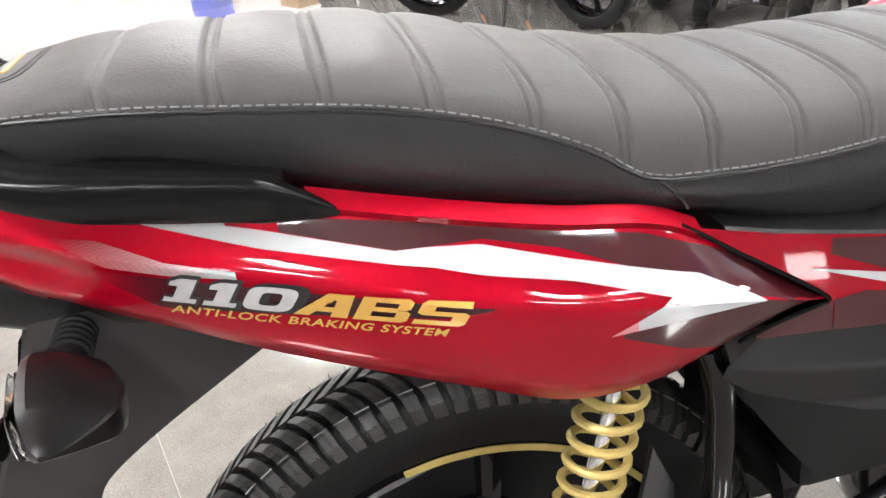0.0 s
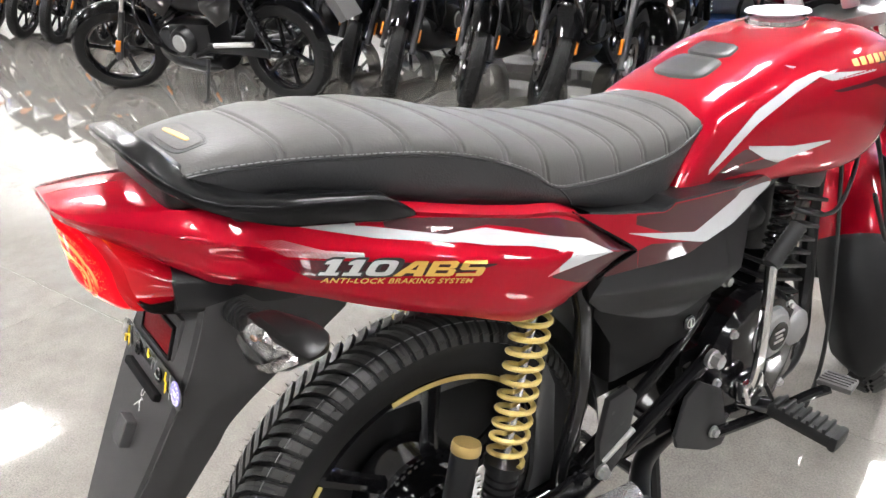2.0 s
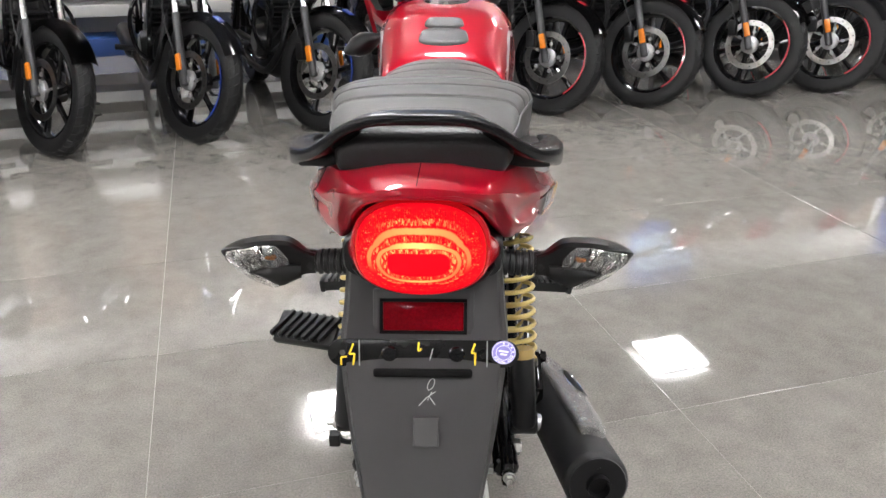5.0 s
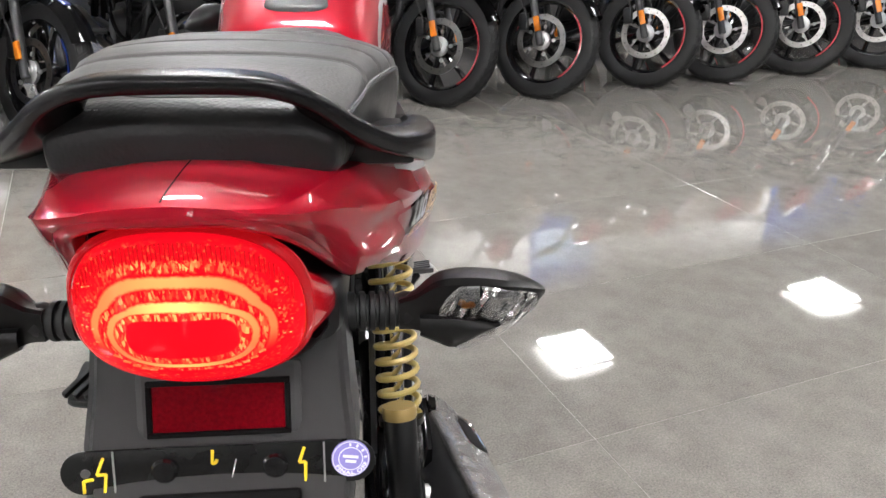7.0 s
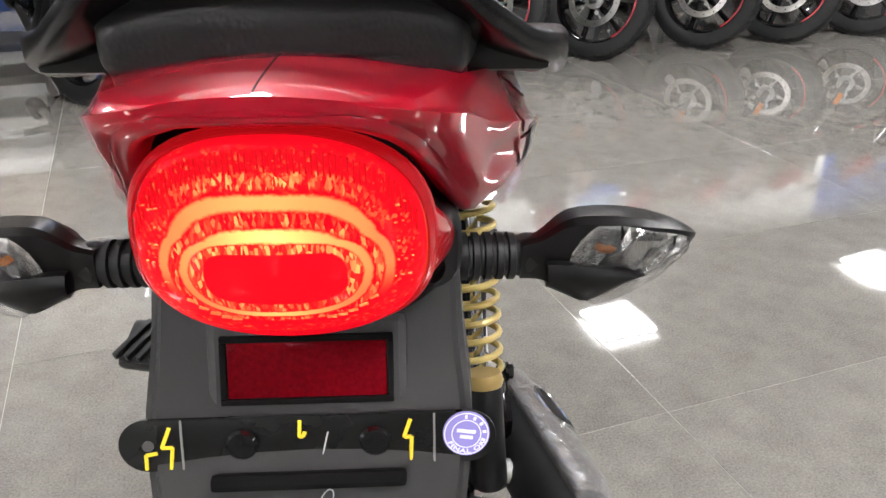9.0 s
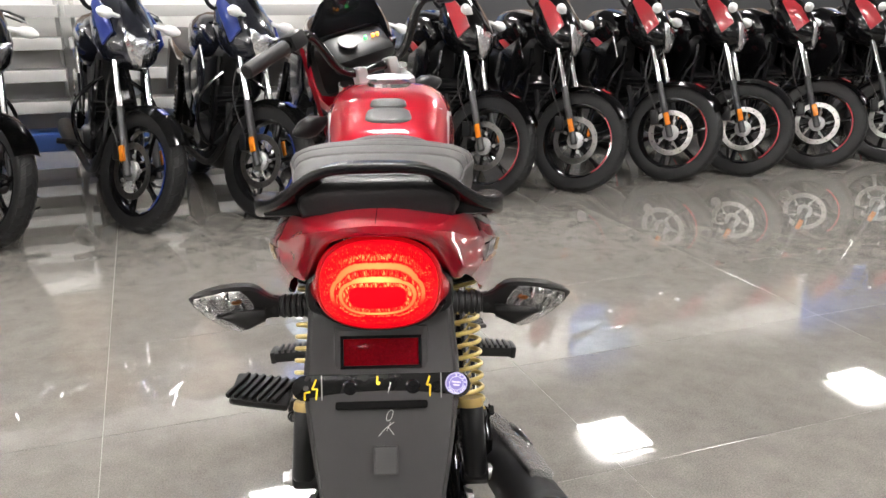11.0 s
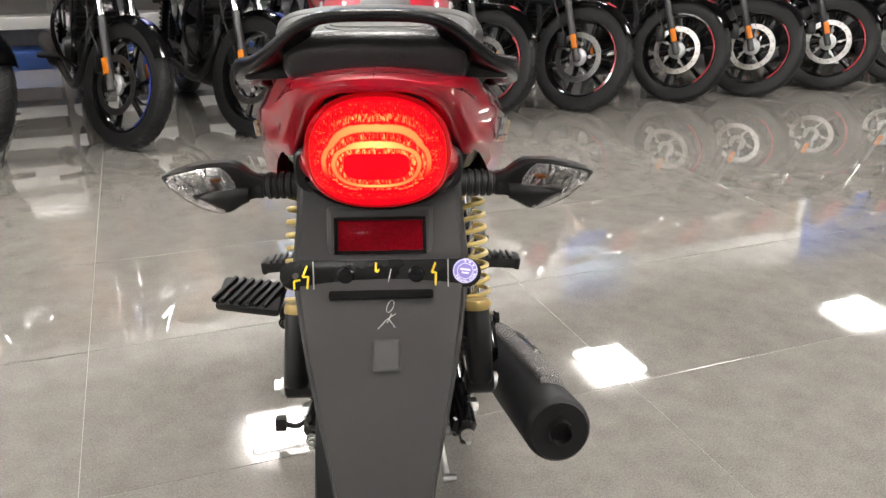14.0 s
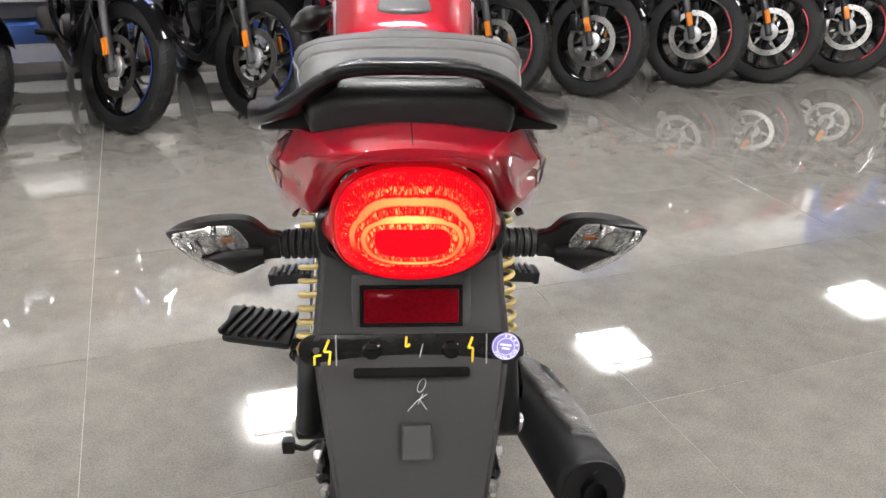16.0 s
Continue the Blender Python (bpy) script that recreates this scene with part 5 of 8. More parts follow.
def build_tail_lamp():
    bm = B()
    rows = []
    for k in range(11):
        t = k / 10
        hw, hh, zc = 0.0600 + 0.0185 * t ** 0.8, 0.0500 - 0.0265 * t ** 1.1, LAMP_C.z - 0.021 * t
        row = []
        for x, z in lens_outline(hw, hh):
            p = Vector(lamp_point(x * 0.060 / hw, z * 0.050 / hh))
            row.append(bm.verts.new((LAMP_C.x + x, p.y + (-0.312 - p.y) * t, zc + (z * (1 + 0.15 * (1 - t)) if z > 0 else z))))
        rows.append(row)
    bridge(bm, rows)
    bm.faces.new(rows[-1])
    lamp = part("tail_lamp", bm, LENS_SIDE, BIKE, "lit red wrap-round tail lamp", sharp=60)
    bm = B()
    rows = [[bm.verts.new(lamp_point(x, z, o)) for x, z in lens_outline(0.0612 * k, 0.0505 * k)] for k, o in ((1.0, -0.008), (1.0, -0.001), (0.985, 0.0022), (0.95, 0.004), (0.85, 0.0045), (0.7, 0.0045), (0.5, 0.0045), (0.3, 0.0045), (0.03, 0.0045))]
    bridge(bm, rows)
    bm.faces.new(rows[-1])
    bm.faces.new(rows[0][::-1])
    lens = part("lens", bm, LENS_LIT, lamp, "glowing red lens with bands of light", sharp=60)
    # dark bezel round the lens
    bm = B()
    rows = []
    for d, o in ((0.0003, 0.0000), (0.0012, 0.0010), (0.0034, -0.0003), (0.0050, -0.004), (0.0050, -0.0065)):
        row = []
        for x, z in lens_outline(0.0612 + d, 0.0505 + (d if d < 0.002 else 0.0016 + (d - 0.0016) * 0.25)):
            z2 = z if z > 0 else z * (0.0505 + d) / (0.0505 + 0.25 * d)
            row.append(bm.verts.new(lamp_point(x, z2, o)))
        rows.append(row)
    bridge(bm, rows)
    part("lens_bezel", bm, LENS_SMOKE, lamp, "dim red bezel")
    # sparkling beads of the lamp's optics
    rnd = random.Random(5)
    for s in (-1, 1):
        for z in (0.022, 0.0145, 0.007, -0.001, -0.009):
            for x in (0.0490, 0.0520, 0.0550):
                if rnd.random() < 0.25:
                    continue
                bm = B()
                box(bm, (rnd.uniform(0.0010, 0.0024), 0.0008, 0.0008), lamp_point(s * (x - 10 * (z - 0.004) ** 2), z + rnd.uniform(-0.0006, 0.0006), 0.0046), (0, s * rnd.uniform(-4, 14), 0), 0.0003)
                part("led_bead", bm, LED_ORANGE, lens)
        for k in range(5):
            bm = B()
            box(bm, (0.0042, 0.0008, 0.0014), lamp_point(s * (0.020 + 0.0045 * k), -0.0262 + 0.00055 * k * k, 0.0046), (0, -s * (2 + 5 * k), 0), 0.0003)
            part("led_bead", bm, LED_ORANGE, lens)
    for k in range(53):
        bm = B()
        t = -1 + 2 * k / 52
        x = 0.0565 * t
        edge = 0.0495 * (1 - abs(t * 0.93) ** 2.2) ** (1 / 2.2)
        z = edge - 0.0065
        box(bm, (0.0008, 0.0012, 0.0095), lamp_point(x, z, 0.0046), (4, 0, 0))
        part("lens_rib", bm, LENS_RED_DEEP, lens, smooth=False)
    # black collar that cups the lens at its sides and below
    bm = B()
    rows = []
    for d, o in ((0.0052, -0.012), (0.0050, -0.0045), (0.0085, -0.0035), (0.0125, -0.0075), (0.0150, -0.016), (0.0155, -0.032), (0.0130, -0.055), (0.0095, -0.075)):
        row = []
        for k in range(45):
            a = math.radians(202 + 136 * k / 44)
            ca, sa = math.cos(a), math.sin(a)
            e = 2 / 2.6
            x = (0.0604 + d) * math.copysign(abs(ca) ** e, ca)
            z = (0.0505 + d * 1.2) * math.copysign(abs(sa) ** e, sa)
            row.append(lamp_point(x, z, o))
        rows.append(row)
    loft(bm, rows)
    bmesh.ops.solidify(bm, geom=bm.faces, thickness=0.002)
    part("lamp_collar", bm, COLLAR_BLACK, lamp, "glossy black collar round the lens", sharp=60)
    # black housing ahead of the lens
    bm = B()
    rows = []
    for y, hw, z0, z1 in ((-0.322, 0.079, 0.762, 0.812), (-0.316, 0.0815, 0.760, 0.815), (-0.27, 0.083, 0.742, 0.806), (-0.20, 0.084, 0.735, 0.79), (-0.12, 0.080, 0.725, 0.76)):
        rows.append([(x, y, (z0 + z1) / 2 + z) for x, z in round_rect(hw, (z1 - z0) / 2, 4.0, 32)])
    loft(bm, rows, closed=True)
    part("lamp_housing", bm, BLACK_SATIN, BIKE, "black plastic lamp housing", sharp=60)


build_tail_lamp()


# ---------- rear fender, reflector, bracket ----------
# z, y of the rear face, half width
FENDER = [(0.425, -0.470, 0.040), (0.440, -0.466, 0.045), (0.50, -0.440, 0.0515), (0.56, -0.408, 0.066), (0.623, -0.374, 0.080), (0.687, -0.340, 0.0895), (0.73, -0.318, 0.086), (0.775, -0.300, 0.0835), (0.80, -0.296, 0.082)]


def build_fender():
    bm = B()
    rows = []
    for k in range(45):
        z = 0.425 + 0.345 * k / 44
        y, w = interp(FENDER, z)
        row = []
        deep = 0.045 + 0.03 * min(1, max(0, (z - 0.43) / 0.17)) + 0.10 * min(1, max(0, (z - 0.615) / 0.10)) ** 1.4
        for t in (-1, -0.98, -0.95, -0.9, -0.84, -0.80, -0.77, -0.74, -0.5, -0.25, 0, 0.25, 0.5, 0.74, 0.77, 0.80, 0.84, 0.9, 0.95, 0.98, 1):
            a = abs(t)
            if a <= 0.80:
                x, yy = w * 0.97 * a / 0.80, y + 0.003 * a * a + (0.0045 if a > 0.755 else 0)
            else:
                b = (a - 0.80) / 0.20
                x, yy = w * (0.97 + 0.03 * min(1, b * 4) - 0.16 * max(0, b - 0.25)), y + 0.007 + deep * b
            row.append((math.copysign(x, t), yy, z))
        rows.append(row)
    loft(bm, rows)
    bmesh.ops.solidify(bm, geom=bm.faces, thickness=0.0035)
    f = part("rear_fender", bm, FENDER_GREY, BIKE, "dark grey grained plastic rear mudguard", sharp=25)
    # rubber block, and a black strip painted in for the recess's shade
    bm = B()
    box(bm, (0.026, 0.014, 0.030), (0.004, -0.382, 0.6185), (-28, 0, 0), 0.002)
    part("rubber_block", bm, FENDER_DARK, f, smooth=False)
    bm = B()
    box(bm, (0.102, 0.010, 0.009), (0, -0.352, 0.6695), (-30, 0, 0), 0.003)
    part("recess_shade", bm, RIM_SHADE_BLACK, f, smooth=False)
    # chalk letters
    def stroke(pts):
        b = B()
        for a, c in zip(pts, pts[1:]):
            p = [(x, interp(FENDER, z)[0] - 0.001, z) for x, z in (a, c)]
            sweep(b, p, 0.00038, 5)
        part("chalk_stroke", b, CHALK, f)
    o = [(0.0085 + 0.0032 * math.cos(a) + 0.002 * math.sin(a), 0.6585 + 0.0052 * math.sin(a)) for a in [2 * math.pi * k / 16 for k in range(17)]]
    stroke(o)
    stroke([(0.0095, 0.652), (0.0050, 0.644)])
    stroke([(0.0135, 0.652), (0.0040, 0.6465), (-0.0040, 0.6390)])
    stroke([(0.0065, 0.648), (0.0128, 0.6400)])
    # reflector
    bm = B()
    box(bm, (0.106, 0.020, 0.052), (0, -0.3140, 0.7205), (-20, 0, 0), 0.005)
    h = part("reflector_holder", bm, FENDER_DARK, BIKE, smooth=False)
    bm = B()
    box(bm, (0.0835, 0.013, 0.0300), (0, -0.3205, 0.7195), (-20, 0, 0), 0.0012)
    part("reflector", bm, RED_REFLECTOR, h, "red rear reflector")
    turn = Matrix.Translation((0, -0.3205, 0.7195)) @ Matrix.Rotation(radians(-20), 4, "X")
    for size, at in (((0.0905, 0.0155, 0.0034), (0, 0, 0.0167)), ((0.0905, 0.0155, 0.0034), (0, 0, -0.0167)), ((0.0034, 0.0155, 0.0300), (0.0436, 0, 0)), ((0.0034, 0.0155, 0.0300), (-0.0436, 0, 0))):
        bm = B()
        box(bm, size, at, (0, 0, 0), 0.0008)
        turned(bm, turn)
        part("reflector_rim", bm, RIM_SHADE_BLACK, h, smooth=False)
    # bracket
    bm = B()
    out = [(-0.0845 - 0.0145 * math.cos(math.radians(a)), 0.0145 * math.sin(math.radians(a))) for a in range(-90, 91, 15)]
    out += [(0.0845 + 0.0145 * math.cos(math.radians(a)), 0.0145 * math.sin(math.radians(a))) for a in range(90, -91, -15)]
    plate(bm, [(x, z) for x, z in out], "y", 0, 0.002, 0.0004)
    M = Matrix.Translation((0, -0.3415, 0.6865)) @ Matrix.Rotation(radians(-14), 4, "X")
    turned(bm, M)
    br = part("plate_bracket", bm, BRACKET_BLACK, BIKE, "black steel number plate bracket")
    for x in (-0.0348, 0.0348):
        bm = B()
        cyl(bm, (x, 0, 0), (x, -0.0035, 0), 0.0084, n=20, bevel=0.0016)
        box(bm, (0.010, 0.0016, 0.0018), (x, -0.0040, 0))
        box(bm, (0.0018, 0.0016, 0.010), (x, -0.0040, 0))
        turned(bm, M)
        part("bracket_screw", bm, BLACK_GLOSS, br, sharp=30)
    for x in (-0.066, 0.066):
        bm = B()
        box(bm, (0.0012, 0.0010, 0.028), (x, -0.0006, 0), (0, 0, 0), 0.0003)
        turned(bm, M)
        part("bend_line", bm, STEEL, br)
    for pts in ([(-0.072, 0.010), (-0.0765, -0.001), (-0.071, -0.001), (-0.0725, -0.013)], [(0.0535, 0.011), (0.050, 0.001), (0.054, 0.001), (0.0535, -0.012)], [(-0.085, -0.013), (-0.085, -0.005), (-0.079, -0.004)], [(-0.0045, 0.012), (-0.005, 0.003), (-0.003, 0.003), (-0.002, 0.0055)]):
        bm = B()
        for a, c in zip(pts, pts[1:]):
            sweep(bm, [(a[0], -0.0004, a[1]), (c[0], -0.0004, c[1])], 0.0011, 6)
        turned(bm, M)
        part("paint_mark", bm, YELLOW_MARK, br, "yellow hand-painted mark")
    bm = B()
    sweep(bm, [(0.010, -0.0003, 0.005), (0.006, -0.0003, -0.011)], 0.0004, 5)
    turned(bm, M)
    part("scratch", bm, CHALK, br)
    bm = B()
    cyl(bm, (-0.0835, -0.0008, 0.000), (-0.0835, 0.003, 0.000), 0.003, n=14)
    turned(bm, M)
    part("hole", bm, FENDER_GREY, br)
    bm = B()
    cyl(bm, (0.083, -0.0002, 0.002), (0.083, -0.0012, 0.002), 0.0125, n=32)
    turned(bm, M)
    st = part("round_sticker", bm, STICKER_VIOLET, br, "round violet inspection sticker")
    bm = B()
    for r0, r1 in ((0.0113, 0.0119), (0.0074, 0.0080)):
        a = [bm.verts.new((0.083 + r0 * math.cos(t), -0.0016, 0.002 + r0 * math.sin(t))) for t in [2 * math.pi * k / 32 for k in range(32)]]
        b = [bm.verts.new((0.083 + r1 * math.cos(t), -0.0016, 0.002 + r1 * math.sin(t))) for t in [2 * math.pi * k / 32 for k in range(32)]]
        bridge(bm, [a, b])
    for k in range(5):
        t = math.radians(64 - 28 * k + 26)
        box(bm, (0.0013, 0.0006, 0.0020), (0.083 + 0.0097 * math.cos(t), -0.0016, 0.002 + 0.0097 * math.sin(t)), (0, 90 - math.degrees(t), 0))
    for k in range(2):
        box(bm, (0.010 - 0.003 * k, 0.0006, 0.0018), (0.083, -0.0016, 0.0035 - 0.0033 * k), (0, 8, 0))
    turned(bm, M)
    part("sticker_print", bm, STICKER_WHITE, st, smooth=False)

    def round_words(u, v):
        a, r = math.radians(205) + u / 0.0084, 0.0109 - v
        return M @ Vector((0.083 + r * math.cos(a), -0.0016, 0.002 + r * math.sin(a)))
    lettering("sticker_words", "FINAL OK", st, STICKER_WHITE, round_words, 0.0034, 0.0195, 0.0, 1.1, 0.00012, "white printed words")


build_fender()


# ---------- rear indicators ----------
def build_indicator(s):
    base = Vector((s * 0.080, -0.268, 0.7565))
    bm = B()
    prof = [(0, 0.0135)]
    for k in range(5):
        a = 0.004 + k * 0.0068
        prof += [(a, 0.0140), (a + 0.0035, 0.0140), (a + 0.0042, 0.0118), (a + 0.0062, 0.0118)]
    prof += [(0.042, 0.0135), (0.055, 0.012)]
    lathe(bm, base, (s, 0.04, -0.02), prof, 20)
    ind = part("rear_indicator", bm, RUBBER_SOFT, BIKE, "black turn indicator with a clear lens", sharp=30)
    # along the stalk: top, bottom, reach ahead, reach back, shift ahead
    secs = [(0.038, 0.0115, -0.0115, 0.011, 0.011, 0.0), (0.050, 0.0150, -0.0130, 0.015, 0.013, 0.002), (0.060, 0.0225, -0.0185, 0.024, 0.015, 0.003), (0.068, 0.0260, -0.0240, 0.030, 0.017, 0.004), (0.078, 0.0265, -0.0285, 0.034, 0.019, 0.006), (0.095, 0.0245, -0.0255, 0.037, 0.020, 0.009), (0.115, 0.0200, -0.0165, 0.033, 0.019, 0.012), (0.130, 0.0150, -0.0065, 0.023, 0.015, 0.014), (0.140, 0.0105, 0.0005, 0.011, 0.009, 0.014), (0.1445, 0.0075, 0.0040, 0.003, 0.003, 0.013)]

    def face(x, z, out=0.0):
        zt, zb, fy, ry, dy = interp(secs, x)
        k = (z - (zt + zb) / 2) / max((zt - zb) / 2, 1e-4)
        return Vector((base.x + s * x, base.y + dy - ry * (1 - 0.22 * k ** 4) - out, base.z + z))
    bm = B()
    rows = []
    for i in range(40):
        x = 0.038 + 0.1065 * i / 39
        zt, zb, fy, ry, dy = interp(secs, x)
        row = [face(x, zb + (zt - zb) * (0.06 + 0.88 * k / 6)) for k in range(7)]
        mid, half = (zt + zb) / 2, (zt - zb) / 2
        for c, q in ((0.0, 0.98), (0.42, 0.90), (0.52, 0.84), (0.96, 0.34), (1.0, 0.22), (0.97, -0.30), (0.90, -0.68), (0.83, -0.76), (0.3, -0.94), (0.0, -0.98)):
            row.append(Vector((base.x + s * x, base.y + dy + fy * c - ry * 0.55 * (1 - c), base.z + mid + half * q)))
        rows.append(row)
    loft(bm, rows, closed=True)
    part("shell", bm, COLLAR_BLACK, ind, sharp=20)

    # lens on the back
    def bounds(x):
        zt, zb = interp(secs, x)[:2]
        t = min(1, max(0, (x - 0.0655) / 0.013))
        return zt - 0.0034 - (1 - t) * 0.0140, zb + 0.0034 + (1 - t) * 0.0150

    def lens_mesh(out, rows_n, cols_n, jitter=0.0):
        b = B()
        rows = []
        rng = random.Random(4)
        for k in range(rows_n + 1):
            x = 0.0655 + 0.0715 * k / rows_n
            hi, lo = bounds(x)
            rows.append([face(x, lo + (hi - lo) * j / cols_n, out + jitter * (rng.random() - 0.5)) for j in range(cols_n + 1)])
        loft(b, rows)
        return b
    part("reflector_bowl", lens_mesh(0.0012, 15, 6, 0.0030), REFLECTOR_CHROME, ind, "faceted silver reflector", smooth=False)
    bm = B()
    c = face(0.086, 0.0100, 0.0025)
    lathe(bm, (c[0] - s * 0.006, c[1], c[2]), (s, 0, 0), [(0, 0.0012), (0.002, 0.0022), (0.008, 0.0022), (0.010, 0.001)], 12)
    part("bulb", bm, BULB_AMBER, ind, "amber bulb")
    b = lens_mesh(0.0050, 20, 8)
    bmesh.ops.solidify(b, geom=b.faces, thickness=0.0010)
    part("lens", b, CLEAR_LENS, ind, "clear lens")
    # black arm of the shell that crosses the lens's lower inner corner
    b = B()
    rows = []
    for k in range(15):
        t = k / 14
        x = 0.052 + 0.056 * t
        hi = 0.0025 - 0.002 * t - 0.0075 * t ** 3 if t > 0.1 else 0.002 + 0.003 * t
        lo = -0.0125 - 0.0085 * min(1, t / 0.36) if t < 0.42 else -0.0210 + 0.0150 * (t - 0.42) / 0.58
        lo = max(lo, interp(secs, x)[1] + 0.0005)
        hi = max(hi, lo + 0.0006)
        row = [face(x, lo, -0.006)]
        for j in range(7):
            q = j / 6
            row.append(face(x, lo + (hi - lo) * q, 0.0062 + 0.003 * math.sin(math.pi * q)))
        row.append(face(x, hi, -0.006))
        rows.append(row)
    loft(b, rows)
    part("shell_arm", b, COLLAR_BLACK, ind, sharp=50)


for _s in (-1, 1):
    build_indicator(_s)


# ---------- seat ----------
# y, half width, centre top, shoulder top, stitch height, lower edge
SEAT = [
    (-0.306, 0.070, 0.901, 0.899, 0.896, 0.866),
    (-0.298, 0.083, 0.910, 0.907, 0.900, 0.865),
    (-0.27, 0.093, 0.919, 0.915, 0.903, 0.863),
    (-0.20, 0.102, 0.925, 0.919, 0.899, 0.866),
    (-0.13, 0.114, 0.922, 0.914, 0.891, 0.846),
    (-0.05, 0.126, 0.913, 0.902, 0.879, 0.820),
    (0.02, 0.131, 0.896, 0.884, 0.858, 0.802),
    (0.08, 0.133, 0.876, 0.864, 0.829, 0.786),
    (0.115, 0.133, 0.868, 0.855, 0.804, 0.777),
    (0.16, 0.132, 0.858, 0.844, 0.796, 0.765),
    (0.23, 0.128, 0.846, 0.832, 0.790, 0.740),
    (0.30, 0.121, 0.842, 0.828, 0.789, 0.720),
    (0.335, 0.117, 0.842, 0.828, 0.789, 0.713),
    (0.363, 0.113, 0.842, 0.826, 0.792, 0.736),
    (0.405, 0.107, 0.843, 0.825, 0.803, 0.784),
    (0.44, 0.096, 0.842, 0.822, 0.812, 0.805),
    (0.48, 0.080, 0.836, 0.815, 0.811, 0.808),
    (0.50, 0.070, 0.826, 0.809, 0.807, 0.805),
]
RIBS = [-0.205, -0.140, -0.077, -0.014, 0.046, 0.103, 0.165, 0.230, 0.285, 0.338, 0.390, 0.437]


def seat_row(y, groove=0.0):
    w, zc, zs, zt, zb = interp(SEAT, y)
    g = 0.0
    for r in RIBS:
        if abs(y - r) > 0.06:
            continue
        for off in (-0.0038, 0.0038):
            d = (y - r - off) / 0.0016
            g -= 0.0024 * math.exp(-d * d)
        d = (y - r) / 0.0055
        g -= 0.0010 * math.exp(-d * d)
        d = (y - r) / 0.018
        g -= 0.0016 * math.exp(-d * d)
    half = []
    # from the lower edge up the side, over the shoulder, to the middle
    half.append((w * 0.90, zb))
    half.append((w * 0.965, zb + (zt - zb) * 0.25))
    half.append((w * 0.995, zb + (zt - zb) * 0.6))
    half.append((w * 1.0, zb + (zt - zb) * 0.93))
    half.append((w * 0.992, zt))
    half.append((w * 1.0 + g * 1.1, zt + (zs - zt) * 0.18))
    half.append((w * 0.985 + g * 1.1, zt + (zs - zt) * 0.45))
    half.append((w * 0.945 + g * 1.0, zt + (zs - zt) * 0.72 + g * 0.4))
    half.append((w * 0.87, zt + (zs - zt) * 0.92 + g * 0.8))
    half.append((w * 0.77, zs + (zc - zs) * 0.25 + g))
    half.append((w * 0.60, zs + (zc - zs) * 0.62 + g))
    half.append((w * 0.40, zs + (zc - zs) * 0.86 + g))
    half.append((w * 0.20, zs + (zc - zs) * 0.97 + g))
    half.append((0, zc + g))
    return half


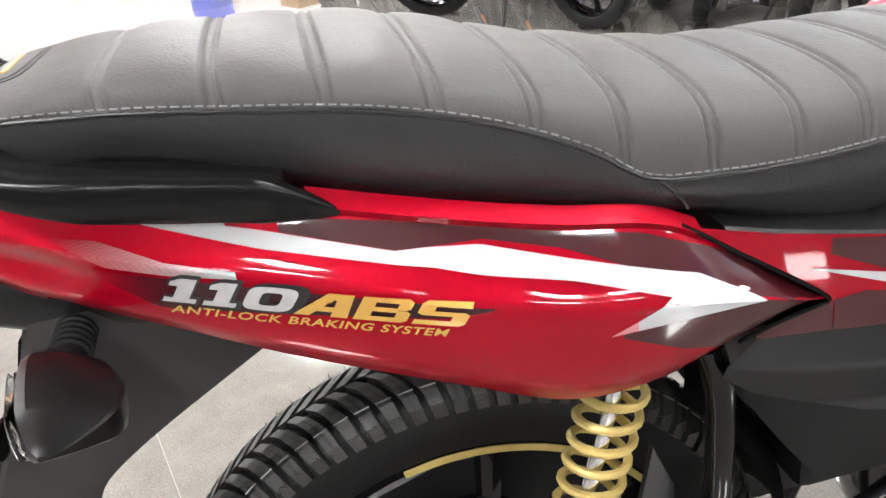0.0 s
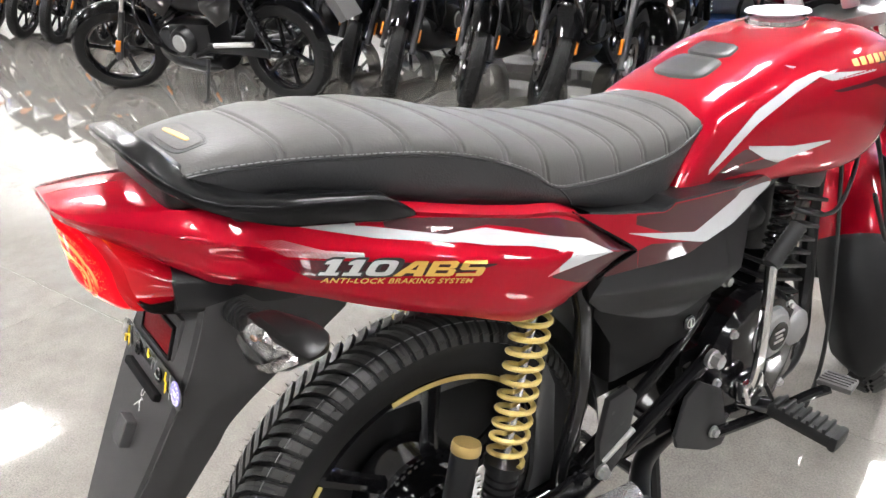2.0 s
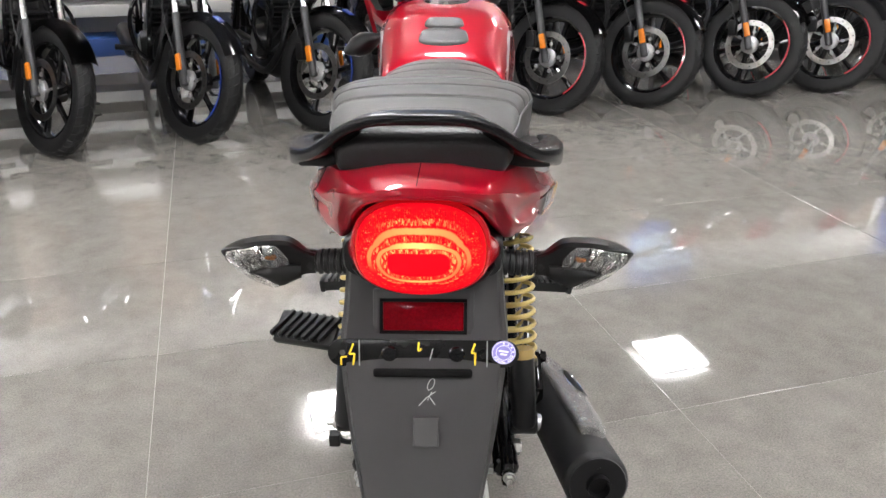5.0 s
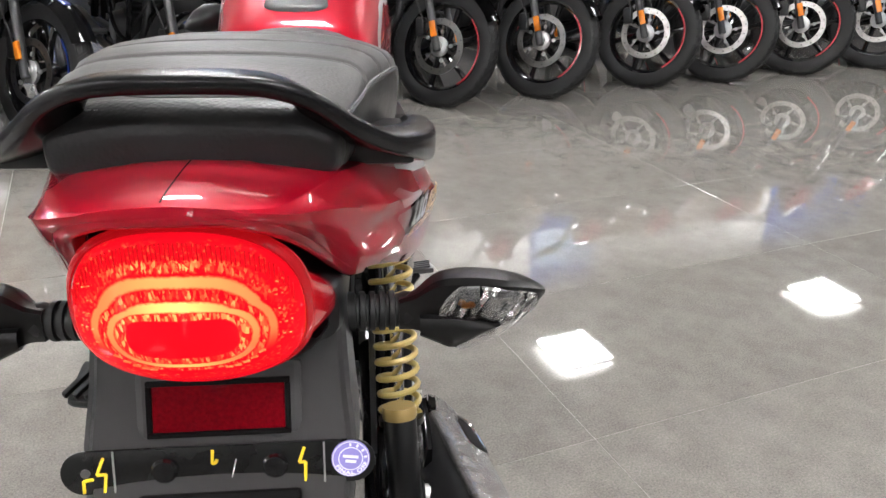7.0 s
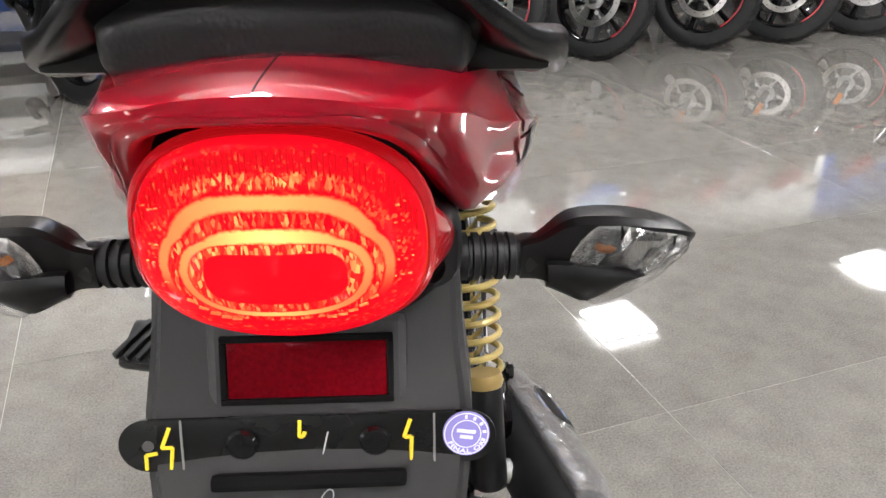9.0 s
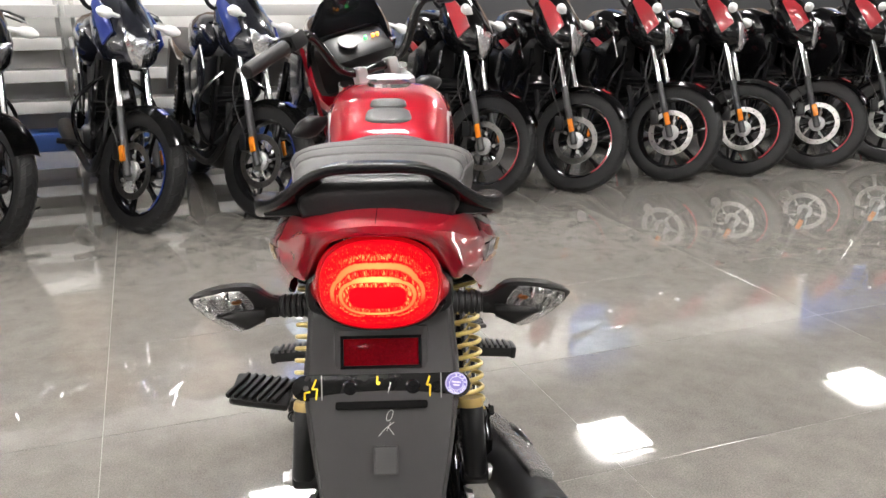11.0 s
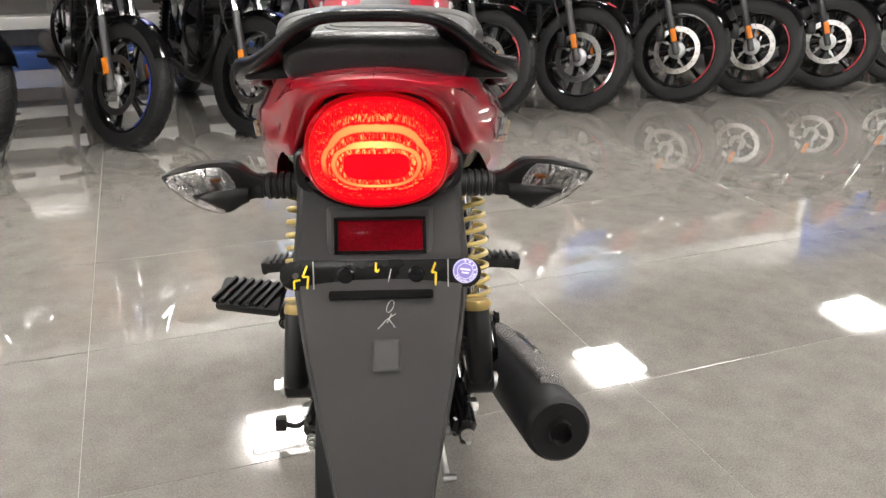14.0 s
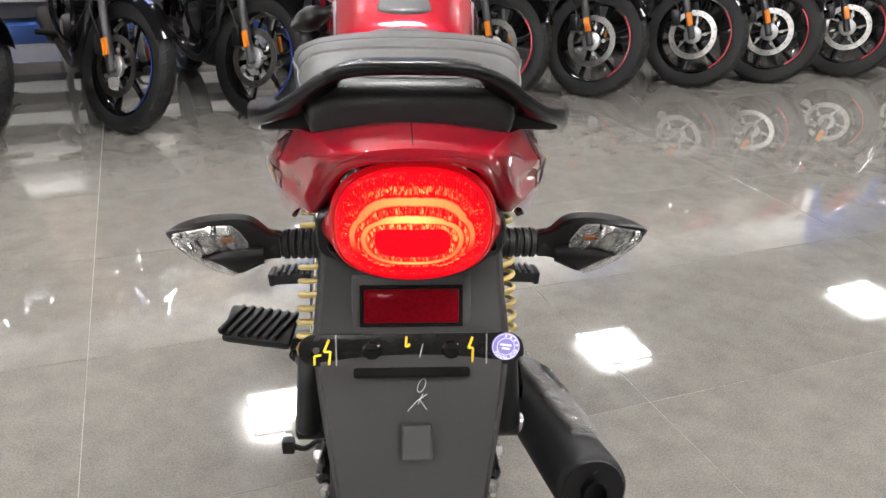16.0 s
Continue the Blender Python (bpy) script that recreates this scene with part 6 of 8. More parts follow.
def build_seat():
    bm, side = B(), B()
    rows, lows = [], []
    n = 900
    for k in range(n + 1):
        y = -0.306 + 0.806 * k / n
        h = seat_row(y)
        rows.append([(x, y, z) for x, z in h[4:]] + [(-x, y, z) for x, z in h[4:-1][::-1]])
    vr = loft(bm, rows)
    bm.faces.new(vr[-1])
    seat = part("seat", bm, SEAT_VINYL, BIKE, "long ribbed grey-black vinyl seat", sharp=60)
    for k in range(90):
        y = -0.306 + 0.806 * k / 89
        h = seat_row(y)
        lows.append([(x, y, z) for x, z in h[:5]] + [(-x, y, z) for x, z in h[:5][::-1]])
    vr = loft(side, lows, closed=True)
    rows = []
    for k in range(13):
        q = math.pi / 2 * k / 12
        y = -0.296 - 0.024 * math.sin(q)
        c = math.cos(q) ** 0.55 if k < 12 else 0.0
        hw, hh = 0.086 * (0.86 + 0.14 * c), 0.001 + 0.0262 * c
        rows.append([(x, y + 0.9 * x * x, 0.8875 - 0.004 * (1 - c) + z) for x, z in round_rect(hw, hh, 3.6, 48)])
    cushion = B()
    loft(cushion, rows, closed=True)
    bulge = part("seat_back", cushion, SEAT_BACK, seat, "black vinyl back end of the seat", sharp=80)
    bm = B()
    for k in range(24):
        x = -0.058 + 0.005 * k
        sweep(bm, [(x, -0.3085 + 0.9 * x * x, 0.9105), (x + 0.0032, -0.3085 + 0.9 * x * x, 0.9105)], 0.0006, 5)
    part("stitching", bm, THREAD, bulge, "grey stitched seam")
    part("seat_side", side, SEAT_SIDE, seat, "smoother black vinyl seat side", sharp=60)
    for s in (-1, 1):
        bm = B()
        pts = []
        for k in range(60):
            y = -0.308 + (0.47 + 0.308) * k / 59
            h = seat_row(y)
            pts.append((s * (h[4][0] + 0.0006), y, h[4][1]))
        sweep(bm, pts, 0.0016, 8)
        part("piping", bm, SEAT_SIDE, seat)
        bm = B()
        y = -0.30
        while y < 0.46:
            h, h2 = seat_row(y), seat_row(y + 0.0045)
            sweep(bm, [(s * (h[4][0] + 0.0014), y, h[4][1] + 0.0035), (s * (h2[4][0] + 0.0014), y + 0.0045, h2[4][1] + 0.0035)], 0.00055, 5)
            y += 0.0068
        part("stitching", bm, THREAD, seat, "grey stitched seam")
        # seam that drops between the two seat parts
        bm = B()
        pts = [(0.112, 0.808), (0.127, 0.797), (0.140, 0.783), (0.149, 0.768)]
        pts = smooth_path([(s * (0.1325 - 0.12 * max(0, 0.795 - z)), y, z) for y, z in pts], 6)
        sweep(bm, pts[:-3], 0.0013, 8)
        part("drop_seam", bm, SEAT_SIDE, seat)
    # rear patch with a yellow mark
    def top(x, y):
        h = seat_row(y)[8:]
        for (x0, z0), (x1, z1) in zip(h, h[1:]):
            if x1 <= abs(x) <= x0:
                return z0 + (z1 - z0) * (x0 - abs(x)) / max(x0 - x1, 1e-6)
        return h[0][1]

    def pad(hx, hy, cx, cy, lift, turn, mat, name, parent, label):
        bm = B()
        c, q = math.cos(turn), math.sin(turn)
        rows = []
        for k, d in ((1.06, -0.004), (1.0, lift), (0.75, lift), (0.4, lift), (0.05, lift)):
            rows.append([bm.verts.new((cx + x * c - y * q, cy + x * q + y * c, top(cx + x * c - y * q, cy + x * q + y * c) + d)) for x, y in round_rect(hx * k, hy * k, 4.0, 28)])
        bridge(bm, rows)
        bm.faces.new(rows[-1])
        return part(name, bm, mat, parent, label, sharp=50)
    pt = pad(0.051, 0.019, 0.002, -0.271, 0.0006, 0.0, BLACK_MATT, "patch", seat, "embossed patch")
    pad(0.046, 0.0145, 0.002, -0.271, 0.0014, 0.0, SEAT_VINYL, "patch_face", pt, "grey patch face")
    pad(0.031, 0.0030, 0.0, -0.271, 0.0022, 0.06, GOLD_PRINT, "patch_mark", pt, "yellow printed mark")


build_seat()


# ---------- grab rail ----------
def build_rail():
    bm = B()
    half = [(0.0, -0.328, 0.9315), (0.040, -0.327, 0.930), (0.062, -0.321, 0.922), (0.080, -0.307, 0.904), (0.097, -0.288, 0.889), (0.118, -0.262, 0.877), (0.132, -0.225, 0.866), (0.1365, -0.18, 0.8565), (0.1365, -0.14, 0.8480), (0.136, -0.105, 0.8380), (0.135, -0.080, 0.8305)]
    pts = smooth_path([(-x, y, z) for x, y, z in half[::-1]] + half[1:], 6)
    n = len(pts)
    rows = []
    for i, p in enumerate(pts):
        d = (pts[min(i + 1, n - 1)] - pts[max(i - 1, 0)]).normalized()
        t = abs(2 * i / (n - 1) - 1)
        w = d.cross(Vector((0, 0, 1))).normalized()
        u = w.cross(d).normalized()
        a = 0.0125 + 0.0065 * math.sin(math.pi * min(max((t - 0.12) / 0.56, 0), 1)) - 0.002 * min(max((t - 0.5) / 0.3, 0), 1)
        b = 0.0055 + 0.0015 * min(max((t - 0.12) / 0.30, 0), 1) + 0.0070 * min(max((t - 0.44) / 0.18, 0), 1)
        if t > 0.84:
            k = 1 - (t - 0.84) / 0.16
            a, b = a * (0.12 + 0.88 * k), b * (0.10 + 0.90 * k)
            p = p - u * 0.006 * (1 - k)
        rows.append([p + w * a * math.copysign(abs(math.cos(q)) ** 0.45, math.cos(q)) + u * b * math.copysign(abs(math.sin(q)) ** 0.5, math.sin(q)) for q in [2 * math.pi * k / 24 for k in range(24)]])
    loft(bm, rows, closed=True)
    rail = part("grab_rail", bm, RAIL_BLACK, BIKE, "satin black grab rail", sharp=50)
    bm = B()
    for s in (-1, 1):
        box(bm, (0.06, 0.16, 0.016), (s * 0.100, -0.19, 0.858), (-10, 0, 0), 0.005)
    box(bm, (0.17, 0.03, 0.014), (0, -0.272, 0.872), (0, 0, 0), 0.005)
    part("rail_mount", bm, BLACK_SATIN, rail)


build_rail()


# ---------- rear wheel ----------
def build_rear_wheel():
    R, w = 0.300, 0.088
    w0 = part("rear_wheel", rim_mesh(AXLE, R, w, 6, 64), BLACK_GLOSS, BIKE)
    wheel_spokes(w0, AXLE, R, 6)
    bm = B()
    ri = R - 0.080
    prof = [(-w * 0.40, ri), (-w * 0.48, ri + 0.02), (-w * 0.5, ri + 0.042), (-w * 0.46, R - 0.022), (-w * 0.34, R - 0.011), (-w * 0.15, R - 0.0055), (0, R - 0.0045)]
    prof += [(-a, r) for a, r in prof[:-1][::-1]]
    lathe(bm, AXLE, (1, 0, 0), prof, 96, closed=True)
    tyre = part("tyre", bm, RUBBER, w0, "new black tyre with moulding hairs")
    # tread blocks in chevrons with narrow slanted grooves
    bm, cut = B(), B()
    n = 94
    for k in range(n):
        a = 2 * math.pi * k / n
        for s in (-1, 1):
            rot = Matrix.Translation(AXLE) @ Matrix.Rotation(a + (math.pi / n if s > 0 else 0.0), 4, "X")
            path = [(0.0015, -0.012, R - 0.0052), (0.012, -0.001, R - 0.0058), (0.023, 0.007, R - 0.0085), (0.032, 0.012, R - 0.0140), (0.0385, 0.014, R - 0.0225), (0.0420, 0.015, R - 0.0330)]
            rows, slit = [], []
            for i, (x, y, z) in enumerate(path):
                hw = (0.0056, 0.0064, 0.0066, 0.0066, 0.0064, 0.0058)[i]
                up = Vector((s * (0, 0.1, 0.3, 0.7, 1.3, 2.2)[i], 0, 1)).normalized()
                c = Vector((s * x, y, z))
                h = 0.0078
                rows.append([rot @ p for p in (c + Vector((0, -hw, 0)) - up * 0.002, c + Vector((0, hw, 0)) - up * 0.002, c + Vector((0, hw * 0.93, 0)) + up * h, c + Vector((0, -hw * 0.93, 0)) + up * h)])
                if 1 <= i <= 4:
                    wd = (0, 0.0005, 0.0007, 0.0022, 0.0010)[i]
                    slit.append([rot @ (c + Vector((0, d, 0)) + up * (h + e)) for d, e in ((-wd, -0.001), (wd, -0.001), (wd, 0.0003), (-wd, 0.0003))])
            loft(bm, rows, closed=True)
            loft(cut, slit[:2] if k % 2 else slit, closed=True)
    tagged(part("tread", bm, RUBBER_TREAD_LIT, tyre, "chevron tread blocks", smooth=False), kind="stuff")
    # no cut slits: black strips on the blocks give the sipes' shade
    tagged(part("sipe_shade", cut, BLACK_PRINT_SHADE, tyre, "black strips for the shade in the sipes", smooth=False), kind="stuff")
    bm = B()
    for k in range(n * 2):
        a = 2 * math.pi * k / (n * 2)
        for s in (-1, 1):
            rot = Matrix.Translation(AXLE) @ Matrix.Rotation(a, 4, "X")
            p0 = rot @ Vector((s * 0.0425, 0, R - 0.026))
            p1 = rot @ Vector((s * 0.0520, 0.003 * math.sin(k * 7), R - 0.014 + 0.003 * math.sin(k * 3)))
            sweep(bm, [p0, p1], 0.0005, 3)
    tagged(part("moulding_hairs", bm, RUBBER_DUST, tyre, smooth=False), kind="stuff")
    # pale dotted line on the shoulder, gold rim arcs
    bm = B()
    for k in range(n):
        for s in (-1, 1):
            rot = Matrix.Translation(AXLE) @ Matrix.Rotation(2 * math.pi * k / n + (math.pi / n if s > 0 else 0.0), 4, "X")
            sweep(bm, [rot @ Vector((s * 0.0328, y, R - 0.0054)) for y in (0.004, 0.011, 0.018)], 0.0008, 5)
    tagged(part("shoulder_line", bm, THREAD, tyre, "pale dashed line"), kind="stuff")
    for a0 in (20, 140, 260):
        for s in (-1, 1):
            bm = B()
            rows = []
            for k in range(25):
                a = math.radians(a0 + 84 * k / 24)
                rows.append([AXLE + Vector((s * (0.0365 + d), q * math.cos(a), q * math.sin(a))) for q, d in ((R - 0.0885, 0), (R - 0.0815, 0), (R - 0.0815, 0.0015), (R - 0.0885, 0.0015))])
            loft(bm, rows, closed=True)
            part("rim_stripe", bm, GOLD_PAINT, w0, "gold rim stripe")
    bm = B()
    lathe(bm, AXLE, (1, 0, 0), [(-0.05, 0.05), (-0.045, 0.088), (0.010, 0.088), (0.016, 0.084), (0.016, 0.062), (0.046, 0.056), (0.052, 0.050), (0.054, 0.030), (0.066, 0.028), (0.07, 0.02)], 48)
    part("drum_hub", bm, BLACK_GLOSS, w0, sharp=25)
    bm = B()
    for k in range(48):
        a = 2 * math.pi * k / 48
        box(bm, (0.003, 0.005, 0.010), AXLE + Vector((0.026, 0.0895 * math.cos(a), 0.0895 * math.sin(a))), (math.degrees(a) - 90, 0, 0))
    lathe(bm, AXLE, (1, 0, 0), [(0.0240, 0.076), (0.0240, 0.087), (0.0280, 0.087), (0.0280, 0.076)], 48, closed=True)
    part("abs_ring", bm, BLACK_GLOSS, w0)
    bm = B()
    cyl(bm, AXLE + Vector((-0.135, 0, 0)), AXLE + Vector((0.135, 0, 0)), 0.008, n=16)
    for s in (-1, 1):
        bolt(bm, AXLE + Vector((s * 0.118, 0, 0)), (s, 0, 0), 0.013, 0.014)
    part("axle", bm, STEEL, w0)
    bm = B()
    tube(bm, [AXLE + Vector((0.072, -0.02, -0.03)), AXLE + Vector((0.078, -0.05, -0.06)), AXLE + Vector((0.082, -0.06, -0.085))], 0.006, 8, 4)
    bolt(bm, AXLE + Vector((0.078, -0.062, -0.085)), (1, 0, 0), 0.006, 0.02)
    bolt(bm, AXLE + Vector((0.074, -0.02, -0.03)), (1, 0, 0), 0.007, 0.016)
    part("brake_arm", bm, STEEL, BIKE)


build_rear_wheel()


# ---------- shocks, swingarm, stand ----------
def build_shock(s):
    top, low = Vector((s * 0.120, 0.103, 0.672)), Vector((s * 0.138, 0.004, 0.347))
    d = (low - top)
    L = d.length
    u = d.normalized()
    bm = B()
    cyl(bm, top + u * 0.03, top + u * 0.25, 0.0065, n=14)
    shock = part("rear_shock", bm, CHROME, BIKE, "gold sprung rear shock absorber")
    bm = B()
    q = u.to_track_quat("Z", "Y")
    pts = []
    turns, n = 11.0, 190
    for k in range(n + 1):
        t = k / n
        a = 2 * math.pi * turns * t
        pts.append(top + u * (0.022 + 0.215 * t) + q @ Vector((0.0235 * math.cos(a), 0.0235 * math.sin(a), 0)))
    sweep(bm, pts, 0.0037, 8)
    part("spring", bm, GOLD_PAINT, shock, "gold coil spring")
    bm = B()
    cyl(bm, top - u * 0.012, top + u * 0.022, 0.026, 0.027, 24, 0.004)
    cyl(bm, top + Vector((-0.02 * s, 0, 0)), top + Vector((0.02 * s, 0, 0)), 0.016, n=18, bevel=0.003)
    part("upper_seat", bm, BLACK_SATIN, shock)
    bm = B()
    prof = [(0.238, 0.027), (0.246, 0.027), (0.248, 0.022)]
    for k in range(5):
        prof += [(0.250 + 0.010 * k, 0.022), (0.256 + 0.010 * k, 0.022), (0.257 + 0.010 * k, 0.018), (0.259 + 0.010 * k, 0.018)]
    prof += [(0.300, 0.020), (L - 0.02, 0.017)]
    lathe(bm, top, u, prof, 24)
    cyl(bm, low - Vector((0.022, 0, 0)), low + Vector((0.022, 0, 0)), 0.019, n=20, bevel=0.003)
    part("damper_body", bm, BLACK_SATIN, shock)
    bm = B()
    bolt(bm, low + Vector((s * 0.022, 0, 0)), (s, 0, 0), 0.010, 0.016)
    part("shock_bolt", bm, STEEL, shock)
    # gas canister behind
    ct = Vector((s * 0.128, -0.022, 0.500))
    bm = B()
    lathe(bm, ct, u, [(0.0, 0.018), (0.004, 0.0195), (0.012, 0.0195), (0.014, 0.0185)], 24)
    part("canister_cap", bm, GOLD_DARK, shock, "bronze canister cap")
    bm = B()
    lathe(bm, ct, u, [(0.013, 0.017), (0.016, 0.0185), (0.115, 0.0185), (0.122, 0.015)], 24)
    part("canister", bm, BLACK_SATIN, shock)


for _s in (-1, 1):
    build_shock(_s)


def build_chassis():
    bm = B()
    for s in (-1, 1):
        cyl(bm, (s * 0.098, 0.40, 0.318), (s * 0.108, -0.075, 0.318), 0.020, n=14, bevel=0.004)
        box(bm, (0.018, 0.12, 0.045), (s * 0.110, -0.03, 0.318), (0, 0, 0), 0.006)
    arm = part("swingarm", bm, BLACK_GLOSS, BIKE)
    for s in (-1, 1):
        bm = B()
        cyl(bm, (s * 0.112, -0.085, 0.318), (s * 0.112, -0.115, 0.318), 0.004, n=10)
        bolt(bm, (s * 0.112, -0.094, 0.318), (0, -1, 0), 0.007, 0.010)
        part("chain_adjuster", bm, STEEL, arm)
        # seat stay and subframe tubes
        bm = B()
        tube(bm, [(s * 0.125, 0.165, 0.655), (s * 0.128, 0.175, 0.60), (s * 0.130, 0.170, 0.48), (s * 0.120, 0.145, 0.36), (s * 0.11, 0.16, 0.30)], 0.012, 12, 6)
        part("frame_tube", bm, BLACK_GLOSS, BIKE)
        bm = B()
        tube(bm, [(s * 0.118, 0.18, 0.295), (s * 0.115, 0.307, 0.342), (s * 0.112, 0.479, 0.412), (s * 0.10, 0.54, 0.445)], 0.013, 12, 6)
        part("frame_tube", bm, BLACK_GLOSS, BIKE)
        bm = B()
        tube(bm, [(s * 0.112, 0.19, 0.345), (s * 0.110, 0.32, 0.415), (s * 0.106, 0.42, 0.470), (s * 0.09, 0.49, 0.50)], 0.010, 12, 6)
        part("frame_tube", bm, BLACK_GLOSS, BIKE)
        bm = B()
        tube(bm, [(s * 0.05, 0.86, 0.82), (s * 0.09, 0.70, 0.72), (s * 0.10, 0.45, 0.66), (s * 0.11, 0.10, 0.68), (s * 0.10, -0.18, 0.78)], 0.015, 10, 6)
        part("frame_tube", bm, BLACK_SATIN, BIKE)
        bm = B()
        tube(bm, [(s * 0.02, 0.90, 0.74), (s * 0.03, 0.88, 0.55), (s * 0.06, 0.84, 0.34), (s * 0.08, 0.70, 0.20)], 0.017, 10, 6)
        part("frame_tube", bm, BLACK_SATIN, BIKE)
        # grey heel guard behind the shock
        bm = B()
        plate(bm, [(0.130, 0.55), (0.150, 0.50), (0.150, 0.36), (0.135, 0.30), (0.095, 0.27), (0.085, 0.30), (0.112, 0.37), (0.112, 0.46)], "x", s * 0.100 - 0.004, 0.008, 0.003)
        part("splash_guard", bm, COVER_BLACK, BIKE)
        # pillion foot plate
        bm = B()
        plate(bm, [(0.205, 0.475), (0.245, 0.480), (0.262, 0.46), (0.245, 0.37), (0.215, 0.345), (0.190, 0.355), (0.188, 0.41)], "x", s * 0.150 - 0.006, 0.012, 0.004)
        pl = part("heel_plate", bm, BLACK_MATT, BIKE)
        # holes drawn as black discs, their shade put into the colour
        for y, z in ((0.212, 0.452), (0.232, 0.425), (0.215, 0.395)):
            bm = B()
            cyl(bm, (s * 0.1535, y, z), (s * 0.1568, y, z), 0.0028, n=12)
            part("plate_hole_shade", bm, BLACK_PRINT_SHADE, pl)
        bm = B()
        cyl(bm, (s * 0.155, 0.195, 0.375), (s * 0.157, 0.255, 0.405), 0.005, n=10)
        bolt(bm, (s * 0.158, 0.19, 0.363), (s, 0, 0), 0.009, 0.012)
        part("hinge_pin", bm, STEEL, pl)
        bm = B()
        plate(bm, [(0.398, 0.385), (0.430, 0.402), (0.486, 0.366), (0.520, 0.262), (0.505, 0.243), (0.466, 0.250), (0.385, 0.295), (0.376, 0.320)], "x", s * 0.138 - 0.004, 0.008, 0.003)
        cp = part("gusset_cover", bm, BLACK_MATT, BIKE)
        for at, r, h in (((s * 0.122, 0.475, 0.420), 0.012, 0.022), ((s * 0.145, 0.470, 0.290), 0.008, 0.010), ((s * 0.115, 0.50, 0.55), 0.008, 0.012)):
            bm = B()
            bolt(bm, at, (s, 0, 0), r, h)
            part("frame_bolt", bm, STEEL, cp)
        # rider peg
        bm = B()
        cyl(bm, (s * 0.11, 0.545, 0.305), (s * 0.172, 0.596, 0.298), 0.015, n=14, bevel=0.003)
        pg = part("footpeg_arm", bm, BLACK_GLOSS, BIKE)
        bm = B()
        d = Vector((s * 0.118, 0.012, -0.012))
        p0 = Vector((s * 0.168, 0.598, 0.300))
        turn = math.degrees(math.atan2(d.y, d.x))
        box(bm, (0.118, 0.044, 0.026), p0 + d * 0.5, (0, 5.8 * s, turn if s > 0 else turn - 180), 0.009)
        box(bm, (0.014, 0.046, 0.030), p0 + d * 0.97, (0, 5.8 * s, turn if s > 0 else turn - 180), 0.006)
        fr = part("footpeg_rubber", bm, RUBBER_SOFT, pg, "ribbed black footpeg rubber")
        for k in range(7):
            bm = B()
            c = p0 + d * (0.14 + 0.115 * k)
            box(bm, (0.0065, 0.041, 0.009), c + Vector((0, 0, 0.0145)), (0, 0, turn), 0.002)
            part("rib", bm, RUBBER_SOFT, fr)
    # left pillion footrest, folded out
    M = pose(-0.222, 0.120, 0.445, 21, 6, -6)
    bm = B()
    box(bm, (0.104, 0.064, 0.018), (0, 0, 0), (0, 0, 0), 0.008)
    f = part("pillion_footrest", turned(bm, M), RUBBER_SOFT, BIKE, "ribbed black pillion footrest folded out")
    for k in range(7):
        bm = B()
        box(bm, (0.0062, 0.060, 0.010), (-0.042 + 0.0135 * k, 0, 0.011), (0, 0, -24), 0.002)
        part("rib", turned(bm, M), RUBBER_SOFT, f)
    bm = B()
    box(bm, (0.03, 0.03, 0.034), (-0.165, 0.130, 0.410), (0, 0, 0), 0.004)
    bolt(bm, (-0.170, 0.114, 0.400), (0, -1, 0), 0.008, 0.010)
    part("footrest_hinge", bm, BLACK_SATIN, f)
    # chain case on the left
    bm = B()
    rows = []
    for y, z0, z1 in ((-0.175, 0.235, 0.275), (-0.165, 0.20, 0.35), (-0.12, 0.19, 0.41), (-0.03, 0.22, 0.44), (0.10, 0.25, 0.43), (0.30, 0.27, 0.40), (0.45, 0.27, 0.39)):
        rows.append([(-0.062, y, z0), (-0.100, y, z0 + 0.006), (-0.104, y, (z0 + z1) / 2), (-0.100, y, z1 - 0.006), (-0.062, y, z1)])
    loft(bm, rows, closed=True)
    part("chain_case", bm, BLACK_MATT, BIKE, "matt black chain case")
    # centre stand
    bm = B()
    for s in (-1, 1):
        tube(bm, [(s * 0.075, 0.40, 0.285), (s * 0.10, 0.39, 0.18), (s * 0.135, 0.375, 0.012)], 0.012, 10, 5)
        box(bm, (0.035, 0.06, 0.012), (s * 0.14, 0.372, 0.0065), (0, 0, 0), 0.004)
    cyl(bm, (-0.09, 0.39, 0.19), (0.09, 0.39, 0.19), 0.010, n=10)
    tube(bm, [(-0.125, 0.375, 0.05), (-0.17, 0.36, 0.05), (-0.20, 0.345, 0.038), (-0.225, 0.345, 0.045)], 0.006, 8, 5)
    st = part("centre_stand", bm, BLACK_SATIN, BIKE)
    bm = B()
    box(bm, (0.024, 0.022, 0.030), (-0.233, 0.345, 0.046), (0, 0, 0), 0.004)
    part("stand_tip", bm, RUBBER_SOFT, st)


build_chassis()


def build_inner():
    bm = B()
    rows = []
    for k in range(21):
        a = math.radians(4 + 46 * k / 20)
        rows.append([AXLE + Vector((0.062 * q, (0.335 - 0.03 * abs(q) ** 3) * math.cos(a), (0.335 - 0.03 * abs(q) ** 3) * math.sin(a))) for q in [-1 + j / 4 for j in range(9)]])
    loft(bm, rows)
    bmesh.ops.solidify(bm, geom=bm.faces, thickness=0.003)
    part("inner_mudguard", bm, BLACK_MATT, BIKE, "black inner mudguard over the rear wheel")
    bm = B()
    box(bm, (0.150, 0.19, 0.25), (0, 0.385, 0.545), (0, 0, 0), 0.012)
    part("battery_box", bm, BLACK_MATT, BIKE)


build_inner()


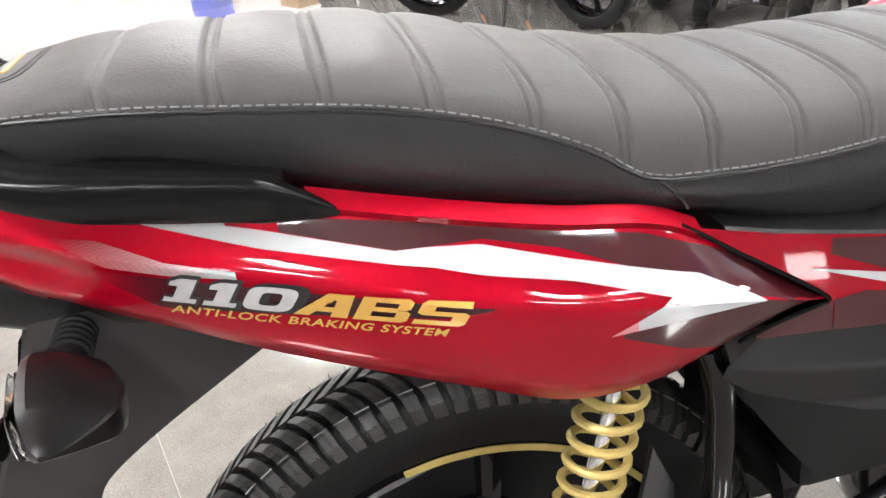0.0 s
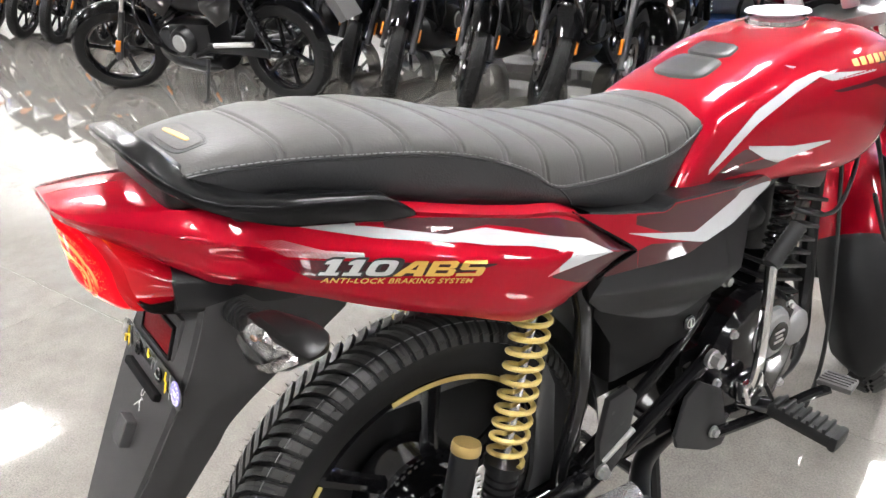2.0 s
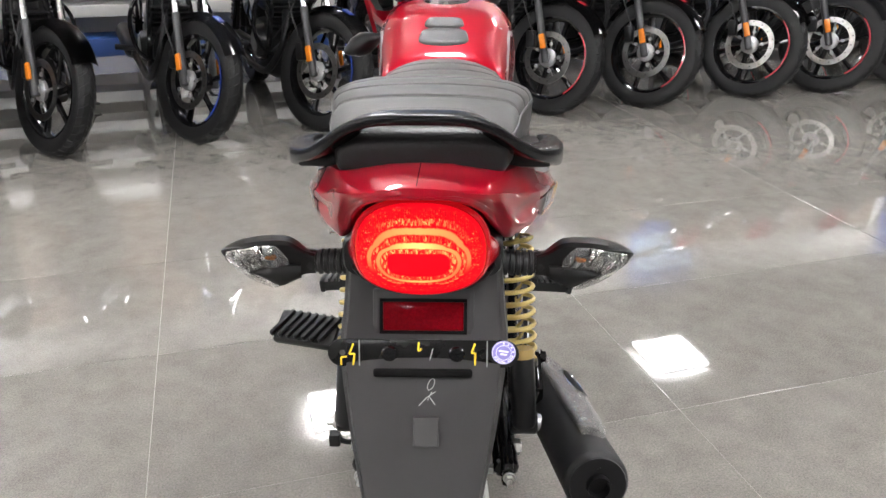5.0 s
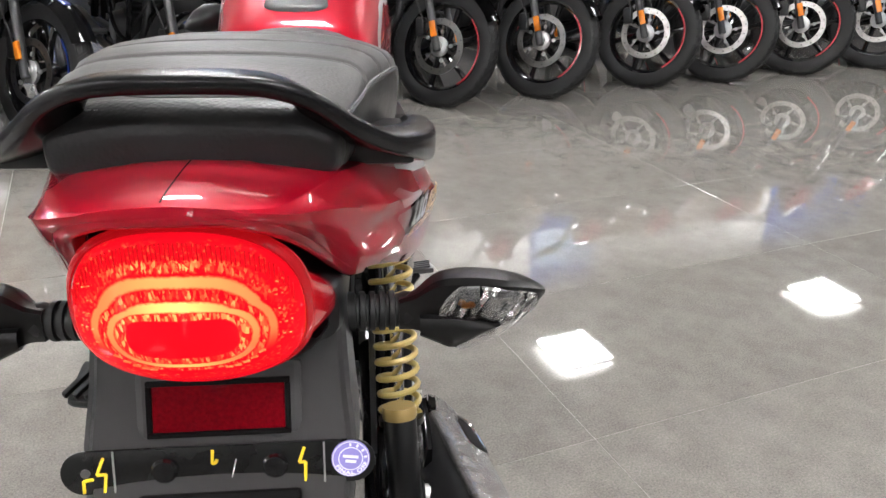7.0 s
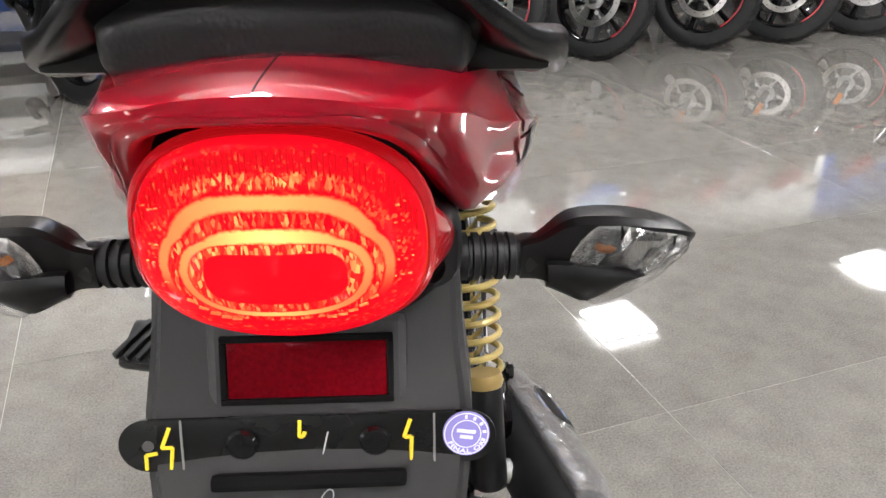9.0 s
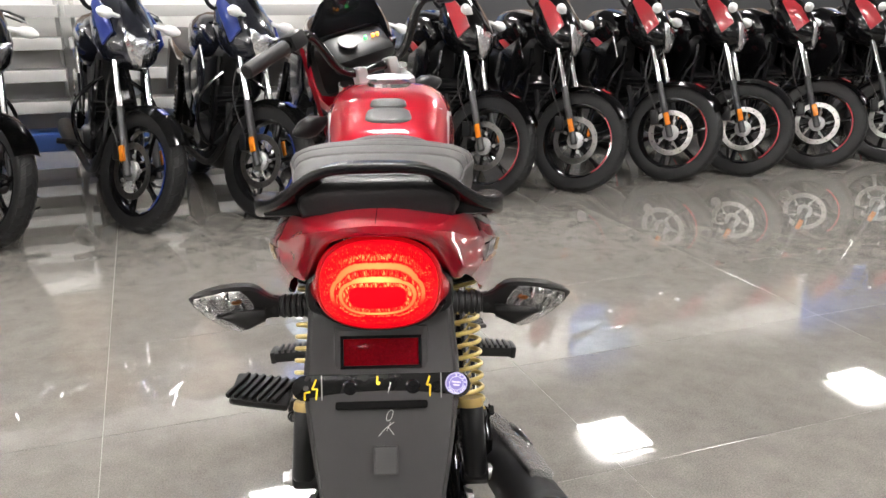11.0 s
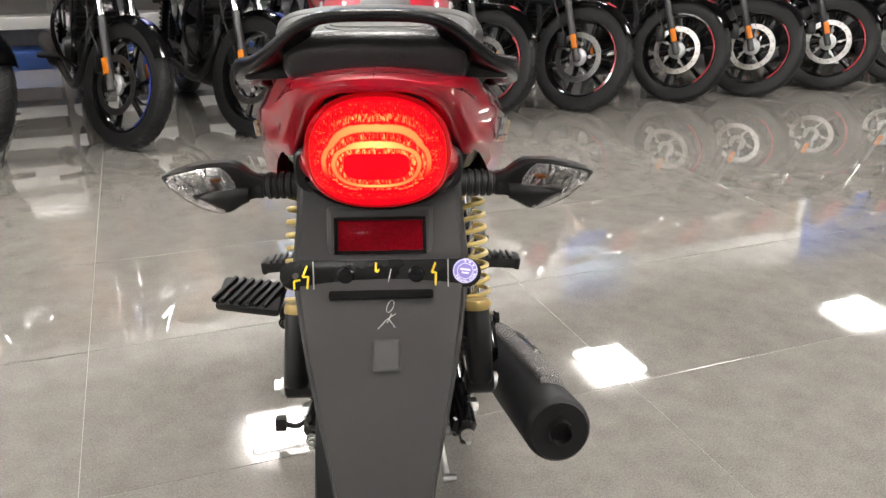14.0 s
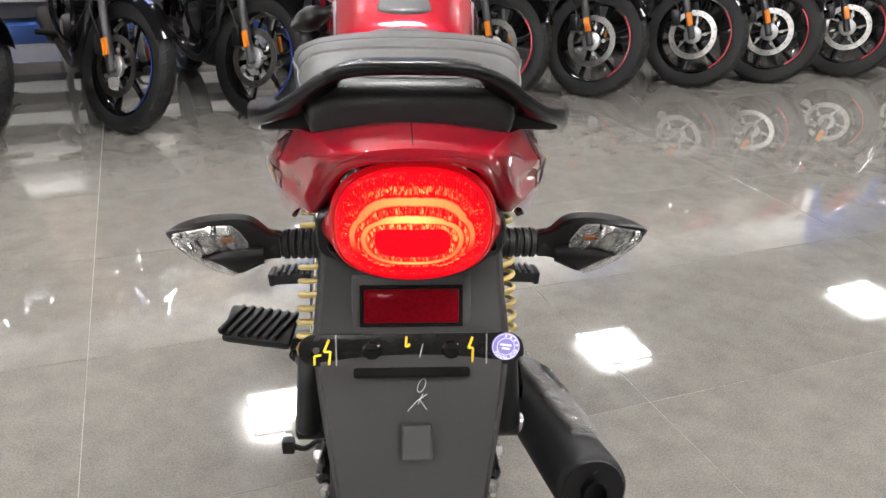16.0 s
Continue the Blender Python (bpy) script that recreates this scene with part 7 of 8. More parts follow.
# ---------- exhaust ----------
def build_exhaust():
    end = Vector((0.226, -0.182, 0.382))
    way = Vector((-0.10, 1.0, -0.26)).normalized()
    bm = B()
    lathe(bm, end, way, [(0.0, 0.040), (0.004, 0.044), (0.012, 0.0455), (0.20, 0.0455), (0.33, 0.043), (0.42, 0.030), (0.47, 0.020)], 40)
    ex = part("exhaust", bm, BLACK_MATT, BIKE, "matt black exhaust silencer")
    bm = B()
    lathe(bm, end, -way, [(0.0, 0.040), (0.003, 0.039), (0.003, 0.0165), (0.014, 0.0160), (0.014, 0.0135), (-0.03, 0.0135)], 32)
    cyl(bm, end - way * 0.003 + Vector((0, 0, 0.028)), end - way * 0.005 + Vector((0, 0, 0.028)), 0.0025, n=10)
    part("end_cap", bm, BLACK_SATIN, ex)
    # black disc in the pipe mouth for its inner shade
    bm = B()
    cyl(bm, end + way * 0.026, end + way * 0.028, 0.0140, n=16)
    part("outlet_shade", bm, BLACK_PRINT_SHADE, ex)
    bm = B()
    tube(bm, [end + way * 0.45, Vector((0.10, 0.36, 0.265)), Vector((0.05, 0.55, 0.23)), Vector((0.05, 0.84, 0.22)), Vector((0.03, 0.90, 0.36)), Vector((0.02, 0.84, 0.46))], 0.017, 12, 8)
    part("exhaust_pipe", bm, BLACK_SATIN, ex)
    # heat shield still in clear wrap
    q = way.to_track_quat("Y", "Z")
    bm = B()
    rows = []
    for k in range(27):
        t = min(max((k - 1) / 24, 0), 1)
        c = end + way * (0.060 + 0.355 * t)
        drop = 0.012 if k in (0, 26) else 0.0
        low = 68 - 56 * math.sin(math.pi * min(0.03 + t * 0.97, 1)) ** 0.9
        row = []
        for f, r in ((-0.03, 0.0475), (0.0, 0.0525), (0.08, 0.0545), (0.3, 0.0565), (0.5, 0.0580), (0.7, 0.0590), (0.85, 0.0595), (0.96, 0.0590), (1.0, 0.0575), (1.01, 0.0530), (1.02, 0.0470)):
            a = math.radians(low + (98 - low) * f)
            row.append(c + (Vector((math.cos(a), 0, 0)) + (q @ Vector((0, 0, 1))) * math.sin(a)) * max(0.0470, r - drop))
        rows.append(row)
    loft(bm, rows)
    bmesh.ops.solidify(bm, geom=bm.faces, thickness=0.0015)
    sh = part("heat_shield", bm, PLASTIC_WRAP, ex, "bright heat shield in crumpled clear wrap", sharp=60)
    # black patch laid on the shield, painted shade instead of an open slot
    bm = B()
    c = end + way * 0.285
    rows = []
    for t, k in ((-1, 0.4), (-0.8, 0.9), (0, 1.0), (0.8, 0.9), (1, 0.4)):
        row = []
        for j in range(5):
            a = math.radians(54 + 15 * k * (j / 2 - 1))
            row.append(c + way * 0.052 * t + Vector((math.cos(a), 0, 0)) * 0.0583 + (q @ Vector((0, 0, 1))) * 0.0583 * math.sin(a))
        rows.append(row)
    loft(bm, rows)
    bmesh.ops.solidify(bm, geom=bm.faces, thickness=0.003)
    part("slot_shade", bm, BLACK_PRINT_SHADE, sh, "black patch for the shade in the slot")
    bm = B()
    pts = []
    for k in range(33):
        q2 = 2 * math.pi * k / 32
        ct, st2 = math.cos(q2), math.sin(q2)
        a = math.radians(54 + 17.5 * math.copysign(abs(st2) ** 0.7, st2))
        pts.append(c + way * 0.057 * math.copysign(abs(ct) ** 0.7, ct) + Vector((math.cos(a), 0, 0)) * 0.0585 + (q @ Vector((0, 0, 1))) * 0.0585 * math.sin(a))
    sweep(bm, pts, 0.0018, 8)
    part("slot_rim", bm, CHROME, sh, "raised bright rim")
    bm = B()
    box(bm, (0.012, 0.09, 0.045), (0.168, 0.10, 0.365), (12, 0, 0), 0.004)
    bolt(bm, (0.174, 0.135, 0.388), (1, 0, 0), 0.009, 0.010)
    part("exhaust_bracket", bm, BLACK_GLOSS, ex)


build_exhaust()


# ---------- side covers ----------
COVER_TOP = [(0.145, 0.7660), (0.200, 0.7515), (0.292, 0.7325), (0.304, 0.7345), (0.312, 0.7400), (0.42, 0.7290), (0.568, 0.7110), (0.590, 0.7070)]


def cover_top(y):
    for (y0, z0), (y1, z1) in zip(COVER_TOP, COVER_TOP[1:]):
        if y <= y1:
            return z0 + (z1 - z0) * (y - y0) / (y1 - y0)
    return COVER_TOP[-1][1]


def cover_b(y, z):
    """Black lower cover: a slanting ridge with a flatter face above than below."""
    d = z - 0.632 + 0.20 * (y - 0.262)
    return cover_x(y, z) - 0.008 + 0.024 * max(0, 1 - abs(d) / (0.085 if d > 0 else 0.050))


def build_covers():
    for s in (-1, 1):
        bm = B()
        low = [(0.145, 0.7640), (0.176, 0.7410), (0.210, 0.7175), (0.2440, 0.6930), (0.2470, 0.6640), (0.269, 0.6610), (0.349, 0.6560), (0.384, 0.6630), (0.572, 0.6900), (0.588, 0.700)]
        rows = sorted([(y, cover_top(y), z) for y, z in low] + [(y, z, None) for y, z in COVER_TOP[1:-1]])
        full = []
        for y, zu, zl in rows:
            if zl is None:
                (y0, z0), (y1, z1) = next((p, q) for p, q in zip(low, low[1:]) if p[0] <= y <= q[0])
                zl = z0 + (z1 - z0) * (y - y0) / (y1 - y0)
            full.append((y, zu, zl))
        skin(full, cover_x, 0.010, s, bm, 90, 10)
        c = part("side_cover", bm, PAINT_RED, BIKE, "red upper side cover", sharp=60)
        bm = B()
        skin([(0.190, 0.6740, 0.6680), (0.215, 0.6815, 0.6665), (0.247, 0.6890, 0.6640)], cover_x, 0.010, s, bm, 12)
        part("cover_tail", bm, DECAL_MAROON, c, "dark maroon end below the panel")
        bm = B()
        rows = []
        for k in range(40):
            y = 0.165 + 0.42 * k / 39
            z = cover_top(y)
            x = cover_x(y, z)
            rows.append([(s * (x + 0.0098), y, z), (s * (x + 0.007), y, z + 0.002), (s * (x - 0.02), y, z + 0.001), (s * 0.05, y, z + 0.001)])
        loft(bm, rows)
        part("cover_flange", bm, BLACK_SATIN, BIKE)
        bm = B()
        skin([(0.240, 0.7405, 0.728), (0.292, 0.7315, 0.7035), (0.304, 0.7335, 0.700), (0.312, 0.7385, 0.698), (0.357, 0.734, 0.686), (0.466, 0.7235, 0.716), (0.564, 0.7105, 0.699), (0.582, 0.7075, 0.700)], cover_x, 0.0106, s, bm, 60, 8)
        part("stripe", bm, DECAL_MAROON, c, "dark maroon stripe")
        bm = B()
        skin([(0.2472, 0.690, 0.6642), (0.270, 0.6925, 0.6612), (0.348, 0.6745, 0.6562), (0.384, 0.6640, 0.6632)], cover_x, 0.0106, s, bm, 30)
        part("stripe", bm, DECAL_MAROON, c, "dark maroon stripe")
        bm = B()
        skin([(0.228, 0.7195, 0.7188), (0.285, 0.7045, 0.6965), (0.348, 0.6885, 0.6750), (0.357, 0.6860, 0.6715), (0.384, 0.694, 0.6635), (0.466, 0.717, 0.6755), (0.564, 0.7005, 0.6890), (0.578, 0.698, 0.694)], cover_x, 0.0112, s, bm, 60)
        part("stripe", bm, DECAL_WHITE, c, "white angled stripe")
        # black lower cover
        bm = B()
        skin([(0.165, 0.652, 0.640), (0.195, 0.671, 0.612), (0.24, 0.668, 0.588), (0.30, 0.662, 0.562), (0.36, 0.659, 0.545), (0.40, 0.667, 0.546), (0.43, 0.671, 0.555), (0.48, 0.679, 0.577), (0.53, 0.686, 0.622), (0.585, 0.696, 0.680)], cover_b, 0.0, s, bm, 80, 16)
        bmesh.ops.solidify(bm, geom=bm.faces, thickness=0.012)
        part("lower_cover", bm, COVER_BLACK, BIKE, "satin black lower side cover", sharp=50)
        bm = B()
        skin([(0.194, 0.612, 0.600), (0.23, 0.600, 0.545), (0.272, 0.580, 0.486), (0.34, 0.560, 0.484), (0.405, 0.550, 0.490), (0.425, 0.552, 0.528), (0.45, 0.56, 0.545)], lambda y, z: cover_x(y, z) - 0.010, 0.0, s, bm, 30)
        bmesh.ops.solidify(bm, geom=bm.faces, thickness=0.010)
        a = part("air_box", bm, BLACK_SATIN, BIKE, "black air box", sharp=50)
        bm = B()
        x = cover_x(0.395, 0.520) - 0.008
        cyl(bm, (s * x, 0.395, 0.520), (s * (x + 0.006), 0.395, 0.520), 0.0125, n=24, bevel=0.002)
        k = part("lock_knob", bm, BLACK_GLOSS, a)
        bm = B()
        lathe(bm, (s * (x + 0.005), 0.395, 0.520), (s, 0, 0), [(0, 0.0085), (0.002, 0.0085), (0.002, 0.0068), (0, 0.0068)], 24, closed=True)
        box(bm, (0.003, 0.003, 0.011), (s * (x + 0.006), 0.395, 0.520), (0, 0, 0), 0.0005)
        part("knob_ring", bm, STEEL, k)


build_covers()


# ---------- fuel tank ----------
# y, half width, lower edge, centre top, shoulder share
TANK = [
    (0.355, 0.112, 0.706, 0.722),
    (0.38, 0.117, 0.704, 0.765),
    (0.405, 0.119, 0.702, 0.800),
    (0.43, 0.120, 0.700, 0.836),
    (0.48, 0.123, 0.698, 0.858),
    (0.54, 0.130, 0.694, 0.874),
    (0.62, 0.140, 0.686, 0.896),
    (0.72, 0.150, 0.675, 0.907),
    (0.80, 0.150, 0.673, 0.908),
    (0.88, 0.138, 0.688, 0.893),
    (0.93, 0.115, 0.712, 0.875),
    (0.955, 0.08, 0.742, 0.85),
]
TANK_SHAPE = [(0.70, 0.0), (0.90, 0.05), (0.975, 0.20), (1.0, 0.42), (0.985, 0.60), (0.93, 0.76), (0.80, 0.885), (0.62, 0.955), (0.40, 0.985), (0.20, 0.997), (0.0, 1.0)]


def tank_x(y, z):
    w, z0, z1 = interp(TANK, y)
    s = min(max((z - z0) / (z1 - z0), 0), 1)
    for (f0, s0), (f1, s1) in zip(TANK_SHAPE, TANK_SHAPE[1:]):
        if s <= s1:
            return w * (f0 + (f1 - f0) * (s - s0) / (s1 - s0))
    return 0.0


def tank_z(y):
    return interp(TANK, y)[2]


def build_tank():
    bm = B()
    rows = []
    shape = smooth_path([(f, s, 0) for f, s in TANK_SHAPE], 3)
    for k in range(50):
        y = 0.355 + 0.60 * k / 49
        w, z0, z1 = interp(TANK, y)
        half = [(w * p.x, z0 + (z1 - z0) * p.y) for p in shape]
        rows.append([(x, y, z) for x, z in half] + [(-x, y, z) for x, z in half[:-1][::-1]])
    loft(bm, rows, closed=True)
    tank = part("fuel_tank", bm, PAINT_RED, BIKE, "glossy red fuel tank with white stripes", sharp=60)
    for s in (-1, 1):
        bm = B()
        skin([(0.425, 0.752, 0.742), (0.47, 0.786, 0.768), (0.52, 0.818, 0.800), (0.60, 0.848, 0.832), (0.66, 0.858, 0.850)], tank_x, 0.0012, s, bm)
        part("stripe", bm, DECAL_WHITE, tank, "white sweeping stripe")
        bm = B()
        skin([(0.60, 0.870, 0.868), (0.68, 0.850, 0.838), (0.80, 0.838, 0.836)], tank_x, 0.0012, s, bm)
        part("stripe", bm, DECAL_WHITE, tank, "white sweeping stripe")
        bm = B()
        skin([(0.432, 0.730, 0.712), (0.48, 0.760, 0.708), (0.50, 0.766, 0.711), (0.545, 0.750, 0.722), (0.58, 0.738, 0.728)], tank_x, 0.0007, s, bm)
        part("stripe", bm, DECAL_MAROON, tank, "dark maroon stripe")
        bm = B()
        skin([(0.505, 0.770, 0.766), (0.545, 0.762, 0.742), (0.575, 0.757, 0.730), (0.60, 0.752, 0.734), (0.69, 0.745, 0.742)], tank_x, 0.0013, s, bm)
        part("stripe", bm, DECAL_WHITE, tank, "white pointed stripe")
        bm = B()
        skin([(0.62, 0.845, 0.840), (0.70, 0.838, 0.818), (0.82, 0.832, 0.815)], tank_x, 0.0007, s, bm)
        part("stripe", bm, DECAL_MAROON, tank, "dark maroon stripe")
        bm = B()
        skin([(0.80, 0.835, 0.815), (0.84, 0.875, 0.80), (0.90, 0.86, 0.79)], tank_x, 0.0007, s, bm)
        part("stripe", bm, DECAL_MAROON, tank, "dark maroon stripe")
        # plain gold bars where the maker's name stands
        for k in range(7):
            bm = B()
            y = 0.735 + 0.021 * k
            skin([(y, 0.868 - 0.0012 * k, 0.852 - 0.0012 * k), (y + 0.015, 0.867 - 0.0012 * k, 0.851 - 0.0012 * k)], tank_x, 0.0016, s, bm, 3)
            part("name_bar", bm, GOLD_PRINT, tank, "gold bar")
    # rubber pads on the rear top
    def crown(x, y):
        w, z0, z1 = interp(TANK, y)
        f = abs(x) / w
        for (f0, s0), (f1, s1) in zip(TANK_SHAPE[3:], TANK_SHAPE[4:]):
            if f1 <= f <= f0:
                return z0 + (z1 - z0) * (s0 + (s1 - s0) * (f0 - f) / (f0 - f1))
        return z0 + (z1 - z0) * 0.5
    for y0, y1, w0, w1 in ((0.474, 0.540, 0.050, 0.043), (0.545, 0.586, 0.041, 0.035)):
        bm = B()
        rows = []
        for k, d in ((1.04, -0.006), (1.0, 0.004), (0.93, 0.006), (0.6, 0.005), (0.1, 0.005)):
            row = []
            for x, y in round_rect(1.0, 1.0, 4.5, 32):
                yy = (y0 + y1) / 2 + y * k * (y1 - y0) / 2
                t = (yy - y0) / (y1 - y0)
                xx = x * k * (w0 + (w1 - w0) * t)
                row.append(bm.verts.new((xx, yy + 0.012 * (xx / w0) ** 2, crown(xx, yy) + d)))
            rows.append(row)
        bridge(bm, rows)
        bm.faces.new(rows[-1])
        part("tank_pad", bm, PAD_GREY, tank, "grey rubber tank pad", sharp=50)
    bm = B()
    lathe(bm, (0, 0.735, tank_z(0.735) - 0.006), (0, 0, 1), [(0, 0.050), (0.010, 0.050), (0.014, 0.046), (0.014, 0.030), (0.017, 0.029), (0.020, 0.0)], 32)
    cap = part("fuel_cap", bm, CHROME, tank, "chrome fuel cap")
    bm = B()
    lathe(bm, (0, 0.735, tank_z(0.735) + 0.0145), (0, 0, 1), [(0, 0.052), (0.004, 0.050), (0.008, 0.02), (0.009, 0.0)], 24)
    part("cap_wrap", bm, STICKER_WHITE, cap, "white protective wrap")


build_tank()


# ---------- engine ----------
def build_engine():
    bm = B()
    box(bm, (0.20, 0.36, 0.20), (0, 0.62, 0.335), (0, 0, 0), 0.045)
    box(bm, (0.12, 0.11, 0.22), (0, 0.745, 0.50), (-18, 0, 0), 0.012)
    eng = part("engine", bm, BLACK_GLOSS, BIKE, "black single-cylinder engine")
    for k in range(8):
        bm = B()
        box(bm, (0.17, 0.125, 0.007), (0, 0.722 + 0.0075 * k, 0.44 + 0.024 * k), (-18, 0, 0), 0.0025)
        part("cooling_fin", bm, BLACK_SATIN, eng)
    bm = B()
    box(bm, (0.14, 0.125, 0.07), (0, 0.79, 0.655), (-18, 0, 0), 0.018)
    part("cylinder_head", bm, BLACK_SATIN, eng)
    for s in (-1, 1):
        bm = B()
        lathe(bm, (s * 0.085, 0.60, 0.37), (s, 0, 0), [(0, 0.125), (0.03, 0.125), (0.045, 0.112), (0.05, 0.09)], 36)
        cv = part("crankcase_cover", bm, BLACK_GLOSS, eng)
        bm = B()
        lathe(bm, (s * 0.128, 0.619, 0.418), (s, 0, 0), [(0, 0.050), (0.012, 0.046), (0.016, 0.038), (0.020, 0.036), (0.022, 0.028), (0.022, 0.0)], 36)
        rd = part("round_cover", bm, ALLOY, cv, "silver round engine cover")
        bm = B()
        lathe(bm, (s * 0.1495, 0.619, 0.418), (s, 0, 0), [(0, 0.026), (0.002, 0.026), (0.002, 0.0)], 30)
        part("badge", bm, BLACK_GLOSS, rd)
        bm = B()
        for k in range(3):
            box(bm, (0.001, 0.026 - 0.008 * (k == 1), 0.004), (s * 0.1522, 0.619, 0.427 - 0.009 * k))
        part("badge_bar", bm, STEEL, rd, smooth=False)
        bm = B()
        lathe(bm, (s * 0.115, 0.700, 0.398), (s, 0, 0), [(0, 0.038), (0.02, 0.034), (0.026, 0.026), (0.027, 0)], 28)
        part("round_cover", bm, ALLOY if s > 0 else BLACK_SATIN, cv)
        for a in range(0, 360, 45):
            bm = B()
            bolt(bm, (s * 0.128, 0.60 + 0.112 * math.cos(radians(a)), 0.37 + 0.112 * math.sin(radians(a))), (s, 0, 0), 0.006, 0.008)
            part("cover_bolt", bm, STEEL, cv)
    # carburettor and spring clips
    bm = B()
    lathe(bm, (0.045, 0.655, 0.60), (0, 0.9, -0.3), [(-0.05, 0.026), (-0.04, 0.032), (0.0, 0.030), (0.01, 0.024), (0.03, 0.024), (0.04, 0.03), (0.07, 0.03)], 20)
    cyl(bm, (0.05, 0.665, 0.54), (0.05, 0.665, 0.66), 0.025, n=18, bevel=0.004)
    part("throttle_body", bm, BLACK_SATIN, eng)
    bm = B()
    pts = [(0.098 + 0.013 * math.cos(2 * math.pi * 8 * t), 0.645 + 0.10 * t * 0.35 + 0.013 * math.sin(2 * math.pi * 8 * t), 0.56 + 0.09 * t) for t in [k / 120 for k in range(121)]]
    sweep(bm, pts, 0.0035, 6)
    part("coil_hose", bm, BLACK_GLOSS, eng)
    # kick starter
    bm = B()
    tube(bm, [(0.148, 0.537, 0.345), (0.165, 0.535, 0.37), (0.171, 0.537, 0.43), (0.164, 0.547, 0.53), (0.160, 0.551, 0.576)], 0.0095, 10, 6)
    cyl(bm, (0.125, 0.537, 0.342), (0.172, 0.539, 0.342), 0.019, n=16, bevel=0.004)
    box(bm, (0.03, 0.05, 0.045), (0.155, 0.540, 0.355), (10, 0, 0), 0.008)
    ks = part("kick_starter", bm, CHROME, BIKE, "steel kick start lever")
    bm = B()
    p0, p1 = Vector((0.160, 0.548, 0.576)), Vector((0.158, 0.617, 0.624))
    d = p1 - p0
    prof = []
    for k in range(9):
        prof += [(d.length * k / 9, 0.0125), (d.length * (k + 0.6) / 9, 0.0145), (d.length * (k + 0.75) / 9, 0.0115)]
    lathe(bm, p0, d, prof, 18)
    part("kick_rubber", bm, BLACK_MATT, ks, "ribbed black kick start rubber")
    # brake pedal
    bm = B()
    tube(bm, [(0.145, 0.47, 0.285), (0.150, 0.54, 0.275), (0.160, 0.63, 0.268), (0.180, 0.70, 0.280), (0.198, 0.728, 0.291)], 0.010, 10, 6)
    pd = part("brake_pedal", bm, BLACK_GLOSS, BIKE)
    bm = B()
    box(bm, (0.060, 0.045, 0.012), (0.202, 0.745, 0.299), (0, 0, 12), 0.005)
    for k in range(4):
        box(bm, (0.05, 0.004, 0.004), (0.202, 0.731 + 0.009 * k, 0.306), (0, 0, 12))
    part("pedal_pad", bm, FENDER_GREY, pd, "grooved black pedal pad")
    bm = B()
    tube(bm, [(-0.13, 0.60, 0.30), (-0.15, 0.70, 0.29), (-0.16, 0.78, 0.31)], 0.007, 8, 5)
    cyl(bm, (-0.15, 0.78, 0.31), (-0.21, 0.785, 0.312), 0.010, n=10, bevel=0.002)
    part("gear_lever", bm, BLACK_SATIN, BIKE)
    # cables and hoses
    for pts in ([(0.15, 0.60, 0.33), (0.155, 0.70, 0.20), (0.15, 0.78, 0.30), (0.12, 0.82, 0.52), (0.05, 0.90, 0.74)], [(0.10, 0.68, 0.62), (0.13, 0.78, 0.60), (0.10, 0.88, 0.72), (0.02, 0.95, 0.85)], [(0.16, 0.84, 0.62), (0.15, 0.94, 0.50), (0.10, 0.96, 0.65), (0.06, 0.92, 0.80)]):
        bm = B()
        tube(bm, pts, 0.004, 8, 8)
        part("cable", bm, RUBBER_SOFT, BIKE)


build_engine()


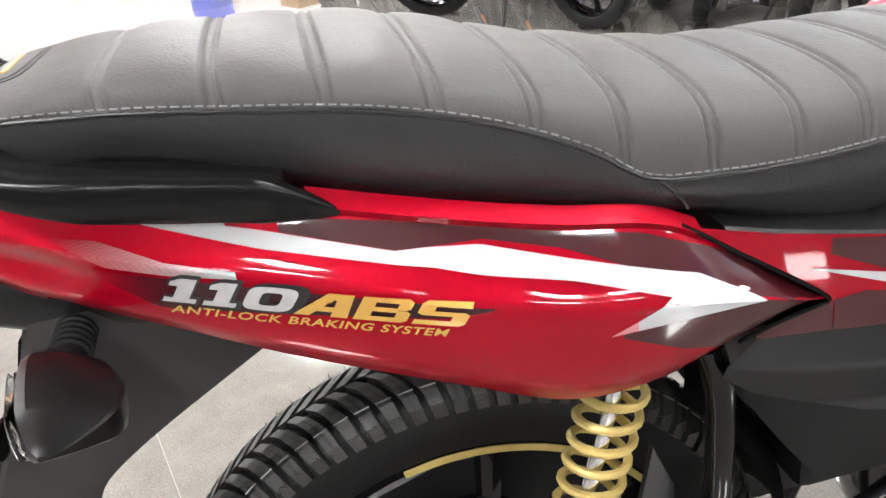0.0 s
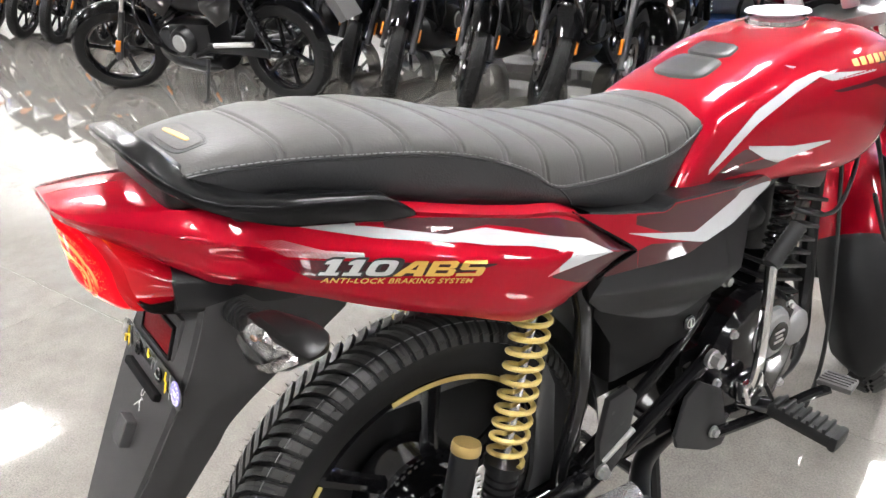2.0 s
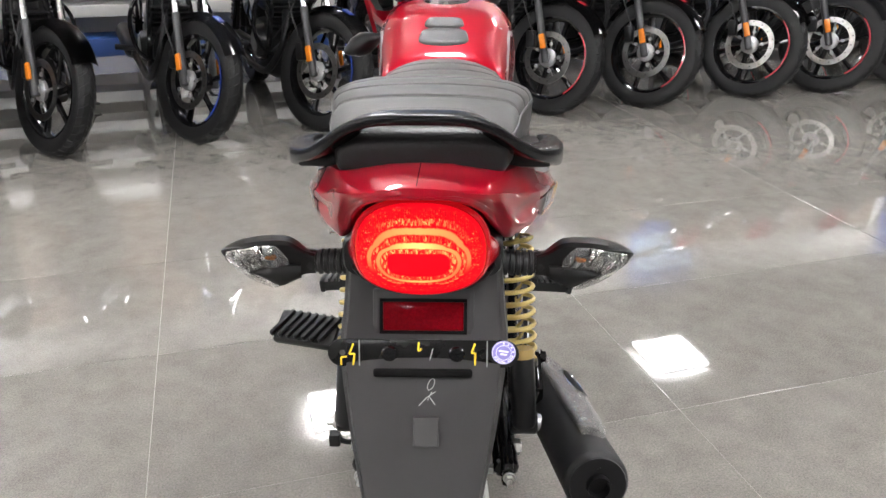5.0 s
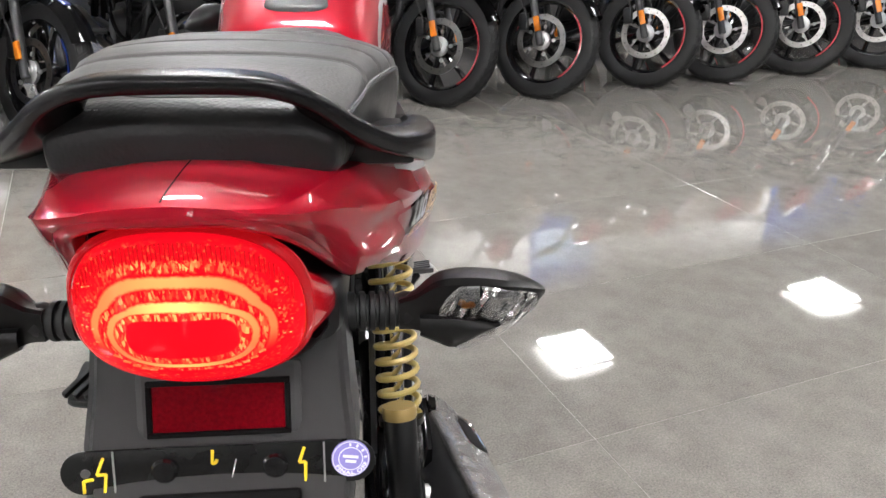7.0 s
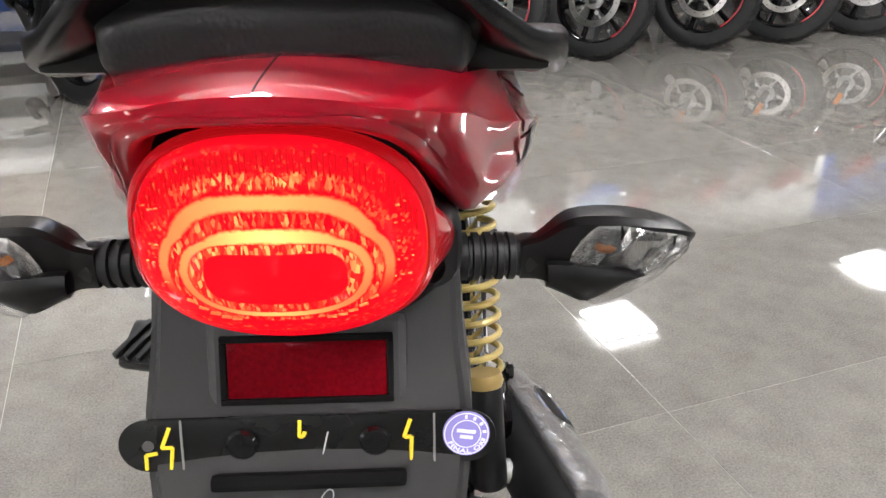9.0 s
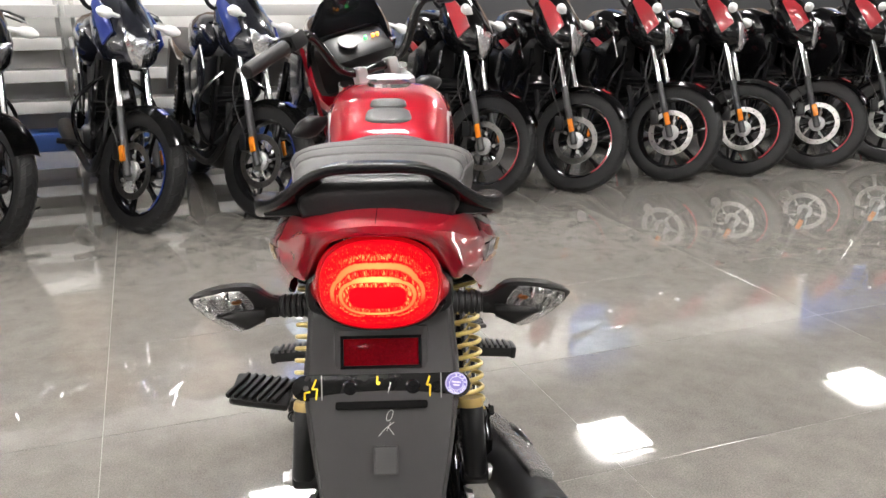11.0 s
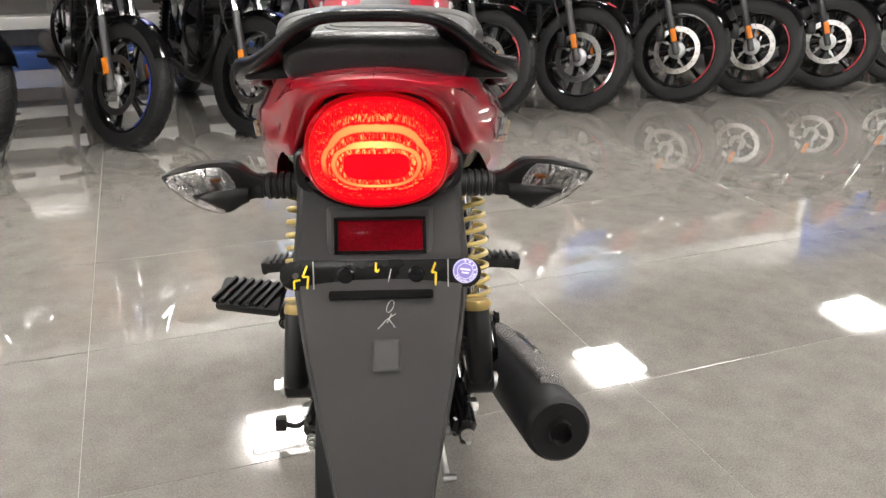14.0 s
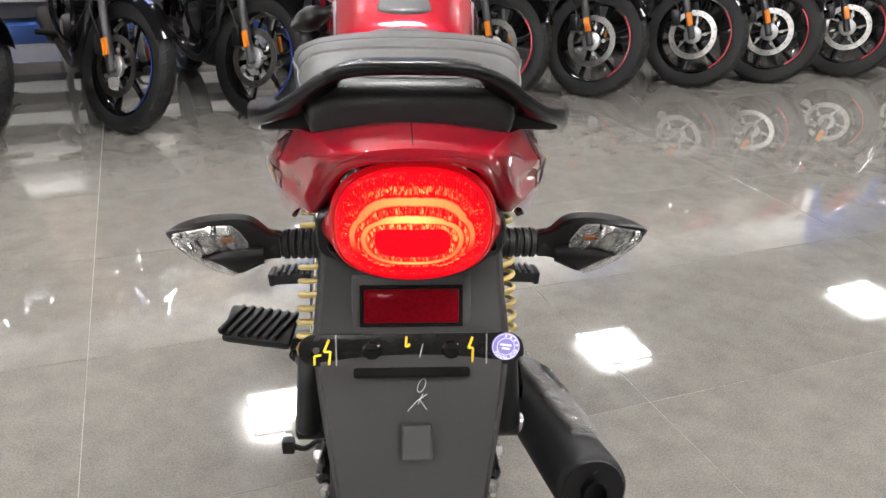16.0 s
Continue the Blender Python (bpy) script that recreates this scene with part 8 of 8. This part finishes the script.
# ---------- front end, steered to the left ----------
def build_front():
    R = 0.294
    w = part("front_wheel", rim_mesh(FRONT, R, 0.075, 6, 48, STEER), BLACK_GLOSS, BIKE)
    wheel_spokes(w, FRONT, R, 6, STEER)
    bm = B()
    ww = 0.080
    ri = R - 0.078
    prof = [(-ww * 0.40, ri), (-ww * 0.5, ri + 0.03), (-ww * 0.46, R - 0.022), (-ww * 0.28, R - 0.006), (0, R), (ww * 0.28, R - 0.006), (ww * 0.46, R - 0.022), (ww * 0.5, ri + 0.03), (ww * 0.40, ri)]
    lathe(bm, FRONT, (1, 0, 0), prof, 64, closed=True)
    turned(bm, STEER)
    ty = part("tyre", bm, RUBBER, w)
    bm = B()
    for k in range(60):
        a = 2 * math.pi * k / 60
        for s in (-1, 1):
            m = Matrix.Translation(FRONT) @ Matrix.Rotation(a, 4, "X") @ pose(s * ww * 0.24, 0.004 * s, R - 0.0045, 0, s * 26, s * 24)
            vs = bmesh.ops.create_cube(bm, size=1.0)["verts"]
            bmesh.ops.transform(bm, matrix=m @ Matrix.Diagonal((ww * 0.40, 0.018, 0.009, 1)), verts=vs)
    turned(bm, STEER)
    tagged(part("tread", bm, RUBBER, ty), kind="stuff")
    up = lambda t: FRONT + RAKE * t  # noqa: E731
    for s in (-1, 1):
        off = Vector((s * 0.085, 0.012, 0))
        bm = B()
        cyl(bm, up(-0.03) + off, up(0.32) + off, 0.023, 0.021, 16, 0.004)
        turned(bm, STEER)
        leg = part("fork_leg", bm, BLACK_SATIN, BIKE)
        bm = B()
        cyl(bm, up(0.31) + off, up(0.70) + off, 0.0155, n=16)
        turned(bm, STEER)
        part("stanchion", bm, CHROME, leg)
        bm = B()
        box(bm, (0.012, 0.02, 0.05), up(0.14) + off * 1.3, (27, 0, 0), 0.004)
        turned(bm, STEER)
        part("side_reflector", bm, AMBER_REFLECTOR, leg, "amber fork reflector")
    # fender: red upper part, black rear flap
    def fender(a0, a1, rr, w0, w1, mat, name, label, thick=0.004):
        bm = B()
        rows = []
        for k in range(25):
            t = k / 24
            a = math.radians(a0 + (a1 - a0) * t)
            ww = (w0 + (w1 - w0) * t) * (1 - 0.40 * max(0, (t - 0.86) / 0.14) ** 3 if a1 > 190 else 1)
            rows.append([FRONT + Vector((ww * q, (rr - 0.045 * abs(q) ** 2.4) * math.cos(a), (rr - 0.045 * abs(q) ** 2.4) * math.sin(a))) for q in [-1 + j / 5 for j in range(11)]])
        loft(bm, rows)
        bmesh.ops.solidify(bm, geom=bm.faces, thickness=thick)
        turned(bm, STEER)
        return part(name, bm, mat, BIKE, label, sharp=60)
    fender(15, 152, 0.330, 0.052, 0.068, PAINT_RED, "front_fender", "glossy red front mudguard")
    fender(150, 205, 0.336, 0.068, 0.060, BLACK_MATT, "fender_flap", "matt black mudguard flap")
    # yokes, handlebar
    bm = B()
    for t in (0.47, 0.66):
        box(bm, (0.20, 0.06, 0.03), up(t) + Vector((0, -0.01, 0)), (27, 0, 0), 0.01)
    cyl(bm, up(0.45), up(0.68), 0.025, n=16)
    turned(bm, STEER)
    part("fork_yoke", bm, ALLOY, BIKE)
    C = up(0.72)
    bm = B()
    for s in (-1, 1):
        tube(bm, [C, C + Vector((s * 0.05, 0, 0.0)), C + Vector((s * 0.10, -0.005, 0.03)), C + Vector((s * 0.15, -0.03, 0.115)), C + Vector((s * 0.20, -0.06, 0.125)), C + Vector((s * 0.36, -0.14, 0.10))], 0.011, 12, 6)
    turned(bm, STEER)
    bar = part("handlebar", bm, BLACK_GLOSS, BIKE, "black handlebar")
    for s in (-1, 1):
        bm = B()
        box(bm, (0.03, 0.04, 0.05), C + Vector((s * 0.045, 0, -0.012)), (0, 0, 0), 0.008)
        turned(bm, STEER)
        part("bar_clamp", bm, ALLOY, bar)
    for s in (-1, 1):
        bm = B()
        cyl(bm, C + Vector((s * 0.24, -0.08, 0.119)), C + Vector((s * 0.365, -0.1425, 0.099)), 0.0165, n=16, bevel=0.003)
        turned(bm, STEER)
        part("grip", bm, RUBBER_SOFT, bar)
        bm = B()
        box(bm, (0.05, 0.045, 0.04), C + Vector((s * 0.21, -0.062, 0.125)), (0, 10 * s, -25 * s), 0.01)
        turned(bm, STEER)
        part("switch_box", bm, BLACK_SATIN, bar)
        bm = B()
        tube(bm, [C + Vector((s * 0.19, -0.03, 0.12)), C + Vector((s * 0.26, -0.02, 0.115)), C + Vector((s * 0.36, -0.08, 0.10))], 0.006, 8, 5)
        turned(bm, STEER)
        part("lever", bm, ALLOY, bar)
    # instrument pod and cowl
    bm = B()
    box(bm, (0.17, 0.10, 0.05), C + Vector((0, 0.07, 0.045)), (38, 0, 0), 0.018)
    turned(bm, STEER)
    pod = part("instrument_pod", bm, BLACK_SATIN, BIKE)
    bm = B()
    cyl(bm, C + Vector((-0.03, 0.052, 0.072)), C + Vector((-0.03, 0.049, 0.076)), 0.026, n=28)
    turned(bm, STEER)
    part("dial", bm, BLACK_SATIN, pod, "dark speedometer dial")
    for x, col in ((0.022, (0.05, 1.0, 0.15)), (0.045, (1.0, 0.35, 0.03)), (0.058, (1.0, 0.35, 0.03))):
        bm = B()
        cyl(bm, C + Vector((x, 0.058, 0.068)), C + Vector((x, 0.054, 0.074)), 0.004, n=12)
        turned(bm, STEER)
        part("tell_tale", bm, material("lit_tell_tale", col, 0.3, emit=col, emit_power=2.0), pod, "lit indicator lamp")
    bm = B()
    rows = []
    for y, hw, z0, z1 in ((0.14, 0.095, -0.06, 0.07), (0.17, 0.11, -0.11, 0.11), (0.21, 0.105, -0.13, 0.10), (0.25, 0.085, -0.12, 0.05), (0.265, 0.05, -0.09, 0.0)):
        row = []
        for j in range(24):
            a = 2 * math.pi * j / 24
            ca, sa = math.cos(a), math.sin(a)
            row.append(C + Vector((hw * math.copysign(abs(ca) ** 0.8, ca), y, (z0 + z1) / 2 + (z1 - z0) / 2 * math.copysign(abs(sa) ** 0.8, sa))))
        rows.append(row)
    loft(bm, rows, closed=True)
    turned(bm, STEER)
    cowl = part("headlamp_cowl", bm, PAINT_RED, BIKE, "red headlamp cowl")
    bm = B()
    box(bm, (0.21, 0.012, 0.15), C + Vector((0, 0.132, 0.02)), (0, 0, 0), 0.03)
    turned(bm, STEER)
    part("cowl_back", bm, BLACK_SATIN, cowl)
    bm = B()
    rows = []
    for k in range(9):
        t = k / 8
        hw = 0.125 * (1 - 0.35 * t * t)
        rows.append([C + Vector((hw * q, 0.17 - 0.05 * t - 0.04 * q * q, 0.06 + 0.13 * t - 0.03 * q * q)) for q in [-1 + j / 5 for j in range(11)]])
    loft(bm, rows)
    bmesh.ops.solidify(bm, geom=bm.faces, thickness=0.004)
    turned(bm, STEER)
    part("fly_screen", bm, GLASS_DARK, cowl)
    bm = B()
    rows = []
    for k in range(9):
        t = k / 8
        rows.append([C + Vector((-0.118 - 0.010 * t, 0.15 - 0.02 * t + 0.014 * q, 0.10 - 0.30 * t)) for q in (-1, 0, 1)])
    loft(bm, rows)
    bmesh.ops.solidify(bm, geom=bm.faces, thickness=0.005)
    turned(bm, STEER)
    part("cowl_side", bm, PAINT_RED, cowl)
    for s in (-1, 1):
        base = C + Vector((s * 0.10, 0.10, -0.10))
        bm = B()
        lathe(bm, base, (s, -0.05, -0.05), [(0, 0.010), (0.035, 0.011), (0.05, 0.020), (0.075, 0.028), (0.10, 0.024), (0.125, 0.010), (0.132, 0.001)], 18)
        turned(bm, STEER)
        part("front_indicator", bm, BLACK_SATIN, BIKE, "black turn indicator")


build_front()


# ---------- floor tiles ----------
def build_tiles():
    tw, th, gap = 1.2, 0.6, 0.0017
    me = None
    far = B()
    u_off, v_off = 0.687 - 12.0, 0.343 - 9.0
    for i in range(20):
        for j in range(30):
            u, v = u_off + tw * i, v_off + th * j
            if u + tw < U0 or u > U1 or v + th < V0 or v > V1:
                continue
            a, b, c, d = max(u, U0) + gap / 2, min(u + tw, U1) - gap / 2, max(v, V0) + gap / 2, min(v + th, V1) - gap / 2
            if b - a < 0.02 or d - c < 0.02:
                continue
            whole = abs(b - a - tw + gap) < 1e-4 and abs(d - c - th + gap) < 1e-4
            if not whole:
                room_box(far, a, b, c, d, -0.010, 0.0)
                continue
            if me is None:
                bm = B()
                e = 0.0002
                w2, h2 = tw / 2 - gap / 2, th / 2 - gap / 2
                rows = []
                for k, z in ((0, -0.010), (0, -e), (e, 0.0)):
                    rows.append([bm.verts.new((sx * (w2 - k), sy * (h2 - k), z)) for sx, sy in ((-1, -1), (1, -1), (1, 1), (-1, 1))])
                bridge(bm, rows)
                bm.faces.new(rows[-1])
                bmesh.ops.recalc_face_normals(bm, faces=bm.faces)
                me = bpy.data.meshes.new("tile")
                bm.to_mesh(me)
                bm.free()
                me.materials.append(FLOOR_TILE)
            t = new("tile", me)
            t.parent = FLOOR
            t.matrix_basis = pose(*room(u + tw / 2, v + th / 2), 0, 0, 0, 17.3)
    tagged(part("edge_tiles", far, FLOOR_TILE, FLOOR, smooth=False), kind="stuff")


build_tiles()
